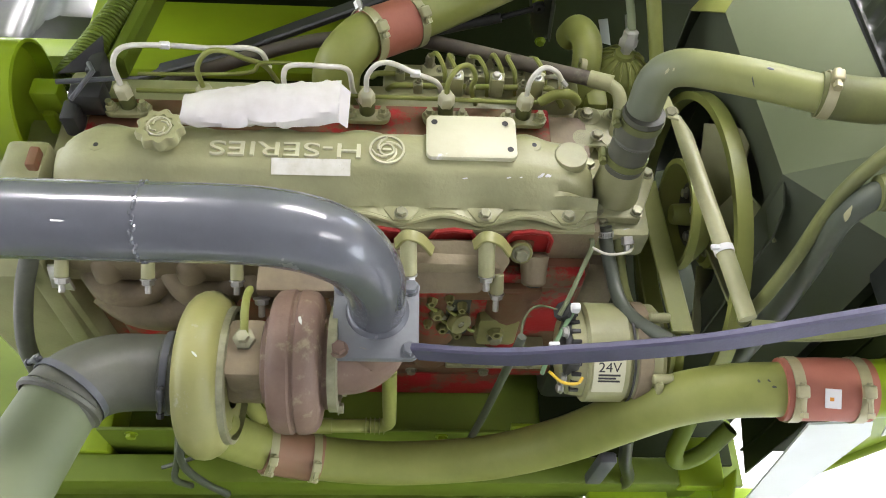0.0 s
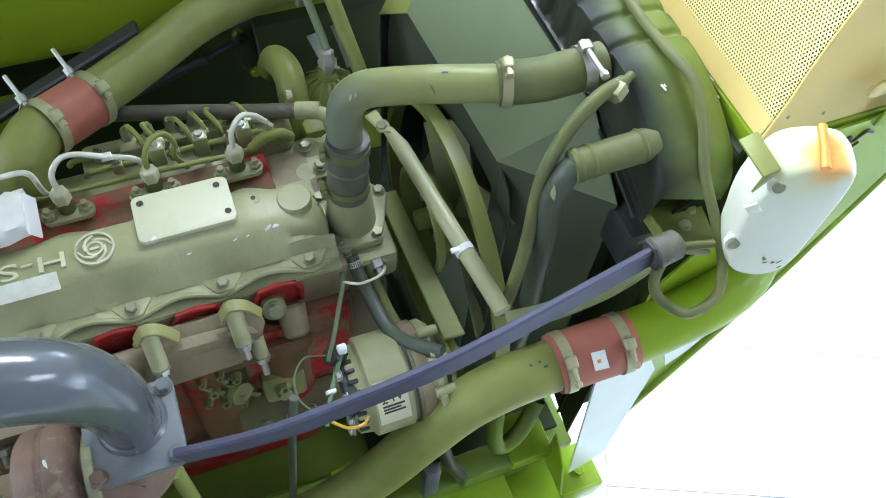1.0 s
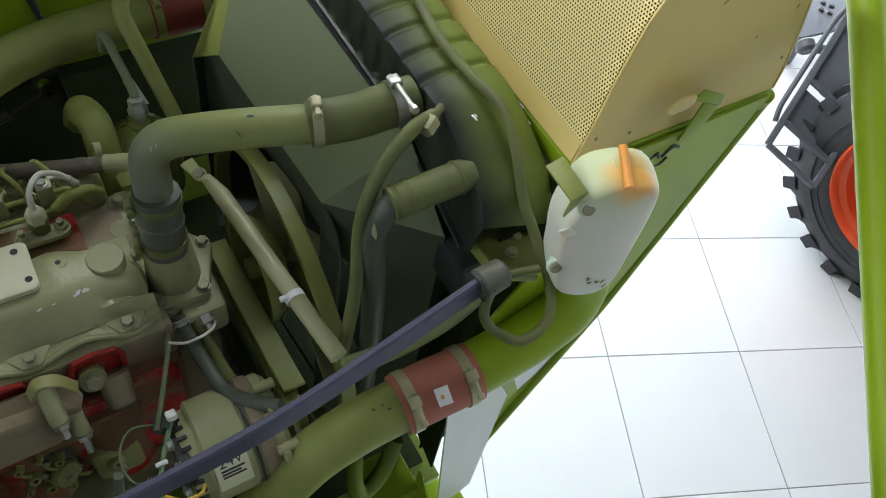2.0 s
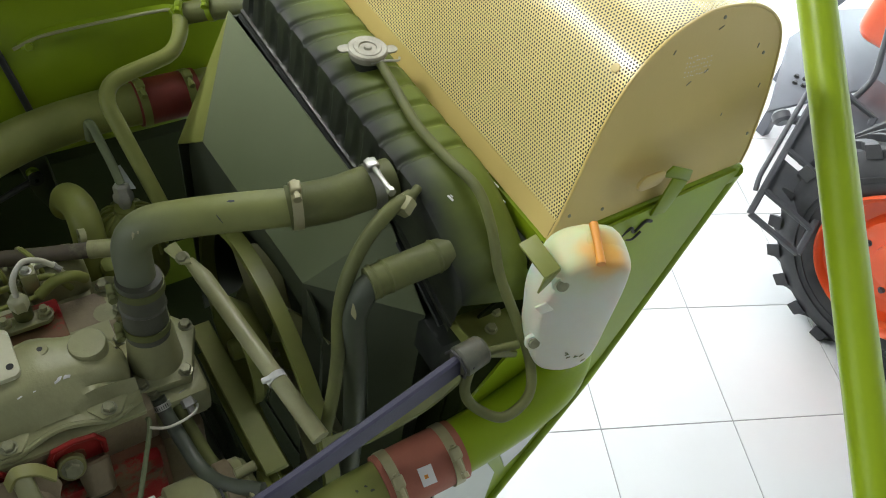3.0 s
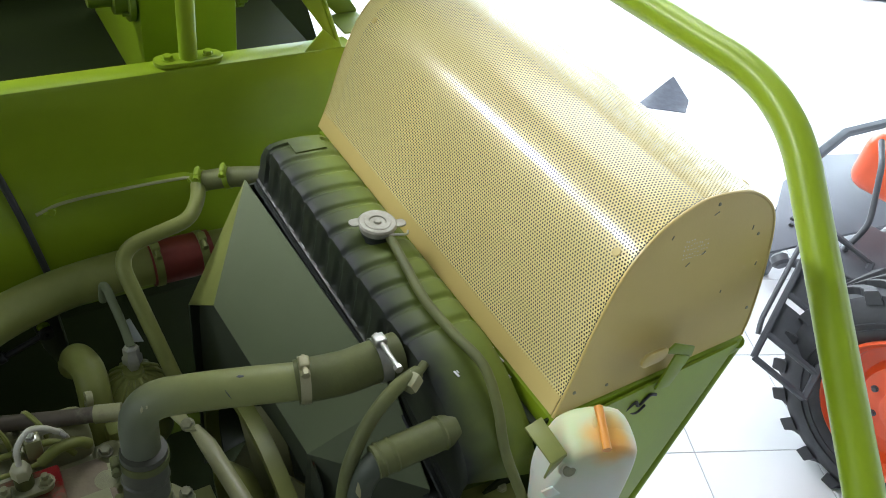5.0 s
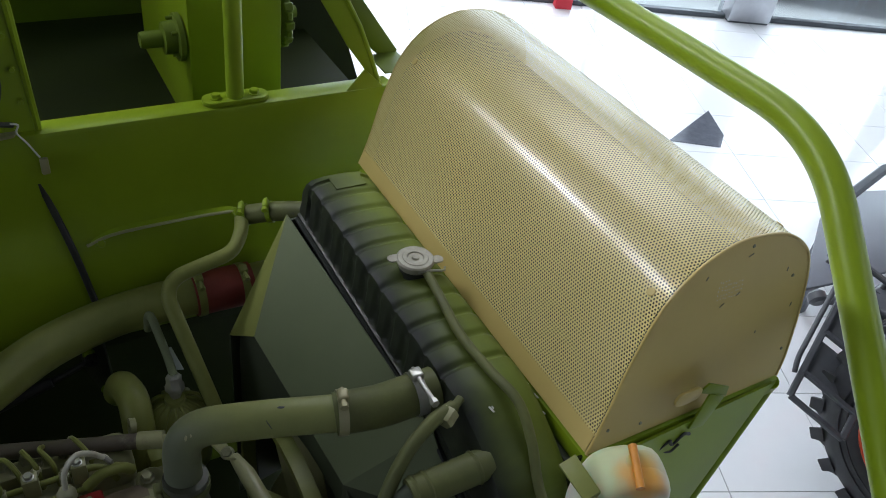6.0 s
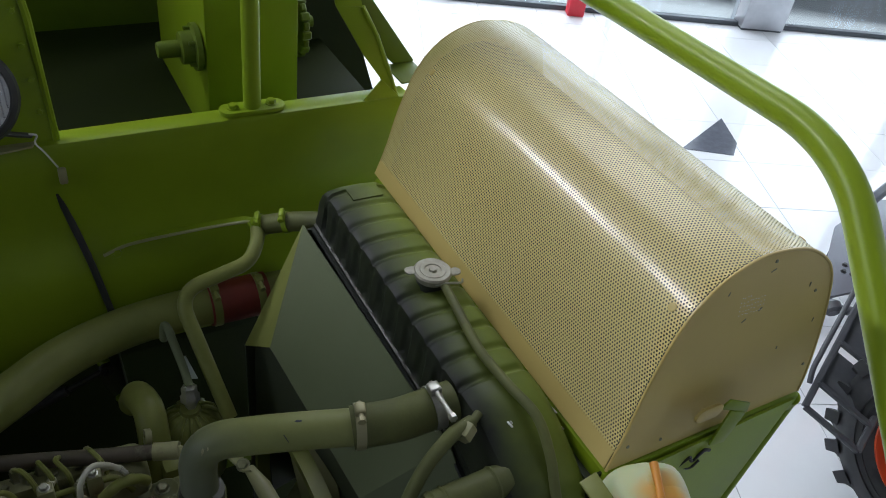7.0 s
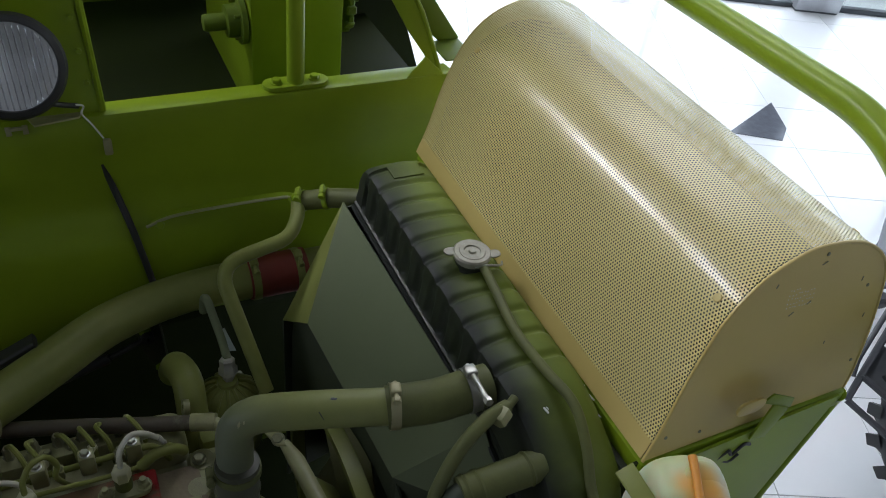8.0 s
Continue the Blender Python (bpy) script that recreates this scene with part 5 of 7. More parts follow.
part("elbow_lip", lathe([(0.056, -0.006), (0.061, -0.003), (0.061, 0.003), (0.056, 0.006)], (-0.566, 0.218, 1.812), (-0.3, -0.93, 0.1), 36, closed=True), GREY_RUBBER, intake)
part("elbow_lip", lathe([(0.057, -0.012), (0.061, -0.010), (0.061, 0.010), (0.057, 0.012)], (-0.438, CY, CZ + 0.003), (1, 0, -0.1), 36, closed=True), GREY_RUBBER, intake)
part("grey_duct", tube(curve([(-0.560, 0.232, 1.812), (-0.588, 0.15, 1.812), (-0.625, 0.04, 1.81), (-0.69, -0.12, 1.80), (-0.78, -0.3, 1.78)], 8), [0.053, 0.062], 36), SHROUD, intake, "pale grey-green duct")
hose_clamp(intake, (-0.441, CY, CZ + 0.003), (1, 0, -0.1), 0.061, 0.010, (0, -0.75, 0.65), GREY_IRON)
hose_clamp(intake, (-0.556, 0.238, 1.808), (-0.45, -0.88, 0.2), 0.058, 0.010, (-0.7, 0.3, 0.65), GREY_IRON)

# ---- charge air pipes ----
charge = thing("charge_air_pipe", (0.0, 0.24, 1.4), "olive charge air pipe with red silicone couplers", "air pipe")
part("pipe", tube(curve([(-0.30, 0.255, 1.475), (-0.2, 0.25, 1.455), (-0.106, 0.247, 1.451), (0.01, 0.246, 1.474), (0.091, 0.245, 1.515), (0.176, 0.245, 1.595), (0.242, 0.243, 1.70), (0.302, 0.240, 1.79), (0.365, 0.236, 1.836), (0.435, 0.234, 1.850), (0.462, 0.234, 1.852)], 8), 0.0385, 30), OLIVE_PIPE, charge)
coup = part("silicone_coupler", tube(curve([(-0.335, 0.257, 1.495), (-0.29, 0.255, 1.475), (-0.240, 0.252, 1.459)], 5), 0.0415, 30), RED_DUSTY, charge, "brown dusted red silicone coupler")
for q, a in (((-0.326, 0.256, 1.490), (1, 0, -0.4)), ((-0.250, 0.253, 1.462), (1, 0, -0.25))):
    hose_clamp(coup, q, a, 0.0418, 0.014, (0.1, -0.6, 0.8), OLIVE, 0.02)
part("compressor_outlet", tube(curve([(-0.383, 0.232, 1.72), (-0.382, 0.235, 1.66), (-0.376, 0.245, 1.60), (-0.365, 0.255, 1.545), (-0.345, 0.258, 1.508), (-0.31, 0.256, 1.485)], 6), [0.036, 0.038], 26), OLIVE_PIPE, charge)
RA, RB = Vector((0.430, 0.234, 1.850)), Vector((0.548, 0.230, 1.860))
coup = part("silicone_coupler", tube([RA, (RA + RB) / 2 + Vector((0, 0, 0.002)), RB], 0.044, 30), RED_HOSE, charge, "faded red silicone coupler")
for f in (0.12, 0.86):
    hose_clamp(coup, RA.lerp(RB, f), RB - RA, 0.0443, 0.015, (-0.3, -0.4, 0.85), CLAMP, 0.028)
tg = box((-0.010, -0.013, -0.0008), (0.010, 0.013, 0.0008), 0)
bmesh.ops.transform(tg, matrix=Matrix.Translation(RA.lerp(RB, 0.56) + Vector((-0.0165, -0.0285, 0.0385))) @ aim((-0.35, -0.5, 0.8)) @ Matrix.Rotation(0.5, 4, "Z"), verts=tg.verts)
tag_ob = part("paper_tag", tg, PAPER, coup, "small white printed tag")
tg = box((-0.004, -0.003, -0.0006), (0.001, 0.002, 0.0006), 0)
bmesh.ops.transform(tg, matrix=Matrix.Translation(RA.lerp(RB, 0.56) + Vector((-0.0170, -0.0293, 0.0395))) @ aim((-0.35, -0.5, 0.8)) @ Matrix.Rotation(0.5, 4, "Z"), verts=tg.verts)
part("print_block", tg, ORANGE, tag_ob, "small orange print mark")
part("upper_pipe", tube(curve([(0.535, 0.231, 1.860), (0.60, 0.230, 1.874), (0.67, 0.234, 1.888), (0.725, 0.246, 1.900), (0.765, 0.272, 1.908), (0.775, 0.305, 1.91)], 8), 0.0405, 30), LIME, charge, "bright lime green pipe")

inlet = thing("air_inlet_pipe", (-0.2, 0.75, 1.8), "olive air inlet pipe with red couplers behind the engine", "air pipe")
part("elbow", tube(curve([(-0.215, 0.735, 1.84), (-0.215, 0.742, 1.90), (-0.205, 0.756, 1.935), (-0.175, 0.788, 1.952), (-0.145, 0.812, 1.948)], 8), 0.039, 30), OLIVE_PIPE, inlet)
coup = part("silicone_coupler", tube([(-0.165, 0.795, 1.952), (-0.09, 0.853, 1.935)], 0.043, 30), RED_HOSE, inlet, "faded red silicone coupler")
for f in (0.05, 0.95):
    q = Vector((-0.165, 0.795, 1.952)).lerp(Vector((-0.09, 0.853, 1.935)), f)
    clamp = hose_clamp(coup, q, (0.78, 0.60, -0.18), 0.0434, 0.016, (0.2, -0.55, 0.8), OLIVE, 0.012)
    part("tee_bolt", cyl(q + Vector((-0.012, 0.010, 0.042)), q + Vector((-0.030, 0.052, 0.066)), 0.0035, seg=10), STEEL, clamp)
    part("tee_nut", lathe([(0, 0), (0.007, 0), (0.007, 0.012), (0, 0.012)], q + Vector((-0.014, 0.014, 0.044)), (-0.4, 0.85, 0.5), 6), STEEL, clamp)
part("long_pipe", tube(curve([(-0.10, 0.846, 1.938), (0.0, 0.918, 1.930), (0.10, 0.985, 1.930), (0.20, 1.02, 1.931), (0.30, 1.032, 1.932), (0.38, 1.032, 1.930)], 8), 0.037, 30), OLIVE_PIPE, inlet)
coup = part("silicone_coupler", tube([(0.365, 1.032, 1.930), (0.475, 1.030, 1.930)], 0.041, 28), RED_DEEP, inlet, "deep red silicone coupler")
hose_clamp(coup, (0.375, 1.032, 1.930), (1, 0, 0), 0.0412, 0.014, (0, -0.2, 1), OLIVE_PIPE, 0.02)
hose_clamp(coup, (0.458, 1.030, 1.930), (1, 0, 0), 0.0412, 0.014, (0, -0.2, 1), OLIVE_PIPE, 0.02)
part("end_stub", tube([(0.46, 1.030, 1.930), (0.56, 1.028, 1.930)], 0.037, 26), OLIVE_PIPE, inlet)
# ---- alternator ----
alt = thing("alternator", (0.22, 0.29, 1.65), "olive painted alternator with a white voltage label", "alternator")
AY, AZ = 0.322, 1.775
part("body", lathe([(0, 0), (0.070, 0), (0.075, 0.004), (0.075, 0.060), (0.071, 0.064), (0.071, 0.070), (0.074, 0.074), (0.074, 0.108), (0.066, 0.116), (0, 0.116)], (0.170, AY, AZ), (1, 0, 0), 44), OLIVE, alt)
part("end_housing", lathe([(0, 0), (0.050, 0), (0.064, 0.010), (0.067, 0.03), (0.06, 0.032)], (0.140, AY, AZ), (1, 0, 0), 36), OLIVE, alt)
for k in range(4):
    a = radians(75 + 34 * k)
    part("bracket_lug", cyl((0.262, AY + 0.079 * math.cos(a), AZ + 0.079 * math.sin(a)), (0.292, AY + 0.079 * math.cos(a), AZ + 0.079 * math.sin(a)), 0.0075, seg=12), OLIVE, alt)
part("pulley", lathe([(0, 0), (0.030, 0), (0.042, 0.004), (0.034, 0.014), (0.042, 0.024), (0.028, 0.028), (0, 0.028)], (0.295, AY, AZ), (1, 0, 0), 32), OLIVE_PIPE, alt)
lab = bmesh.new()
rows = []
for k in range(11):
    a = radians(112 + 5.2 * k)
    rows.append([lab.verts.new((x, AY + 0.0758 * math.cos(a), AZ + 0.0758 * math.sin(a))) for x in (0.177, 0.223)])
for u, v in zip(rows, rows[1:]):
    lab.faces.new((u[0], u[1], v[1], v[0]))
lab.normal_update()
bmesh.ops.solidify(lab, geom=lab.faces[:], thickness=0.0008)
part("brown_band", lathe([(0.0745, 0), (0.0772, 0.002), (0.0772, 0.020), (0.0745, 0.022)], (0.243, AY, AZ), (1, 0, 0), 44, closed=True), BROWN_IRON, alt, "brown bare iron band")
part("seam_groove", lathe([(0.0745, 0), (0.0757, 0.0005), (0.0757, 0.0035), (0.0745, 0.004)], (0.2355, AY, AZ), (1, 0, 0), 44, closed=True), BLACK, alt, "dark seam")
for k in range(9):
    a = radians(60 + 14 * k)
    slot_at = Vector((0.1545, AY + 0.0645 * math.cos(a), AZ + 0.0645 * math.sin(a)))
    part("vent_slot", box(slot_at - Vector((0.007, 0.004, 0.003)), slot_at + Vector((0.007, 0.004, 0.003)), 0.001, 1, Matrix.Rotation(a, 4, "X")), BLACK, alt, "dark vent slot")
for a in (radians(100), radians(150)):
    ear_at = Vector((0.272, AY + 0.076 * math.cos(a), AZ + 0.076 * math.sin(a)))
    part("bracket_ear", box(ear_at - Vector((0.005, 0.016, 0.010)), ear_at + Vector((0.005, 0.016, 0.010)), 0.004, 2, Matrix.Rotation(a, 4, "X")), OLIVE, alt)
label_ob = part("voltage_label", lab, PLATE, alt, "pale olive label printed 24V")


def on_alternator(bm, deg):
    """Wraps flat work (x along the axis, y round the body) onto the alternator at an angle."""
    for v in bm.verts:
        a = radians(deg) - v.co.y / 0.0768
        r = 0.0766 + v.co.z
        v.co = Vector((0.200 + v.co.x, AY + r * math.cos(a), AZ + r * math.sin(a)))
    return bm


t = text_bm("24V", 0.021, 0.0004)
part("label_print", on_alternator(t, 132), INK, label_ob)
bars = bmesh.new()
for k in range(3):
    box((-0.016, 0.0 + 0.005 * k, -0.0003), (0.016 - 0.006 * (k % 2), 0.003 + 0.005 * k, 0.0004), 0, bm=bars)
part("label_bars", on_alternator(bars, 149), INK, label_ob)
term = lathe([(0.012, 0), (0.012, 0.01), (0.016, 0.012), (0.016, 0.022), (0.008, 0.026), (0, 0.026)], (0.150, AY + 0.03, AZ + 0.055), (-0.6, 0.2, 0.7), 8)
box((0.138, AY - 0.05, AZ + 0.02), (0.158, AY + 0.03, AZ + 0.062), 0.004, bm=term)
part("terminal_block", term, BLACK, alt)
for y, z in ((-0.03, 0.055), (0.0, 0.066), (-0.05, 0.02), (-0.055, -0.01)):
    bolt(alt, (0.141, AY + y, AZ + z), (-1, 0, 0.2), 0.0075, STEEL)
loom = thing("wiring_loom", (0.15, 0.36, 1.83), "green and grey wires tied at the alternator", "wiring")
part("green_wire", tube(curve([(0.152, 0.352, 1.85), (0.14, 0.335, 1.842), (0.122, 0.305, 1.838), (0.110, 0.282, 1.828), (0.104, 0.268, 1.815)], 6), 0.0034, 10), material("green_wire_sleeve", (0.16, 0.28, 0.14), None, 0.5, scale=30, fine=80, bump=0.1), loom, "green wire sleeve")
part("cable_tie", box((0.113, 0.301, 1.836), (0.129, 0.307, 1.843), 0.002), PAPER, loom, "white cable tie")
part("grey_wire", tube(curve([(0.13, 0.345, 1.85), (0.145, 0.37, 1.858), (0.17, 0.42, 1.862), (0.185, 0.45, 1.868), (0.188, 0.47, 1.862), (0.18, 0.482, 1.85)], 6), 0.0035, 8), SHROUD, loom)
part("grey_wire", tube(curve([(0.185, 0.45, 1.87), (0.21, 0.445, 1.86), (0.245, 0.455, 1.85), (0.258, 0.475, 1.838), (0.25, 0.49, 1.842)], 6), 0.0022, 8), STICKER, loom)
part("loop_wire", tube(curve([(0.135, 0.355, 1.845), (0.10, 0.365, 1.84), (0.078, 0.34, 1.835), (0.08, 0.305, 1.825), (0.11, 0.28, 1.815)], 6), 0.0016, 8), SHROUD, loom)
part("yellow_wire", tube(curve([(0.110, 0.262, 1.838), (0.130, 0.250, 1.828), (0.152, 0.250, 1.824), (0.160, 0.258, 1.828)], 5), 0.0024, 8), YELLOW, loom, "yellow sleeved wire")
part("connector", box((0.146, 0.348, 1.848), (0.160, 0.360, 1.864), 0.003), PAPER, loom, "white connector")
heater = thing("bypass_hose", (0.22, 0.45, 1.8), "grey-green bypass hose down to the alternator side", "hose")
part("hose", tube(curve([(0.210, 0.49, 1.868), (0.213, 0.475, 1.852), (0.220, 0.43, 1.835), (0.228, 0.38, 1.832), (0.245, 0.34, 1.845), (0.285, 0.30, 1.862)], 8), 0.0105, 16), WORN_STEEL, heater)
part("hose", tube(curve([(0.232, 0.48, 1.85), (0.24, 0.44, 1.815), (0.25, 0.39, 1.80), (0.275, 0.35, 1.80)], 8), 0.0095, 14), OLIVE_RUBBER, heater)
hose_clamp(heater, (0.2115, 0.482, 1.859), (0.1, -0.7, -0.7), 0.011, 0.009, (-1, 0, 0), STEEL, 0.012)
filt = thing("oil_valve_group", (0.0, 0.42, 1.62), "cluster of green oil unions on the block", "oil unions")
for x, z, r in ((-0.048, 1.735, 0.012), (-0.022, 1.742, 0.010), (-0.045, 1.69, 0.017), (-0.03, 1.64, 0.016), (0.0, 1.715, 0.012), (-0.052, 1.655, 0.011), (-0.008, 1.618, 0.013), (0.06, 1.625, 0.020)):
    part("union", lathe([(0, 0), (r, 0), (r, 0.012), (r * 0.72, 0.016), (r * 0.72, 0.028), (r * 0.5, 0.034), (r * 0.28, 0.034), (r * 0.25, 0.026), (0, 0.026)], (x, 0.446, z), (0.15 * math.sin(90 * z), -1, 0.3), 6 if r > 0.012 else 8), OLIVE_WORN, filt)
part("knurled_wheel", lathe([(0.006, -0.008), (0.019, -0.008), (0.021, -0.004), (0.021, 0.004), (0.019, 0.008), (0.006, 0.008)], (-0.004, 0.418, 1.678), (0.5, -0.8, 0.3), 22, closed=True), OLIVE_WORN, filt)
part("wheel_spindle", cyl((-0.012, 0.446, 1.668), (0.0, 0.412, 1.680), 0.006, seg=10), DULL_STEEL, filt)
for k, (x, z) in enumerate(((-0.060, 1.715), (-0.035, 1.665), (-0.015, 1.655), (0.006, 1.64), (-0.025, 1.70))):
    part("small_pipe", tube(curve([(x, 0.440, z), (x + 0.004, 0.425, z + 0.006), (x + 0.016, 0.422, z - 0.004), (x + 0.020, 0.436, z - 0.020)], 5), 0.0035, 8), OLIVE_PIPE, filt)
    bolt(filt, (x + 0.006, 0.430, z + 0.012), (0, -1, 0.4), 0.006)
part("manifold_block", box((-0.065, 0.43, 1.60), (0.015, 0.452, 1.745), 0.008), DARK_AND_SHADE, filt)
part("lower_block", box((0.03, 0.425, 1.565), (0.105, 0.458, 1.665), 0.012), OLIVE_WORN, filt)
bolt(filt, (0.064, 0.424, 1.610), (0, -1, 0.3), 0.012)
for x in (0.02, 0.06, 0.10, 0.13):
    bolt(filt, (x, 0.40, 1.555), (0, -0.6, 0.8), 0.009)
part("lower_flange", box((-0.02, 0.395, 1.535), (0.16, 0.455, 1.552), 0.004), OLIVE, filt)
solo("battery_cable", tube(curve([(0.070, 0.300, 1.87), (0.058, 0.284, 1.815), (0.050, 0.280, 1.74), (0.040, 0.280, 1.62), (0.030, 0.282, 1.51), (0.026, 0.29, 1.44), (0.02, 0.30, 1.36)], 6), 0.0065, 12), DARK_AND_SHADE, "dark green sleeved cable hanging below the stay bar", "cable")

# ---- fan, belt and drive ----
fan = thing("cooling_fan", (0.36, 0.556, 1.75), "olive painted radiator fan with broad blades", "fan")
FC = Vector((0.435, 0.560, 1.735))
part("hub", lathe([(0, -0.02), (0.045, -0.02), (0.055, -0.012), (0.055, 0.02), (0, 0.02)], FC, (1, 0, 0), 32), OLIVE_PIPE, fan)
for k in range(6):
    a0 = radians(60 * k + 52)
    b = bmesh.new()
    rows = []
    for i in range(7):
        f = i / 6
        r = 0.05 + 0.145 * f
        w = 0.022 + 0.026 * f
        row = []
        for j in range(6):
            g = j / 5 - 0.5
            a = a0 + g * 2 * w / r * 0.9
            row.append(b.verts.new((FC.x + 0.048 * g + 0.004 * math.cos(g * 5), FC.y + r * math.cos(a), FC.z + r * math.sin(a))))
        rows.append(row)
    for u, v in zip(rows, rows[1:]):
        for j in range(5):
            b.faces.new((u[j], u[j + 1], v[j + 1], v[j]))
    b.normal_update()
    bmesh.ops.solidify(b, geom=b.faces[:], thickness=0.003)
    part("blade", b, OLIVE, fan)
    bolt(fan, FC + Vector((-0.02, 0.034 * math.cos(a0), 0.034 * math.sin(a0))), (-1, 0, 0), 0.007)
pulley = thing("fan_pulley", (0.31, 0.552, 1.75), "olive belt pulley on the water pump", "pulley")
PC = Vector((0.372, 0.552, 1.815))
part("wheel", lathe([(0.02, 0.010), (0.060, 0.008), (0.081, -0.018), (0.083, -0.030), (0.091, -0.030), (0.091, -0.017), (0.064, 0.013), (0.02, 0.016)], PC, (1, 0, 0), 48, closed=True), OLIVE_PIPE, pulley)
# The shaded inside of the cup is drawn as a black disc.
part("hollow_shade_disc", lathe([(0, -0.004), (0.054, -0.004), (0.057, 0.0), (0.057, 0.009), (0, 0.009)], PC, (1, 0, 0), 32), BLACK, pulley, "black disc filling the pulley's hollow with shade")
part("shaft_nose", lathe([(0, -0.034), (0.015, -0.034), (0.017, -0.030), (0.019, -0.004), (0, -0.004)], PC, (1, 0, 0), 24), OLIVE_PIPE, pulley)
for k in range(4):
    bolt(pulley, PC + Vector((-0.006, 0.036 * math.cos(k * 1.57 + 0.4), 0.036 * math.sin(k * 1.57 + 0.4))), (-1, 0, 0), 0.008, STEEL)
belt = thing("fan_belt", (0.32, 0.45, 1.7), "worn olive coloured drive belt", "belt")
part("belt_strand", tube(curve([(0.320, 0.645, 1.778), (0.320, 0.55, 1.790), (0.320, 0.43, 1.806), (0.320, 0.335, 1.820)], 6), 0.01, flat=(0.034, 0.006)), OLIVE_PIPE, belt)
part("belt_strand", tube(curve([(0.318, 0.620, 1.735), (0.325, 0.48, 1.70), (0.330, 0.36, 1.70)], 6), 0.01, flat=(0.030, 0.006)), OLIVE_PIPE, belt)
rod = thing("tensioner_rod", (0.34, 0.48, 1.94), "olive tubular stay rod with a white tie", "rod")
part("tube", tube([(0.318, 0.635, 1.955), (0.326, 0.60, 1.954), (0.352, 0.40, 1.946), (0.368, 0.30, 1.935)], [0.008, 0.0125, 0.0125, 0.0125], 18), OLIVE, rod)
part("eye", slab([(0.305, 0.63, 1.958), (0.318, 0.622, 1.962), (0.312, 0.675, 1.957), (0.292, 0.672, 1.952)], (0, 0, 1), 0.006, 0.002), OLIVE, rod)
bolt(rod, (0.310, 0.640, 1.962), (-0.3, -0.3, 1), 0.0085)
tie = lathe([(0.0127, -0.005), (0.0142, -0.005), (0.0142, 0.005), (0.0127, 0.005)], (0.351, 0.402, 1.946), (0.13, -1, -0.05), 20, closed=True)
box((0.330, 0.398, 1.950), (0.346, 0.406, 1.957), 0.002, bm=tie)
part("white_tie", tie, PAPER, rod, "white cable tie")

# ---- fan shroud ----
shroud = thing("fan_shroud", (0.45, 0.66, 1.6), "grey-green sheet metal fan shroud", "fan shroud")
A, Bq, C, D, E_, F_ = (0.409, 0.809, 2.014), (0.432, 0.492, 2.006), (0.545, 0.353, 2.036), (0.522, 0.965, 2.128), (0.395, 0.908, 1.93), (0.535, 0.445, 2.128)


def sheet(points, thick=0.003):
    b = bmesh.new()
    b.faces.new([b.verts.new(Vector(p)) for p in points])
    bmesh.ops.triangulate(b, faces=b.faces[:])
    b.normal_update()
    bmesh.ops.solidify(b, geom=b.faces[:], thickness=thick)
    return b


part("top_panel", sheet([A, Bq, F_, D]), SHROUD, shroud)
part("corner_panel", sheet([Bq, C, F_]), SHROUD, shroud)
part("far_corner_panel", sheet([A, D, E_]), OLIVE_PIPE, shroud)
# Near and far panels: their shade is put into a darker colour.
part("near_panel", sheet([Bq, (0.418, 0.470, 1.45), (0.545, 0.345, 1.40), C]), DARK_AND_SHADE, shroud)
part("far_panel", sheet([E_, D, (0.53, 0.97, 1.40), (0.40, 0.91, 1.45)]), DARK_AND_SHADE, shroud)
b = bmesh.new()
HC, HR = (0.575, 1.69), 0.258
outer = []
inner = []
corner = [(0.908, 1.93), (0.809, 2.012), (0.492, 2.002), (0.440, 1.96), (0.440, 1.45), (0.908, 1.45)]
for k in range(48):
    a = 2 * math.pi * k / 48
    d = Vector((math.cos(a), math.sin(a)))
    best = 9.0
    for (y0, z0), (y1, z1) in zip(corner, corner[1:] + corner[:1]):
        ey, ez = y1 - y0, z1 - z0
        den = d.x * ez - d.y * ey
        if abs(den) > 1e-9:
            s = ((y0 - HC[0]) * ez - (z0 - HC[1]) * ey) / den
            u = ((y0 - HC[0]) * d.y - (z0 - HC[1]) * d.x) / den
            if s > 0 and -0.001 <= u <= 1.001:
                best = min(best, s)
    rr_ = min(HR, best - 0.006)
    face_x = 0.412 + 0.0725 * max(0.0, min(0.809 - HC[0] - best * d.x, 0.36))
    inner.append(b.verts.new((0.412 + 0.0725 * max(0.0, min(0.809 - HC[0] - rr_ * d.x, 0.36)), HC[0] + rr_ * d.x, HC[1] + rr_ * d.y)))
    outer.append(b.verts.new((face_x, HC[0] + best * d.x, HC[1] + best * d.y)))
for k in range(48):
    m = (k + 1) % 48
    b.faces.new((inner[k], inner[m], outer[m], outer[k]))
b.normal_update()
bmesh.ops.solidify(b, geom=b.faces[:], thickness=0.003)
# The fan face carries its shade in the dark colour.
part("fan_face", b, DARK_AND_SHADE, shroud, "fan face with a round opening, shade in its dark colour")
part("ring", lathe([(0.254, -0.012), (0.268, -0.012), (0.268, 0.012), (0.254, 0.012)], (0.400, 0.575, 1.69), (1, 0, 0), 72, closed=True), OLIVE_PIPE, shroud, "olive rolled ring")

# ---- radiator ----
rad = thing("radiator", (0.6, 0.65, 1.3), "radiator with ribbed green and black header tank", "radiator")
part("core", box((0.550, 0.372, 1.35), (0.652, 0.955, 2.112), 0.004), TANK_BLACK, rad)
part("bottom_tank", box((0.54, 0.30, 1.95), (0.655, 0.372, 2.03), 0.012), TANK_TOP, rad)


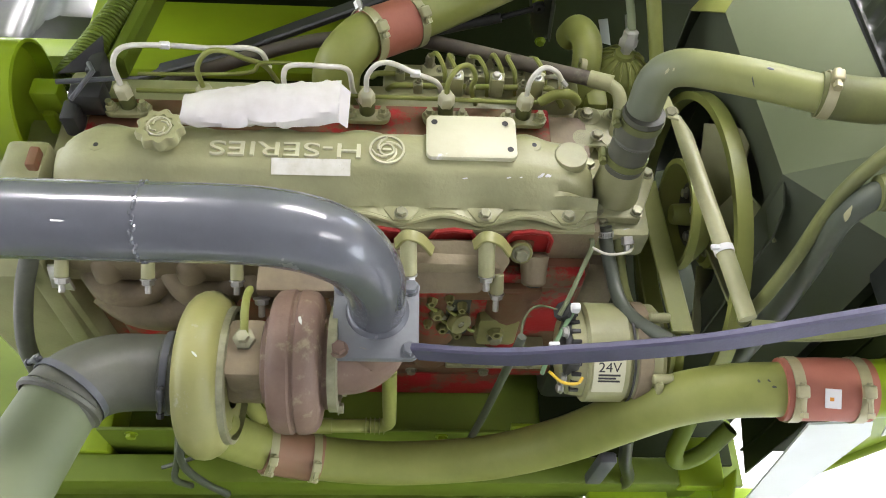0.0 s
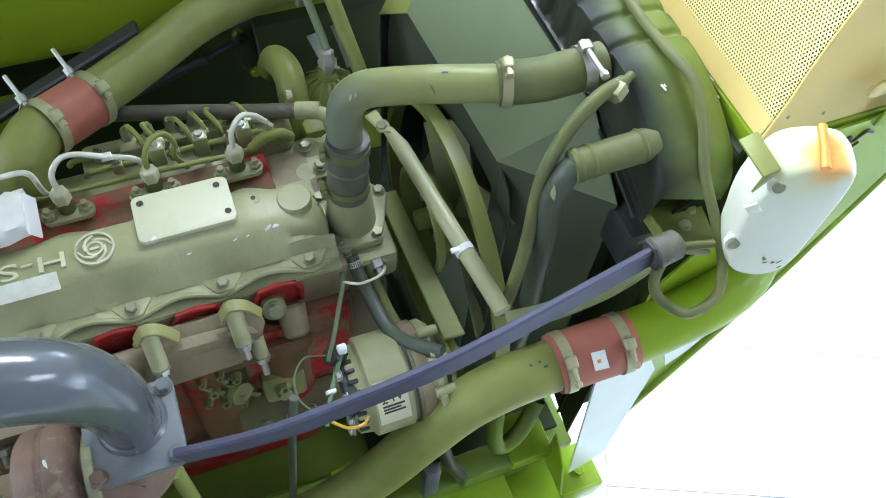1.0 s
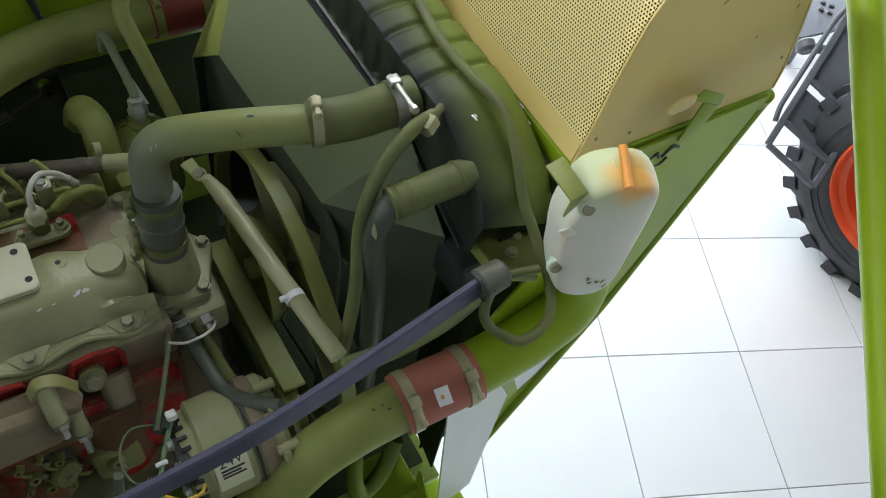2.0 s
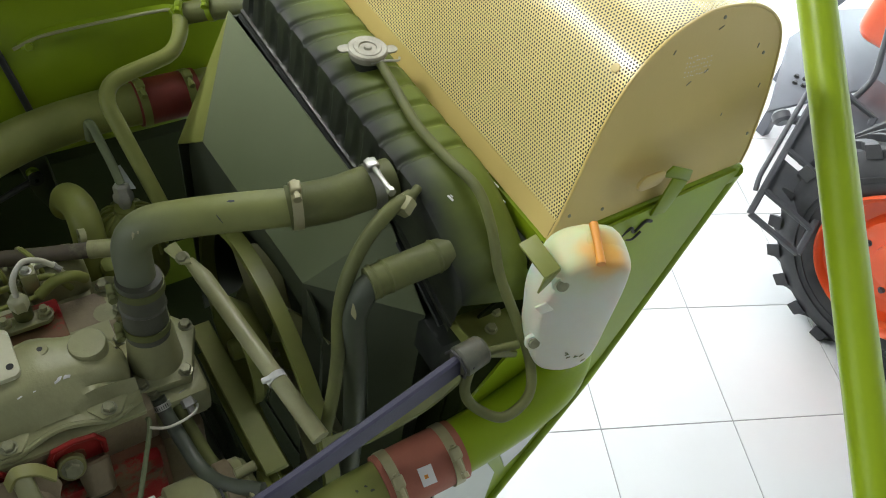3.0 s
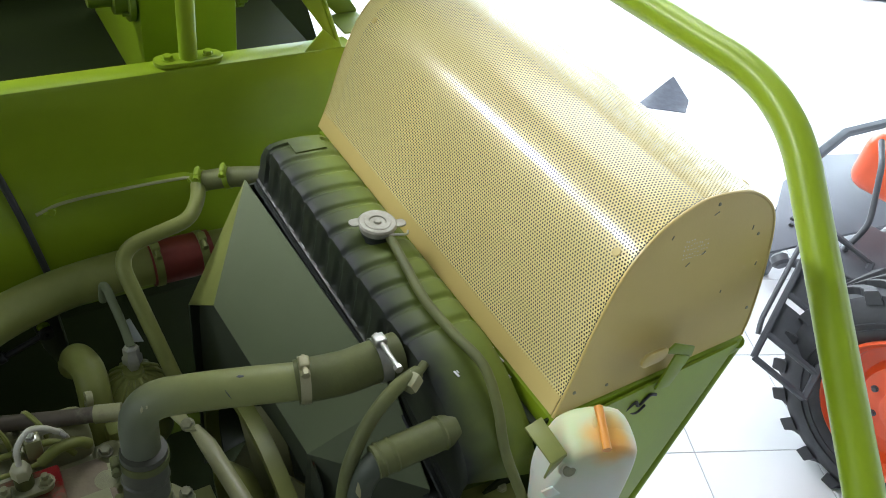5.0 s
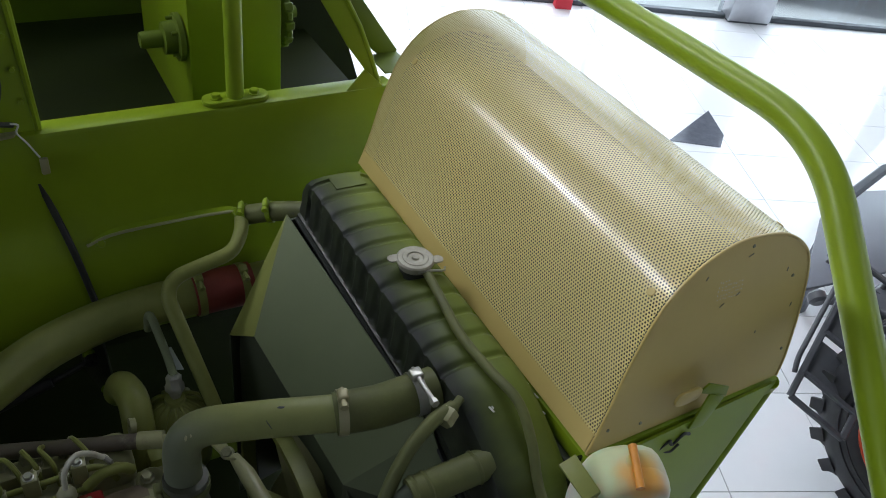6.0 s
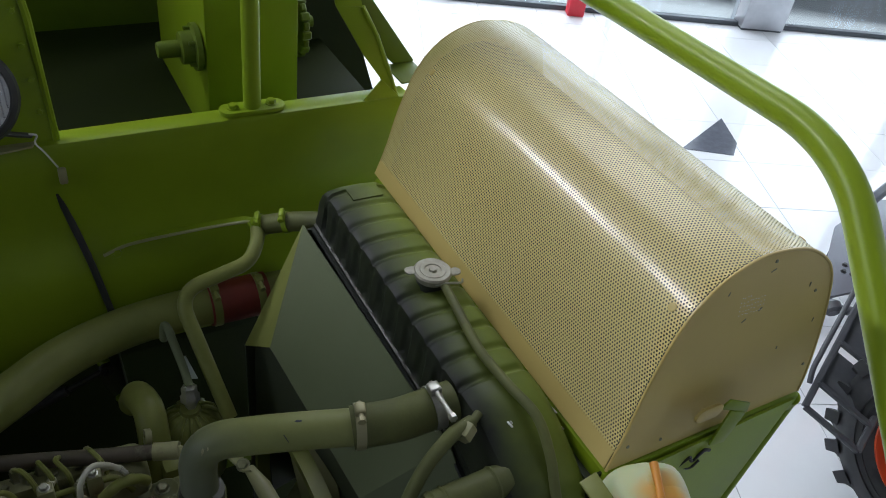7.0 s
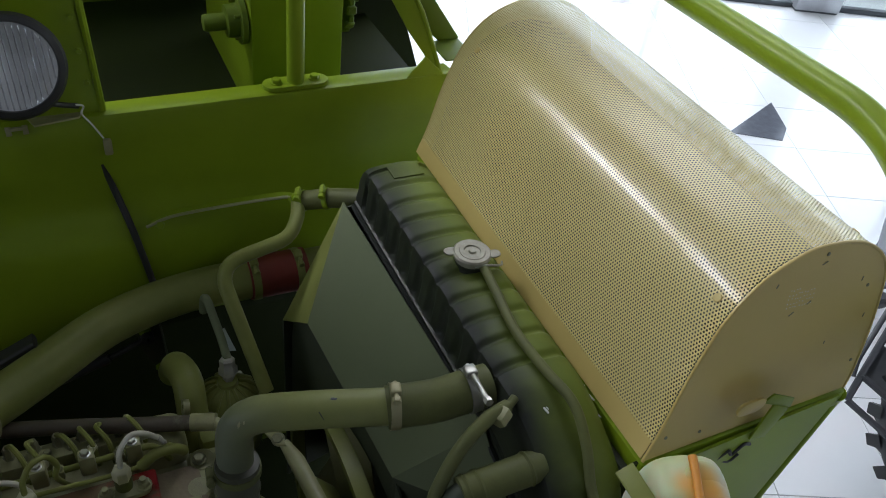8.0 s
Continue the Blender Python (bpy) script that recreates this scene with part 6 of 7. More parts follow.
def tank_rows():
    """The header tank's sections: ribs run across its top and down its side, and its near end falls away."""
    rows = []
    n = 300
    for k in range(n + 1):
        y = 0.302 + 0.660 * k / n
        fall = max(0, (0.450 - y) / 0.148)
        end = max(0.0, min((0.962 - y) / 0.03, (y - 0.302) / 0.022, 1))
        end = math.sqrt(max(1 - (1 - end) ** 2, 0))
        ph = ((y - 0.5) / 0.0455) % 1.0
        groove = math.exp(-(((ph - 0.5) / 0.13) ** 2)) if 0.47 < y < 0.935 else 0.0
        top = 2.205 - 0.0045 * groove - 0.066 * fall**1.8 - 0.022 * (1 - end)
        lo = 2.118 - 0.055 * fall**1.2
        slot = 0.006 * (math.exp(-(((ph - 0.5) / 0.22) ** 4)) if 0.47 < y < 0.935 else 0.0)
        x0 = 0.545 + 0.004 * fall
        rows.append((y, [(x0 - 0.004, lo), (x0 - 0.004, lo + 0.008), (x0, lo + 0.010), (x0 + slot, lo + 0.018), (x0 + 0.003 + slot, top - 0.034), (x0 + 0.004 + 0.4 * slot, top - 0.018), (x0 + 0.009, top - 0.006),
                     (x0 + 0.017, top), (x0 + 0.04, top + 0.004), (x0 + 0.075, top + 0.004), (0.648, top + 0.001), (0.660, top - 0.006), (0.666, top - 0.024), (0.666, lo)]))
    return rows


def strip(rows, k0, k1):
    b = bmesh.new()
    vs = [[b.verts.new((x, y, z)) for x, z in prof[k0 : k1 + 1]] for y, prof in rows]
    for u, v in zip(vs, vs[1:]):
        for k in range(len(u) - 1):
            b.faces.new((u[k], u[k + 1], v[k + 1], v[k]))
    return b, vs


tr = tank_rows()
b, vs = strip(tr, 6, 13)
b.faces.new(vs[0])
b.faces.new(vs[-1][::-1])
tank = part("header_tank", b, TANK_TOP, rad, "green oversprayed ribbed tank top", 60)
b, vs = strip(tr, 0, 6)
part("tank_side", b, TANK_BLACK, rad, "black ribbed tank side", 60)
rim = tube([(0.541, 0.962, 2.117), (0.541, 0.46, 2.117), (0.541, 0.40, 2.100), (0.545, 0.315, 2.062)], 0.01, flat=(0.012, 0.006))
part("crimped_rim", rim, TANK_TOP, rad)
for k in range(9):
    y = 0.52 + 0.0455 * k
    part("rib_wear", box((0.5475, y + 0.018, 2.128), (0.5495, y + 0.028, 2.136), 0.0008, 1), STICKER, tank, "worn pale spot")
RC = Vector((0.615, 0.674, 2.224))
rc = lathe([(0.020, -0.016), (0.020, -0.008), (0.026, -0.006), (0.026, 0.0), (0.029, 0.002), (0.029, 0.0045), (0.0265, 0.007), (0.020, 0.0066), (0.019, 0.0076), (0.013, 0.0076), (0.012, 0.0058), (0.006, 0.0058), (0.005, 0.009), (0, 0.0095)], RC, (0, 0, 1), 36)
for s_ in (-1, 1):
    q = RC + s_ * Vector((0.030, -0.012, 0)) + Vector((0, 0, 0.0025))
    slab([(q.x + px, q.y + py, q.z) for px, py in round_rect(-0.010, -0.008, 0.010, 0.008, 0.007)], (0, 0, 1), 0.003, 0.0008, rc)
cap = part("radiator_cap", rc, CAP_STEEL, rad, "dull steel pressure cap with two ears")
part("filler_neck", lathe([(0.026, 0), (0.022, 0.004), (0.0215, 0.014), (0, 0.014)], RC - Vector((0, 0, 0.018)), (0, 0, 1), 28), TANK_BLACK, rad)
for p0, w, ln in (((0.587, 0.400, 2.2005), 0.003, 0.010), ((0.590, 0.402, 2.201), 0.002, 0.005), ((0.658, 0.425, 2.196), 0.0025, 0.010), ((0.661, 0.405, 2.190), 0.0025, 0.012), ((0.660, 0.380, 2.182), 0.002, 0.006)):
    q = Vector(p0)
    part("paint_chip", box(q - Vector((w / 2, ln / 2, 0.001)), q + Vector((w / 2, ln / 2, 0.001)), 0.0008, 1, Matrix.Rotation(0.25, 4, "X") @ Matrix.Rotation(0.3, 4, "Z")), PAPER, tank, "chipped paint spot")
part("top_plate", slab([(0.585, 0.90, 2.2085), (0.64, 0.90, 2.2085), (0.64, 0.935, 2.2085), (0.585, 0.935, 2.2085)], (0, 0, 1), 0.0025, 0.0006), TANK_TOP, tank)
brk = slab([(0.560, 0.325, 2.05), (0.645, 0.318, 2.05), (0.635, 0.262, 2.05), (0.612, 0.240, 2.05), (0.566, 0.262, 2.05)], (0, 0, 1), 0.004, 0.001)
slab([(0.560, 0.325, 2.05), (0.563, 0.262, 2.05), (0.563, 0.262, 2.072), (0.560, 0.325, 2.072)], (-1, 0, 0), 0.003, 0.0008, brk)
slab([(0.563, 0.262, 2.05), (0.612, 0.238, 2.05), (0.612, 0.238, 2.062), (0.575, 0.256, 2.074), (0.563, 0.262, 2.072)], (-0.4, -0.9, 0), 0.003, 0.0008, brk)
mount = part("mount_plate", brk, OLIVE_PIPE, rad, "olive folded mounting plate")
bolt(mount, (0.604, 0.285, 2.054), (0, 0, 1), 0.007, OLIVE)
bolt(mount, (0.625, 0.305, 2.054), (0, 0, 1), 0.006, OLIVE)

hose = thing("upper_radiator_hose", (0.3, 0.5, 2.0), "olive radiator pipe with clamped rubber ends", "hose")
part("pipe", tube(bent([(0.228, 0.552, 1.985), (0.234, 0.574, 2.132), (0.32, 0.534, 2.156), (0.43, 0.497, 2.160)], 0.075, 14), 0.0245, 32), OLIVE_HOSE, hose)
part("rubber_end", tube(curve([(0.415, 0.501, 2.159), (0.47, 0.486, 2.166), (0.505, 0.480, 2.174), (0.548, 0.478, 2.178)], 6), 0.0285, 32), OLIVE_RUBBER, hose, "dull olive rubber sleeve")
part("rubber_sleeve", tube(curve([(0.227, 0.548, 1.945), (0.228, 0.551, 1.97), (0.229, 0.553, 2.0), (0.232, 0.557, 2.055)], 5), 0.0295, 32), GREY_RUBBER, hose, "dark grey rubber sleeve")
for q in ((0.227, 0.549, 1.957), (0.229, 0.553, 2.005)):
    part("sleeve_ridge", lathe([(0.029, -0.003), (0.0315, 0), (0.029, 0.003)], q, (0.08, 0.1, 1), 28, closed=True), GREY_RUBBER, hose)
hose_clamp(hose, (0.2315, 0.5565, 2.04), (0.05, 0.08, 1), 0.0298, 0.012, (-1, 0.1, 0), OLIVE_RUBBER, 0.012)
hose_clamp(hose, (0.2275, 0.550, 1.965), (0.05, 0.08, 1), 0.0298, 0.012, (-1, 0.1, 0), OLIVE_RUBBER, 0.012)
hose_clamp(hose, (0.425, 0.499, 2.160), (0.95, -0.28, 0.03), 0.0288, 0.013, (-0.1, 0, 1), CLAMP, 0.014)
hose_clamp(hose, (0.522, 0.479, 2.176), (1, -0.05, 0.08), 0.0288, 0.015, (0, 0.1, 1), STEEL, 0.052)

lower = thing("side_radiator_hose", (0.45, 0.35, 2.1), "clamped green hose elbow on the radiator side", "hose")
part("rubber_end", tube(curve([(0.565, 0.358, 2.155), (0.535, 0.358, 2.153), (0.49, 0.359, 2.150), (0.455, 0.360, 2.146)], 5), 0.021, 26), OLIVE_RUBBER, lower)
part("steel_elbow", tube(curve([(0.475, 0.360, 2.148), (0.452, 0.360, 2.136), (0.438, 0.360, 2.092), (0.440, 0.358, 2.04), (0.445, 0.355, 1.975), (0.448, 0.350, 1.85), (0.445, 0.345, 1.7)], 8), 0.0165, 24), WORN_STEEL, lower, "grey-green bent pipe with worn spots")
for q in ((0.462, 0.360, 2.147), (0.478, 0.3595, 2.149), (0.545, 0.358, 2.154)):
    part("ridge", lathe([(0.021, -0.003), (0.0228, 0), (0.021, 0.003)], q, (1, 0, 0.1), 24, closed=True), OLIVE_RUBBER, lower)
vent = thing("vent_hose", (0.45, 0.37, 2.0), "thin olive vent hose from the header tank", "hose")
part("hose", tube(curve([(0.542, 0.421, 2.203), (0.507, 0.411, 2.203), (0.465, 0.395, 2.18), (0.434, 0.378, 2.14), (0.422, 0.368, 2.09), (0.416, 0.354, 2.01), (0.398, 0.333, 1.94), (0.385, 0.324, 1.88)], 8), 0.0092, 16), OLIVE_RUBBER, vent)
part("nut", lathe([(0, 0), (0.0115, 0), (0.0125, 0.002), (0.0125, 0.018), (0.0115, 0.02), (0, 0.02)], (0.536, 0.417, 2.203), (-0.8, -0.5, -0.25), 6), OLIVE, vent)
part("stub", tube([(0.530, 0.413, 2.202), (0.556, 0.428, 2.205)], 0.006, 12), OLIVE_RUBBER, vent)

over = thing("overflow_hose", (0.6, 0.4, 2.2), "thin green overflow hose lying on the header tank", "hose")
part("hose", tube(curve([(0.622, 0.648, 2.220), (0.617, 0.60, 2.2175), (0.606, 0.52, 2.2175), (0.610, 0.45, 2.2165), (0.618, 0.39, 2.214), (0.616, 0.345, 2.186), (0.610, 0.305, 2.145), (0.615, 0.257, 2.10), (0.618, 0.218, 2.06), (0.601, 0.188, 2.035), (0.559, 0.181, 2.025), (0.53, 0.206, 2.035), (0.52, 0.221, 2.06), (0.535, 0.236, 2.084)], 8), 0.0068, 14), OLIVE_RUBBER, over)
part("feed", tube(curve([(0.552, 0.244, 2.085), (0.58, 0.240, 2.086), (0.605, 0.235, 2.085)], 5), 0.0055, 12), OLIVE_RUBBER, over)
part("wire_clip", tube(curve([(0.608, 0.650, 2.222), (0.625, 0.644, 2.226), (0.645, 0.640, 2.224), (0.655, 0.652, 2.218)], 5), 0.0018, 8), STEEL, over)

stay = thing("stay_bar", (0.2, 0.22, 2.0), "violet-grey flat stay bar across the engine bay", "stay bar")
part("bar", tube(curve([(-0.08, 0.255, 1.915), (0.02, 0.228, 1.962), (0.10, 0.215, 2.0), (0.244, 0.205, 2.055), (0.40, 0.225, 2.075), (0.53, 0.246, 2.086)], 8), 0.01, flat=(0.011, 0.033)), VIOLET, stay)
part("end_sleeve", cyl((0.520, 0.245, 2.087), (0.560, 0.248, 2.090), 0.0205, 0.019, 22, 0.004), GREY_RUBBER, stay, "dull rubber end sleeve")
tw = tube([Vector((0.515 + 0.0016 * k, 0.245 + 0.019 * math.cos(k * 0.9), 2.086 + 0.019 * math.sin(k * 0.9))) for k in range(16)], 0.002, 6)
part("wire_tie", tw, BLACK, stay, "black wire tie")
under = thing("lower_hose_tray", (0.4, 0.26, 1.95), "olive channel below the stay bar", "channel")
part("channel", tube(curve([(0.36, 0.275, 1.955), (0.42, 0.262, 1.975), (0.49, 0.258, 2.0), (0.545, 0.262, 2.03)], 6), 0.02, flat=(0.028, 0.006)), OLIVE_RUBBER, under)

# ---- air compressor and its lines ----
ac = thing("air_compressor", (0.27, 0.80, 1.7), "olive finned air compressor head", "compressor")
BELL = [(0.048, 0.0), (0.054, 0.010), (0.055, 0.075), (0.053, 0.105), (0.046, 0.130), (0.031, 0.147), (0.017, 0.155), (0.016, 0.162)]
part("cylinder", lathe([(0, 0)] + BELL + [(0, 0.160)], (0.276, 0.828, 1.740), (0, 0, 1), 32), OLIVE_PIPE, ac)
for k in range(14):
    a = 2 * math.pi * k / 14
    part("fin", tube([(0.276 + (r + 0.001) * math.cos(a), 0.828 + (r + 0.001) * math.sin(a), 1.740 + h) for r, h in BELL[2:7]], [0.0032] * 5, 6), OLIVE_PIPE, ac)
part("side_cover", box((0.21, 0.745, 1.76), (0.25, 0.80, 1.86), 0.012), OLIVE_PIPE, ac)
bolt(ac, (0.235, 0.79, 1.862), (-0.3, -0.3, 1), 0.009)
bolt(ac, (0.31, 0.79, 1.862), (0.3, -0.3, 1), 0.009)
part("union", lathe([(0.010, 0), (0.010, 0.012), (0.016, 0.014), (0.016, 0.026), (0.013, 0.030), (0.013, 0.042), (0.009, 0.045), (0, 0.045)], (0.279, 0.832, 1.898), (0.02, 0.20, 1), 6), STEEL, ac, "bright steel union")
part("steel_hose", tube(curve([(0.281, 0.841, 1.938), (0.280, 0.875, 1.953), (0.276, 0.918, 1.972), (0.273, 0.938, 1.986), (0.270, 0.955, 1.978), (0.268, 0.963, 1.94)], 6), 0.0072, 14), SHROUD, ac, "grey steel-braided hose")
part("feed_tube", tube(bent([(0.335, 0.80, 1.88), (0.296, 0.945, 2.055), (0.425, 0.962, 2.072), (0.452, 1.0, 2.085), (0.462, 1.035, 2.092)], 0.045, 8), 0.0125, 18), OLIVE_PIPE, ac, "olive bent feed tube")
stand = thing("standpipe", (0.21, 0.8, 1.7), "short olive standpipe elbow", "pipe")
part("elbow", tube(curve([(0.205, 0.755, 1.70), (0.207, 0.775, 1.80), (0.212, 0.815, 1.875), (0.213, 0.852, 1.90), (0.205, 0.90, 1.885), (0.20, 0.93, 1.84)], 8), 0.0255, 26), OLIVE_PIPE, stand)
part("lug", lathe([(0.006, -0.005), (0.013, -0.005), (0.013, 0.005), (0.006, 0.005)], (0.200, 0.800, 1.895), (-1, 0, 0.2), 18, closed=True), OLIVE, stand)
hh = thing("heater_hose", (-0.1, 0.76, 1.95), "brown-black rubber heater hose over the fuel pump", "hose")
part("hose", tube(curve([(-0.652, 0.80, 1.741), (-0.582, 0.83, 1.759), (-0.497, 0.85, 1.79), (-0.398, 0.87, 1.816), (-0.26, 0.88, 1.858), (-0.13, 0.868, 1.882), (-0.05, 0.836, 1.903), (0.05, 0.80, 1.911), (0.14, 0.765, 1.919), (0.206, 0.741, 1.925)], 8), 0.0125, 18), material("brown_black_rubber", (0.105, 0.085, 0.06), (0.072, 0.06, 0.046), 0.55, scale=14, fine=100, bump=0.15, third=(0.16, 0.15, 0.10), third_at=0.62), hh)
part("sleeve", tube([(0.200, 0.743, 1.925), (0.236, 0.729, 1.928)], 0.0140, 18), OLIVE, hh)
part("nipple", tube(curve([(0.228, 0.732, 1.927), (0.246, 0.715, 1.922), (0.250, 0.69, 1.90), (0.24, 0.65, 1.86)], 5), 0.011, 16), OLIVE, hh)
solo("black_strut", tube([(-0.705, 0.99, 1.62), (-0.447, 0.955, 1.745), (-0.182, 0.95, 1.881), (0.0, 0.96, 1.96)], 0.012, flat=(0.030, 0.014)), BLACK, "black flat strut behind the engine", "strut")
ws = thing("wall_bracket", (0.35, 1.1, 2.06), "green strap bracket on the back panel", "bracket")
part("strap", tube(curve([(0.215, 1.088, 2.052), (0.255, 1.092, 2.066), (0.34, 1.08, 2.078), (0.42, 1.06, 2.092), (0.45, 1.045, 2.098), (0.462, 1.035, 2.085)], 6), 0.01, flat=(0.016, 0.004)), LIME, ws)
# Light on the strap's top edge is drawn as a paler bead.
part("lit_edge", tube(curve([(0.205, 1.084, 2.052), (0.250, 1.084, 2.066), (0.34, 1.070, 2.080), (0.42, 1.050, 2.094), (0.452, 1.036, 2.100), (0.464, 1.027, 2.086)], 6), 0.0028, 8), OLIVE, ws, "paler bead drawn for the lit top edge")
bolt(ws, (0.228, 1.086, 2.052), (0, -1, 0.3), 0.0075, LIME)
bolt(ws, (0.455, 1.035, 2.098), (0, -0.6, 0.8), 0.0085, LIME)
part("stub_hose", tube(curve([(0.465, 1.035, 2.09), (0.515, 1.005, 2.108), (0.56, 0.972, 2.12), (0.58, 0.95, 2.125)], 5), 0.018, 22), OLIVE_RUBBER, ws)
for f in (0.1, 0.85):
    hose_clamp(ws, Vector((0.465, 1.035, 2.09)).lerp(Vector((0.515, 1.005, 2.108)), f), (0.05, -0.03, 0.018), 0.0182, 0.009, (0, -0.3, 1), LIME, 0.01)

# ---- gear at the far left of the bay ----
dr_ = thing("belt_drum", (-0.72, 0.70, 1.85), "bright lime green belt drum", "drum")
part("drum", lathe([(0, -0.22), (0.095, -0.22), (0.100, -0.21), (0.100, 0), (0.094, 0.002), (0.088, -0.02), (0.03, -0.022), (0, -0.022)], (-0.715, 0.735, 1.845), (1, 0.05, 0), 40), LIME, dr_)
part("clevis", box((-0.70, 0.70, 1.85), (-0.655, 0.735, 1.90), 0.005), LIME, dr_)
part("clevis_pin", box((-0.69, 0.69, 1.81), (-0.67, 0.71, 1.86), 0.004), LIME, dr_)
spg = thing("coil_spring", (-0.6, 0.85, 1.9), "green painted tension spring", "spring")
p0, p1 = Vector((-0.655, 0.745, 1.88)), Vector((-0.60, 0.98, 1.86))
axis_d = (p1 - p0).normalized()
u_, v_ = axis_d.cross(Vector((0, 0, 1))).normalized(), None
v_ = axis_d.cross(u_)
part("coil", tube([p0.lerp(p1, k / 336) + 0.022 * (u_ * math.cos(k * 2 * math.pi / 12) + v_ * math.sin(k * 2 * math.pi / 12)) for k in range(337)], 0.0042, 7), LIME_DULL_SHADED, spg)
part("guide", tube([(-0.59, 0.80, 1.86), (-0.56, 1.02, 1.85)], 0.03, flat=(0.03, 0.05)), LIME_DULL_SHADED, spg)
plug = thing("cable_plugs", (-0.58, 0.68, 1.9), "black cable plugs and brackets", "plug")
for lo_, hi_ in (((-0.615, 0.655, 1.90), (-0.565, 0.695, 1.945)), ((-0.595, 0.70, 1.90), (-0.57, 0.745, 1.955)), ((-0.625, 0.625, 1.885), (-0.60, 0.665, 1.93))):
    part("plug_body", box(lo_, hi_, 0.006), BLACK, plug)
part("plug_flap", slab([(-0.635, 0.70, 1.945), (-0.575, 0.765, 1.965), (-0.57, 0.72, 1.935)], (0, -0.4, 1), 0.004, 0.001), BLACK, plug)
part("lever", tube([(-0.60, 0.64, 1.955), (-0.575, 0.69, 1.965), (-0.59, 0.715, 1.955)], 0.004, 8), GREY_IRON, plug)
part("lever", tube([(-0.63, 0.675, 1.955), (-0.545, 0.685, 1.955)], 0.004, 8), GREY_IRON, plug)
solo("side_hose", tube(curve([(-0.64, 0.43, 1.86), (-0.665, 0.40, 1.80), (-0.69, 0.36, 1.70), (-0.70, 0.34, 1.58)], 6), 0.014, 16), GREY_RUBBER, "grey hose beside the bell housing", "hose")
loose = thing("loose_cables", (-0.5, 0.25, 1.4), "dark green cables hanging below the intake", "cables")
part("cable", tube(curve([(-0.46, 0.27, 1.60), (-0.48, 0.235, 1.50), (-0.50, 0.225, 1.42), (-0.49, 0.235, 1.34)], 6), 0.006, 10), DARK_AND_SHADE, loose)
part("cable", tube(curve([(-0.455, 0.27, 1.60), (-0.47, 0.23, 1.51), (-0.45, 0.22, 1.42), (-0.42, 0.22, 1.34)], 6), 0.007, 10), DARK_AND_SHADE, loose)
part("cable", tube(curve([(-0.52, 0.24, 1.44), (-0.46, 0.245, 1.48), (-0.42, 0.255, 1.50)], 6), 0.004, 8), DARK_AND_SHADE, loose)
sm = thing("small_hoses", (0.45, 0.25, 1.4), "dark green hoses below the charge air pipe", "hoses")
part("hose", tube(curve([(0.42, 0.31, 1.52), (0.405, 0.27, 1.46), (0.42, 0.26, 1.43), (0.46, 0.27, 1.45), (0.50, 0.30, 1.50)], 6), 0.016, 16), LIME_DULL_SHADED, sm)
part("hose", tube(curve([(0.29, 0.26, 1.56), (0.31, 0.25, 1.46), (0.34, 0.25, 1.36), (0.35, 0.26, 1.26)], 6), 0.012, 14), TANK_BLACK, sm)
part("linkage", box((0.255, 0.235, 1.36), (0.285, 0.255, 1.50), 0.004), GREY_IRON, sm)
# ---- perforated screen housing over the radiator ----
screen = thing("perforated_screen", (0.82, 0.64, 2.19), "cream painted perforated metal screen housing", "screen")
LEAN_Y, FAR = 0.2, 0.70
ARCH = [(p.x, p.z) for p in curve([(x, 0, z) for x, z in ((0.676, 2.176), (0.698, 2.222), (0.726, 2.294), (0.762, 2.361), (0.807, 2.403), (0.858, 2.425), (0.900, 2.430), (0.960, 2.422), (1.005, 2.398), (1.029, 2.362), (1.037, 2.289), (1.034, 2.213), (1.026, 2.178))], 6)]


def lean(z, y=0.310):
    """The housing leans back a little as it rises."""
    return y + LEAN_Y * (z - 2.19)


TOTAL = sum((Vector(b_) - Vector(a_)).length for a_, b_ in zip(ARCH, ARCH[1:]))


def at_length(s):
    """The point of the arch at a distance along it."""
    for a_, b_ in zip(ARCH, ARCH[1:]):
        a_, b_ = Vector(a_), Vector(b_)
        ln = (b_ - a_).length
        if s <= ln or b_ == Vector(ARCH[-1]):
            return a_ + (b_ - a_) * min(max(s / ln, 0), 1)
        s -= ln


STEP = 0.002
TABLE = [at_length(min(k * STEP, TOTAL)) for k in range(int(TOTAL / STEP) + 2)]


def sheet_at(s):
    f = max(0.0, min(s / STEP, len(TABLE) - 1.001))
    i = int(f)
    return TABLE[i] * (1 - (f - i)) + TABLE[i + 1] * (f - i)


def perforated(y0, y1, s0, s1, pitch, hole):
    rise = pitch * math.sqrt(3) / 2
    nu, nv = int((y1 - y0) / pitch), int((s1 - s0) / rise)
    verts, faces = [], []
    hexa = [(math.cos(math.pi / 6 + math.pi / 3 * k), math.sin(math.pi / 6 + math.pi / 3 * k)) for k in range(6)]
    big = pitch / math.sqrt(3)
    for j in range(nv):
        s = s0 + (j + 0.5) * rise
        for i in range(nu):
            y = y0 + (i + 0.5 + 0.5 * (j % 2)) * pitch
            base = len(verts)
            for r in (big, hole):
                for cx, cz in hexa:
                    q = sheet_at(s + cz * r)
                    verts.append((q.x, lean(q.y, min(max(y + cx * r, y0), y1)), q.y))
            for k in range(6):
                m = (k + 1) % 6
                faces.append((base + k, base + m, base + 6 + m, base + 6 + k))
    me = bpy.data.meshes.new("perforated_sheet")
    me.from_pydata(verts, [], faces)
    me.materials.append(CREAM)
    me.shade_smooth()
    ob = new("perforated_sheet", me)
    ob.parent = screen
    ob.location = -ORIGIN[screen]
    ORIGIN[ob] = ORIGIN[screen]
    return ob


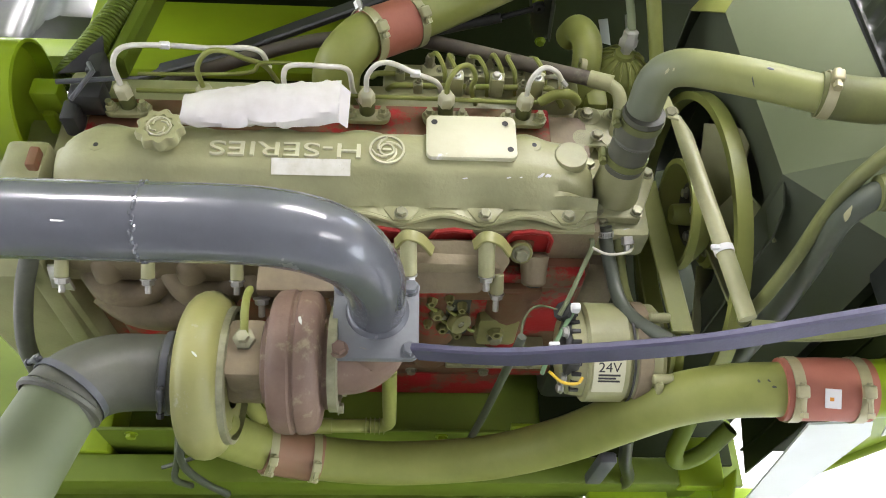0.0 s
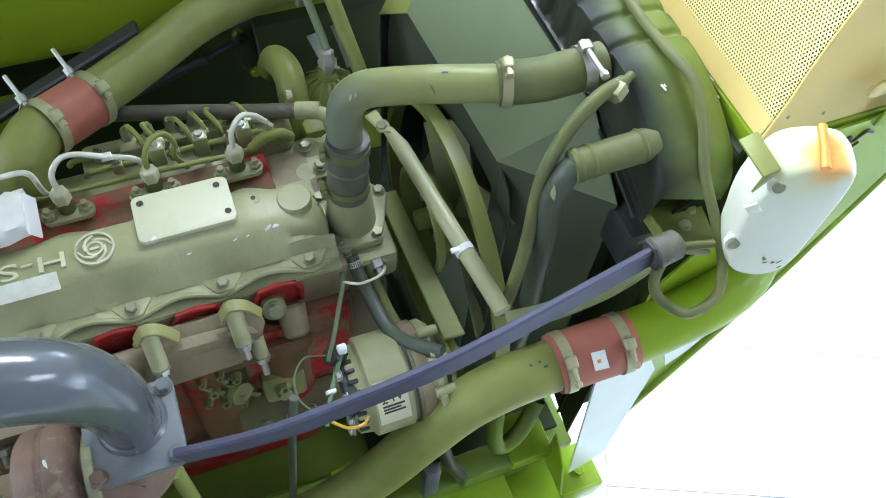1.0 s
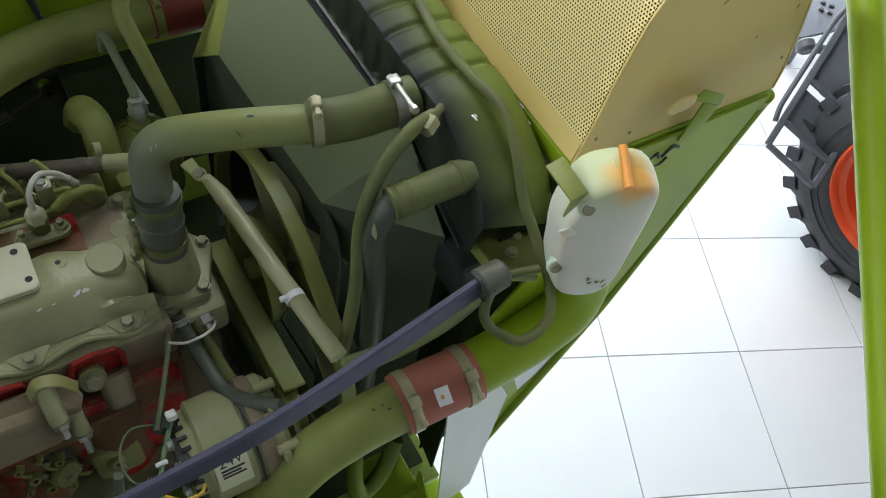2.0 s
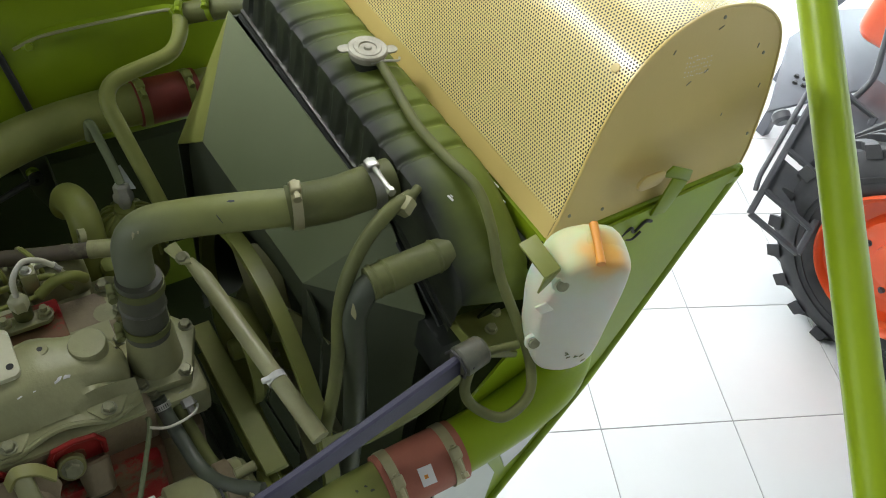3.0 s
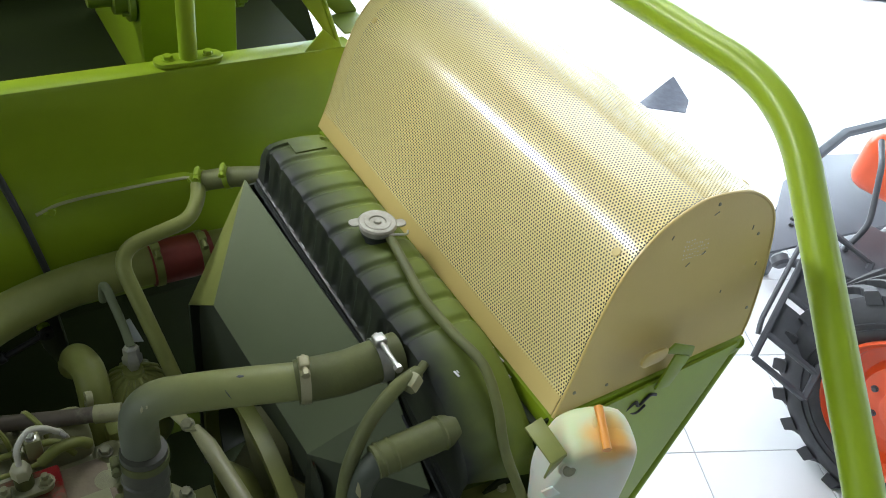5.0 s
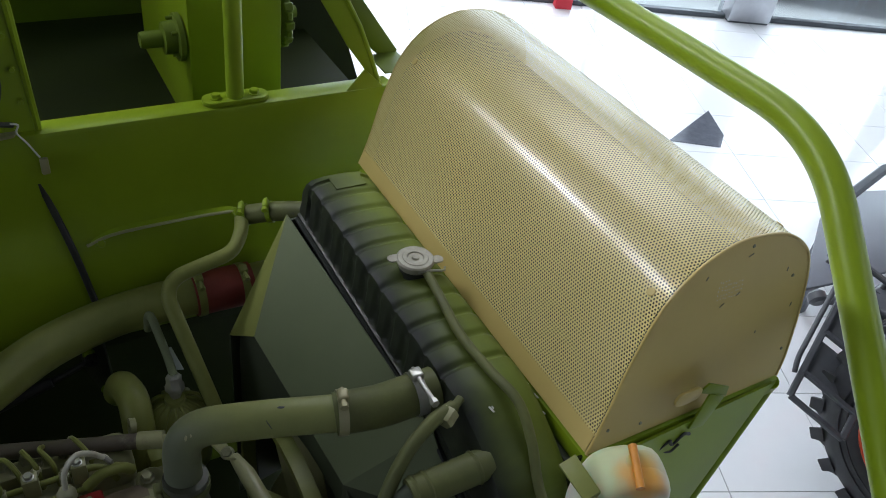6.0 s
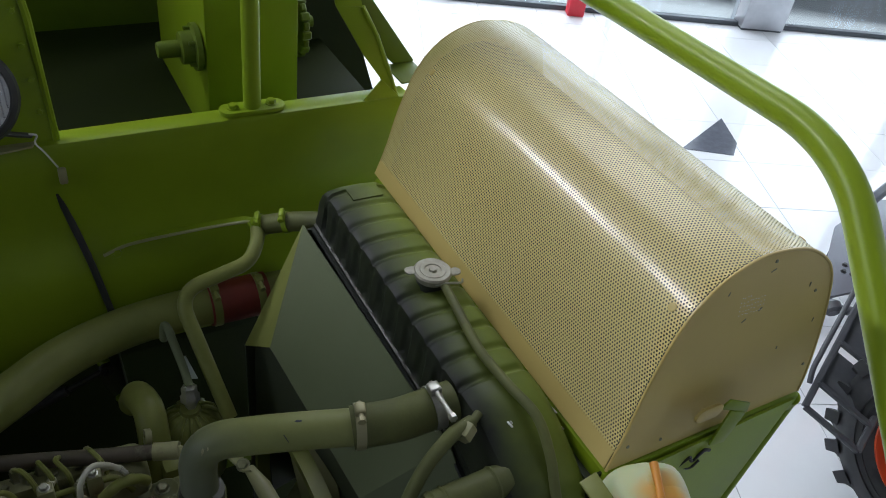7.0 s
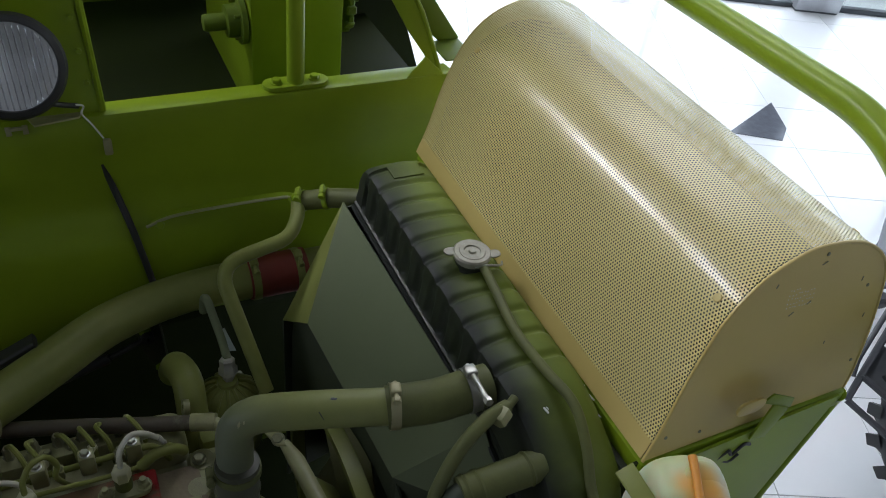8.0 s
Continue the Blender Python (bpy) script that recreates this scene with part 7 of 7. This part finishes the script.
perforated(0.3095, 0.310 + FAR, 0.026, TOTAL, 0.0046, 0.00138)
lower_edge = [sheet_at(0.027 * k / 6) for k in range(7)]
sk = bmesh.new()
rows = [[sk.verts.new((q.x + d, lean(q.y, y), q.y)) for y in (0.312, 0.310 + FAR)] for d in (0.0, 0.002) for q in (lower_edge if d == 0 else lower_edge[::-1])]
for u, v in zip(rows, rows[1:] + rows[:1]):
    sk.faces.new((u[0], u[1], v[1], v[0]))
part("base_skirt", sk, CREAM_PLATE, screen, "plain cream base skirt")
outline = [(sheet_at(TOTAL * k / 70).x, sheet_at(TOTAL * k / 70).y) for k in range(71)]
for y in (0.307, 0.3105 + FAR):
    part("end_plate", slab([(x, lean(z, y), z) for x, z in outline], (0, 1, -LEAN_Y), 0.003, 0), CREAM_PLATE, screen, "solid cream end plate")
near_end = part("rolled_edge", tube([(x, lean(z, 0.3075), z) for x, z in outline], 0.0024, 8), CREAM_PLATE, screen)
OUT = Vector((0, -1, LEAN_Y)).normalized()


def on_plate(x, z, off=0.0004):
    return Vector((x, lean(z, 0.307), z)) + OUT * off


for x, z in ((0.706, 2.204), (0.762, 2.194), (1.020, 2.228), (1.000, 2.352), (0.905, 2.418)):
    part("rivet_spot", lathe([(0, 0.0), (0.0028, 0.0), (0.002, 0.0012), (0, 0.0014)], on_plate(x, z), OUT, 8), DULL_STEEL, near_end)
for s, y in ((0.215, 0.335), (0.215, 0.97), (0.46, 0.34)):
    q, q2 = sheet_at(s), sheet_at(s + 0.01)
    part("rivet", lathe([(0, 0), (0.006, 0), (0.0055, 0.0015), (0, 0.002)], (q.x, lean(q.y, y), q.y), (q.y - q2.y, 0, q2.x - q.x), 16), CREAM_PLATE, screen)
# Added tray; the shade inside the housing is put into its colour.
part("inner_cradle", box((0.679, 0.313, 2.174), (1.026, 1.008, 2.1785), 0), DARK_AND_SHADE, screen, "added inner tray, coloured as the housing's shade")
# an added dark liner gives the holes their shade, clear of the outer side
inner = [((x - 0.70) * 0.80 + 0.705, (z - 2.18) * 0.90 + 2.181) for x, z in outline]
ic = bmesh.new()
rows = [[ic.verts.new((x, lean(z, y), z)) for y in (0.330, 0.285 + FAR)] for x, z in inner]
for u, v in zip(rows, rows[1:]):
    ic.faces.new((u[0], u[1], v[1], v[0]))
ic.faces.new([r[0] for r in rows])
ic.faces.new([r[1] for r in rows][::-1])
part("hole_shade_liner", ic, DARK_AND_SHADE, screen, "added liner that keeps the perforations dark")
random.seed(5)
# Light through a few open perforations, drawn as white dots on the plate.
scr = bmesh.new()
for k in range(40):
    lathe([(0, 0), (0.0009, 0), (0, 0.0006)], on_plate(0.858 + 0.0052 * (k % 9) + random.uniform(-0.001, 0.001), 2.352 + 0.0062 * (k // 9) + random.uniform(-0.001, 0.001)), OUT, 6, scr)
tagged(part("light_dots", scr, PAPER, near_end, "white dots drawn for light through few open perforations"), kind="stuff")
for (x0, z0), (x1, z1) in (((0.866, 2.340), (0.873, 2.344)), ((0.893, 2.350), (0.899, 2.354)), ((0.83, 2.388), (0.833, 2.393)), ((1.012, 2.30), (1.014, 2.306)), ((0.985, 2.362), (0.986, 2.368)), ((0.90, 2.404), (0.908, 2.407)), ((0.95, 2.275), (0.951, 2.279))):
    part("paint_scratch", tube([on_plate(x0, z0), on_plate(x1, z1)], 0.0008, 6), DULL_STEEL, near_end)

latch = thing("screen_latch", (0.84, 0.29, 2.19), "green latch tab with a cream turn button", "latch")
part("tab", slab([(0.838, 0.297, 2.232), (0.893, 0.292, 2.208), (0.886, 0.290, 2.232), (0.846, 0.293, 2.252)], (0, -1, 0.45), 0.004, 0.001), LIME, latch)
part("tongue", slab([(0.846, 0.292, 2.160), (0.872, 0.290, 2.158), (0.888, 0.290, 2.212), (0.858, 0.293, 2.226)], (0, -1, 0), 0.003, 0.0008), LIME, latch)
part("turn_button", slab([(x, 0.2975, z) for x, z in round_rect(0.796, 2.220, 0.842, 2.246, 0.0125)], (0, -1, 0.25), 0.005, 0.0012), CREAM_PLATE, latch, "cream turn button")
# ---- coolant bottle ----
bottle = thing("coolant_bottle", (0.63, 0.2, 2.06), "milky white coolant bottle with an orange cap", "bottle")
BO, BU, BN = Vector((0.615, 0.202, 0)), Vector((0.937, -0.350, 0)), Vector((0.350, 0.937, 0))


def in_bottle(u, d, z):
    """A point by its width and depth in the flask and its height."""
    return BO + BU * u + BN * d + Vector((0, 0, z))


SIDE = curve([(u, z, 0) for u, z in ((0.026, 2.276), (0.000, 2.270), (-0.017, 2.252), (-0.027, 2.205), (-0.026, 2.172), (-0.020, 2.135), (-0.012, 2.090), (0.004, 2.062), (0.036, 2.050), (0.062, 2.058), (0.074, 2.086), (0.075, 2.150), (0.073, 2.240), (0.062, 2.270), (0.026, 2.276))], 4)[:-1]
b = bmesh.new()
rows = []
for d, k in ((0.000, 0.62), (0.002, 0.76), (0.007, 0.89), (0.016, 0.97), (0.026, 1.0), (0.038, 1.0), (0.049, 0.96), (0.057, 0.86), (0.062, 0.70)):
    rows.append([b.verts.new(in_bottle(0.022 + (p.x - 0.022) * (1 - 0.42 * (1 - k)), d, 2.168 + (p.y - 2.168) * (1 - 0.22 * (1 - k)))) for p in SIDE])
for u, v in zip(rows, rows[1:]):
    for k in range(len(u)):
        b.faces.new((u[k], u[(k + 1) % len(u)], v[(k + 1) % len(u)], v[k]))
b.faces.new(rows[0][::-1])
b.faces.new(rows[-1])
flask = part("flask", b, BOTTLE, bottle, "milky white plastic flask", 60)
CP, CN = in_bottle(0.040, 0.028, 2.264), Vector((-0.05, -0.30, 0.95)).normalized()
cb = lathe([(0.024, -0.012), (0.025, 0.002), (0.0245, 0.006), (0.022, 0.009), (0.016, 0.0105), (0, 0.011)], CP, CN, 32)
capo = part("cap", cb, BOTTLE, bottle, "orange stained plastic cap")
g0, g1 = CP + Vector((-0.003, 0.024, 0.020)), CP + Vector((-0.026, -0.022, 0.012))
part("cap_grip", tube([g0, g0.lerp(g1, 0.5) + Vector((0, 0, 0.001)), g1], [0.0052, 0.0046, 0.0052], 12), ORANGE, capo, "orange grip bar")
for u, z in ((-0.010, 2.238), (-0.017, 2.126)):
    q, d = in_bottle(u, 0.004, z), Vector((-0.35, -0.85, 0.40))
    lug = part("lug", lathe([(0.005, -0.004), (0.010, -0.004), (0.0112, 0), (0.010, 0.004), (0.005, 0.004)], q, d, 22, closed=True), BOTTLE, bottle)
    part("lug_bolt", lathe([(0, -0.004), (0.0075, -0.004), (0.0075, 0.005), (0.006, 0.0065), (0, 0.0065)], q, d, 12), DULL_STEEL, lug)
    part("lug_web", tube([q - d * 0.004, in_bottle(u + 0.020, 0.022, z - 0.004)], [0.009, 0.014], 14), BOTTLE, lug)
part("side_notch", slab([in_bottle(u, 0.002, z) for u, z in ((-0.034, 2.202), (-0.022, 2.210), (-0.010, 2.196), (-0.024, 2.189))], -BN, 0.003, 0.001), BOTTLE, flask)
tab = slab([(0.577, 0.260, 2.264), (0.603, 0.264, 2.264), (0.601, 0.213, 2.262), (0.577, 0.210, 2.262)], (0, 0, 1), 0.003, 0.0008)
slab([(0.577, 0.212, 2.263), (0.601, 0.215, 2.263), (0.594, 0.218, 2.240), (0.577, 0.214, 2.234)], (0.1, -1, 0), 0.003, 0.0008, tab)
part("hanger_strap", tab, OLIVE_PIPE, bottle, "green steel hanger strap")
random.seed(11)
for k in range(7):
    q = in_bottle(random.uniform(0.03, 0.066), -0.0006, random.uniform(2.078, 2.10))
    part("scuff", box(q - Vector((0.004, 0.0005, 0.001)), q + Vector((0.004, 0.0005, 0.001)), 0.0004, 1, Matrix.Rotation(random.uniform(-0.8, 0.8), 4, "Y")), OLIVE_RUBBER, flask, "dark scuff mark")

# ---- chipped and rubbed paint ----
random.seed(23)


def chip(name, parent, at, normal, wide, long, mat, label, lean=0.0):
    """An irregular flake or rub mark lying on a surface."""
    m = Matrix.Translation(Vector(at) + Vector(normal).normalized() * 0.0004) @ aim(normal) @ Matrix.Rotation(lean, 4, "Z")
    b = bmesh.new()
    ring = []
    for k in range(11):
        a, f = 2 * math.pi * k / 11, random.uniform(0.55, 1.1)
        ring.append(b.verts.new(m @ Vector((wide * f * math.cos(a), long * f * math.sin(a), 0))))
    mid = b.verts.new(m @ Vector((0, 0, 0.0007)))
    for k in range(11):
        b.faces.new((ring[k], ring[(k + 1) % 11], mid))
    part(name, b, mat, parent, label)


for at, n, w, ln, lean in (((0.1016, 0.5269, 1.9428), (0.17, -0.7, 0.7), 0.007, 0.003, 0.3), ((0.113, 0.5285, 1.9420), (0.17, -0.7, 0.7), 0.006, 0.0035, 0.0), ((0.054, 0.5226, 1.9426), (0, -0.71, 0.71), 0.004, 0.0015, 0.2), ((0.072, 0.5232, 1.9432), (0, -0.71, 0.71), 0.003, 0.0012, 0.0), ((-0.01, 0.521, 1.941), (0, -0.71, 0.71), 0.006, 0.0012, 0.1)):
    chip("paint_chip", cover, at, n, w, ln, PAPER, "white chipped paint", lean)
for at, n, w, ln, lean in (((0.3889, 0.2322, 1.8822), (-0.17, -0.03, 0.99), 0.003, 0.002, 0.0), ((0.4083, 0.2237, 1.8837), (-0.12, -0.24, 0.96), 0.0035, 0.002, 0.5), ((0.402, 0.232, 1.885), (-0.14, -0.05, 0.98), 0.003, 0.002, 0.0)):
    chip("dark_smudge", charge, at, n, w, ln, DARK_AND_SHADE, "dark rubbed spot", lean)
for at, n, w, ln, lean in (((0.4311, 0.3493, 2.1182), (-0.76, -0.61, 0.22), 0.004, 0.013, 0.2), ((0.433, 0.348, 2.105), (-0.76, -0.61, 0.22), 0.002, 0.006, 0.2)):
    chip("rub_mark", lower, at, n, w, ln, CLAMP, "pale rubbed patch", lean)
for at, n, w, ln, lean in (((0.2365, 0.5493, 2.1427), (-0.60, -0.67, 0.44), 0.002, 0.006, 0.0), ((0.242, 0.545, 2.150), (-0.55, -0.67, 0.50), 0.0015, 0.003, 0.0)):
    chip("rub_mark", hose, at, n, w, ln, CLAMP, "pale rubbed spot", lean)
chip("dark_smudge", hose, (0.3499, 0.5203, 2.1811), (-0.13, -0.20, 0.97), 0.006, 0.0022, GREY_PIPE, "grey rubbed spot", 0.2)
chip("dark_smudge", hose, (0.3304, 0.5095, 2.1692), (-0.35, -0.78, 0.52), 0.0009, 0.008, WORN_STEEL, "dark scratch", 0.6)
chip("rub_mark", turbo, (-0.236, 0.303, 1.9058), (0, 0.20, 0.98), 0.003, 0.008, PALE_AND_REFLECTED, "pale worn spot", 0.3)
chip("rub_mark", turbo, (-0.3776, 0.2657, 1.8740), (0.15, -0.17, 0.97), 0.0022, 0.007, PALE_AND_REFLECTED, "pale worn spot", 0.0)
# ---- handrail ----
rail = thing("handrail", (1.2, 0.5, 2.3), "lime green tubular handrail", "handrail")
line = bent([(1.120, 3.2, 2.428), (1.223, 0.512, 2.428), (1.123, 0.298, 2.295), (0.832, -0.32, 1.905), (0.62, -0.75, 1.62), (0.60, -0.80, 0.05)], 0.16, 16)
part("top_tube", tube(line[:2], 0.0260, 30), LIME, rail)
part("bend", tube(line[1:36], 0.0260, 30), LIME, rail)
part("sloping_tube", tube(line[35:37], 0.0260, 30), LIME, rail)
part("lower_tube", tube(line[36:], 0.0260, 30), LIME, rail)
part("foot", lathe([(0, 0), (0.06, 0), (0.06, 0.008), (0.03, 0.012)], (0.60, -0.80, 0.0), (0, 0, 1), 24), LIME, rail)
# ---- the orange tractor beyond ----
WHEEL_AT, WHEEL_R, WHEEL_AXIS = Vector((3.263, 0.516, 0.575)), 0.575, Vector((-0.982, -0.188, 0))
tractor = thing("tractor", (3.6, 0.9, 0), "orange tractor with black lugged tyres and a grey step frame", "tractor")


def tractor_wheel(at, r):
    w = 0.13
    tyre = part("tyre", lathe([(r * 0.60, -w + 0.02), (r * 0.68, -w - 0.005), (r * 0.80, -w - 0.012), (r * 0.90, -w + 0.01), (r - 0.035, -w + 0.03), (r - 0.03, 0),
                               (r - 0.035, w - 0.03), (r * 0.90, w - 0.01), (r * 0.80, w + 0.012), (r * 0.68, w + 0.005), (r * 0.60, w - 0.02)], at, WHEEL_AXIS, 72, closed=True), TYRE, tractor)
    for k, (rr, hh) in enumerate(((r * 0.71, 0.0), (r * 0.76, 0.006))):
        part("sidewall_rib", lathe([(rr - 0.004, w), (rr - 0.002, w + 0.012 + hh), (rr + 0.002, w + 0.012 + hh), (rr + 0.004, w)], at, WHEEL_AXIS, 72, closed=True), TYRE, tyre)
    m = Matrix.Translation(at) @ aim(WHEEL_AXIS)
    base = ORIGIN[tractor]
    shapes = []
    for side in (1, -1):
        b = bmesh.new()
        # a curved bar from the shoulder to the middle of the tread
        rings = []
        for k in range(6):
            f = k / 5
            h = side * (w + 0.004 - (w + 0.01) * f)
            a = 0.34 * f * f + 0.05 * f
            half = 0.030 - 0.004 * f
            low = r - 0.06 if k == 0 else r - 0.04
            ring = []
            for rr, hw in ((low, half + 0.008), (r - 0.004, half), (r, half - 0.004), (r, 0.004 - half), (r - 0.004, -half), (low, -half - 0.008)):
                ang = a + hw / r
                ring.append(b.verts.new((rr * math.cos(ang), rr * math.sin(ang), h)))
            rings.append(ring)
        for u, v in zip(rings, rings[1:]):
            for k in range(6):
                b.faces.new((u[k], u[(k + 1) % 6], v[(k + 1) % 6], v[k]))
        b.faces.new(rings[0])
        b.faces.new(rings[-1][::-1])
        bmesh.ops.recalc_face_normals(b, faces=b.faces)
        me = bpy.data.meshes.new("lug")
        b.to_mesh(me)
        b.free()
        me.materials.append(TYRE)
        shapes.append(me)
    count = 22
    for k in range(count):
        for s, me in enumerate(shapes):
            ob = new("lug", me)
            ob.parent = tyre
            ob.matrix_local = Matrix.Translation(-base) @ m @ Matrix.Rotation(2 * math.pi * (k + 0.5 * s) / count, 4, "Z")
    rim = part("rim", lathe([(r * 0.60, w - 0.03), (r * 0.615, w + 0.004), (r * 0.60, w + 0.012), (r * 0.585, w + 0.004), (r * 0.57, w - 0.03), (r * 0.53, w - 0.045), (r * 0.51, w - 0.09),
                             (r * 0.40, w - 0.10), (r * 0.36, w - 0.06), (r * 0.20, w - 0.05), (r * 0.20, w - 0.02), (r * 0.16, w - 0.012), (0, w - 0.010)], at, WHEEL_AXIS, 64), VIVID, tractor, "orange-red dished wheel rim")
    for k in range(8):
        a = 2 * math.pi * k / 8
        q = m @ Vector((r * 0.28 * math.cos(a), r * 0.28 * math.sin(a), w - 0.055))
        bolt(rim, q, WHEEL_AXIS, 0.013, GREY_IRON)


tractor_wheel(WHEEL_AT, WHEEL_R)
# step frame: two rails, cross bars, sheet treads
A, B = Vector((2.853, 1.049, 0.515)), Vector((2.949, 0.807, 0.45))
up = Vector((0.455, 0.226, 0.385)) / 0.385
C, D = A + up * 0.42, B + up * 0.42
for name, p, q in (("rail", A, C), ("rail", B, D), ("cross_bar", A, B), ("cross_bar", A + up * 0.075, B + up * 0.075), ("cross_bar", A + up * 0.20, B + up * 0.20), ("cross_bar", C, D)):
    part(name, tube([p, q], 0, flat=(0.030, 0.022)), GREY_IRON, tractor, "grey steel step frame bar")
part("rail_guard", tube(bent([A + up * 0.06 + Vector((-0.02, 0.02, 0.01)), A + up * 0.10 + Vector((-0.035, 0.03, 0.015)), A + up * 0.36 + Vector((-0.03, 0.03, 0.015)), C + Vector((0, 0.02, 0))], 0.03, 5), 0.012, 12), GREY_IRON, tractor)
across = (B - A)
for f0, f1 in ((0.085, 0.19), (0.215, 0.40)):
    part("tread_sheet", slab([A + up * f0 + across * 0.06 - Vector((0, 0, 0.03)), A + up * f1 + across * 0.06 - Vector((0, 0, 0.03)), B + up * f1 - across * 0.06 - Vector((0, 0, 0.03)), B + up * f0 - across * 0.06 - Vector((0, 0, 0.03))], (0.5, 0.2, -0.8), 0.004, 0.001), GREY_IRON, tractor)
part("battery_box", box((3.34, 0.86, 0.52), (3.80, 1.24, 0.82), 0.02, 3, Matrix.Rotation(0.19, 4, "Z")), DARK_FRAME, tractor, "dark battery box behind the step")
part("box_lid", box((3.30, 0.84, 0.822), (3.78, 1.22, 0.85), 0.012, 3, Matrix.Rotation(0.19, 4, "Z")), GREY_IRON, tractor)
part("knob_bracket", lathe([(0, -0.03), (0.03, -0.03), (0.045, -0.015), (0.045, 0.02), (0.03, 0.035), (0, 0.035)], (3.47, 1.44, 0.55), (0.3, 0.8, 0.3), 20), GREY_IRON, tractor)
part("bracket_arm", tube([(3.47, 1.44, 0.55), (3.56, 1.36, 0.56), (3.72, 1.28, 0.60)], 0.024, 12), GREY_IRON, tractor)
part("chassis", box((3.62, -2.0, 0.45), (4.05, 1.30, 0.72), 0.03, 3), GREY_IRON, tractor, "dark grey chassis")
part("axle", cyl(WHEEL_AT + Vector((0.05, 0.01, 0)), (4.3, 0.72, 0.575), 0.075, seg=24), GREY_IRON, tractor)
far_tyre = part("far_tyre", lathe([(0.35, -0.11), (0.50, -0.13), (0.55, -0.10), (0.575, 0), (0.55, 0.10), (0.50, 0.13), (0.35, 0.11)], (4.45, 0.75, 0.575), WHEEL_AXIS, 48, closed=True), TYRE, tractor)
b = box((3.95, 0.95, 0.84), (4.50, 1.62, 1.16), 0.09, 5, Matrix.Rotation(0.19, 4, "Z"))
part("hood", b, VIVID, tractor, "orange-red rounded hood")
part("hood_bar", tube([(4.35, 1.98, 0.60), (4.75, 2.06, 0.66), (5.3, 2.0, 0.70)], 0, flat=(0.06, 0.05)), DARK_FRAME, tractor)
part("grab_rod", tube(bent([(3.42, 1.18, 0.84), (3.50, 1.17, 0.98), (3.60, 1.30, 1.20), (3.75, 1.42, 1.22)], 0.05, 5), 0.014, 12), GREY_IRON, tractor)
part("cab_floor", box((3.45, -1.6, 0.86), (4.3, 0.9, 0.94), 0.02, 3), DARK_FRAME, tractor, "dark cab floor plate")

# ---- dark plate of an implement lying before the tractor ----
plate = thing("implement", (4.2, 2.0, 0.3), "dark grey steel plate implement on the floor", "implement")
deck = part("deck_plate", slab([(3.797, 1.683, 0.3), (4.49, 2.146, 0.3), (5.02, 2.27, 0.3), (5.6, 2.1, 0.3), (4.9, 1.55, 0.3)], (0, 0, -1), 0.02, 0.004), SLATE, plate)
for p in ((4.02, 1.76), (4.52, 2.08), (5.35, 2.08), (4.8, 1.62)):
    part("leg", box((p[0] - 0.03, p[1] - 0.03, 0.0), (p[0] + 0.03, p[1] + 0.03, 0.28), 0.005), SLATE, plate)
for k, (x, y) in enumerate(((4.18, 1.76), (4.24, 1.80), (4.15, 1.80), (4.21, 1.84))):
    bolt(deck, (x, y, 0.3), (0, 0, 1), 0.014, BLACK)

box_ob = thing("red_box", (5.29, 6.0, 0), "small red box on the floor by the glass", "box")
turn = Matrix.Rotation(TILE_TURN, 4, "Z")
part("body", box((5.205, 5.935, 0.0), (5.375, 6.055, 0.20), 0.012, 3, turn), RED, box_ob)
part("lid", box((5.20, 5.93, 0.202), (5.38, 6.06, 0.24), 0.01, 3, turn), RED, box_ob)

# ---- stone inlays in the floor ----
INLAY = [((4.585, 3.566), (5.274, 3.846), (5.102, 3.489), (4.934, 3.355))]
solo("inlay", slab([(x, y, 0.001) for x, y in INLAY[0]], (0, 0, 1), 0.003, 0), STONE, "dark grey pointed stone inlay in the floor", "inlay", kind="structure")
PALE = [((4.16, 3.62), (4.60, 3.98), (4.50, 3.62), (4.40, 3.55)), ((4.05, 2.75), (4.42, 2.90), (4.30, 2.62), (4.16, 2.52))]
for pts in PALE:
    solo("inlay", slab([(x, y, 0.001) for x, y in pts], (0, 0, 1), 0.003, 0), PALE_STONE, "pale blue pointed stone inlay in the floor", "inlay", kind="structure")

# ---- floor tiles ----
tile_mesh = bpy.data.meshes.new("tile")
b = box((0.0022, 0.0022, -0.02), (TILE_SIZE - 0.0022, TILE_SIZE - 0.0022, 0.0), 0.001, 1)
b.to_mesh(tile_mesh)
b.free()
tile_mesh.materials.append(TILE)
rest = bmesh.new()
for i in range(-12, 13):
    for j in range(-10, 10):
        if -3 <= i <= 11 and -4 <= j <= 9:
            ob = new("tile", tile_mesh)
            ob.parent = floor
            ob.matrix_world = Matrix.Translation(on_grid(i, j)) @ Matrix.Rotation(TILE_TURN, 4, "Z")
        elif X0 <= i * 0.6 <= X1 - 0.5 and Y0 <= j * 0.6 <= Y1 - 0.5:
            q = [on_grid(i + du, j + dv) for du, dv in ((0.004, 0.004), (0.996, 0.004), (0.996, 0.996), (0.004, 0.996))]
            rest.faces.new([rest.verts.new(c) for c in q])
tagged(part("further_tiles", rest, TILE, floor), kind="stuff")
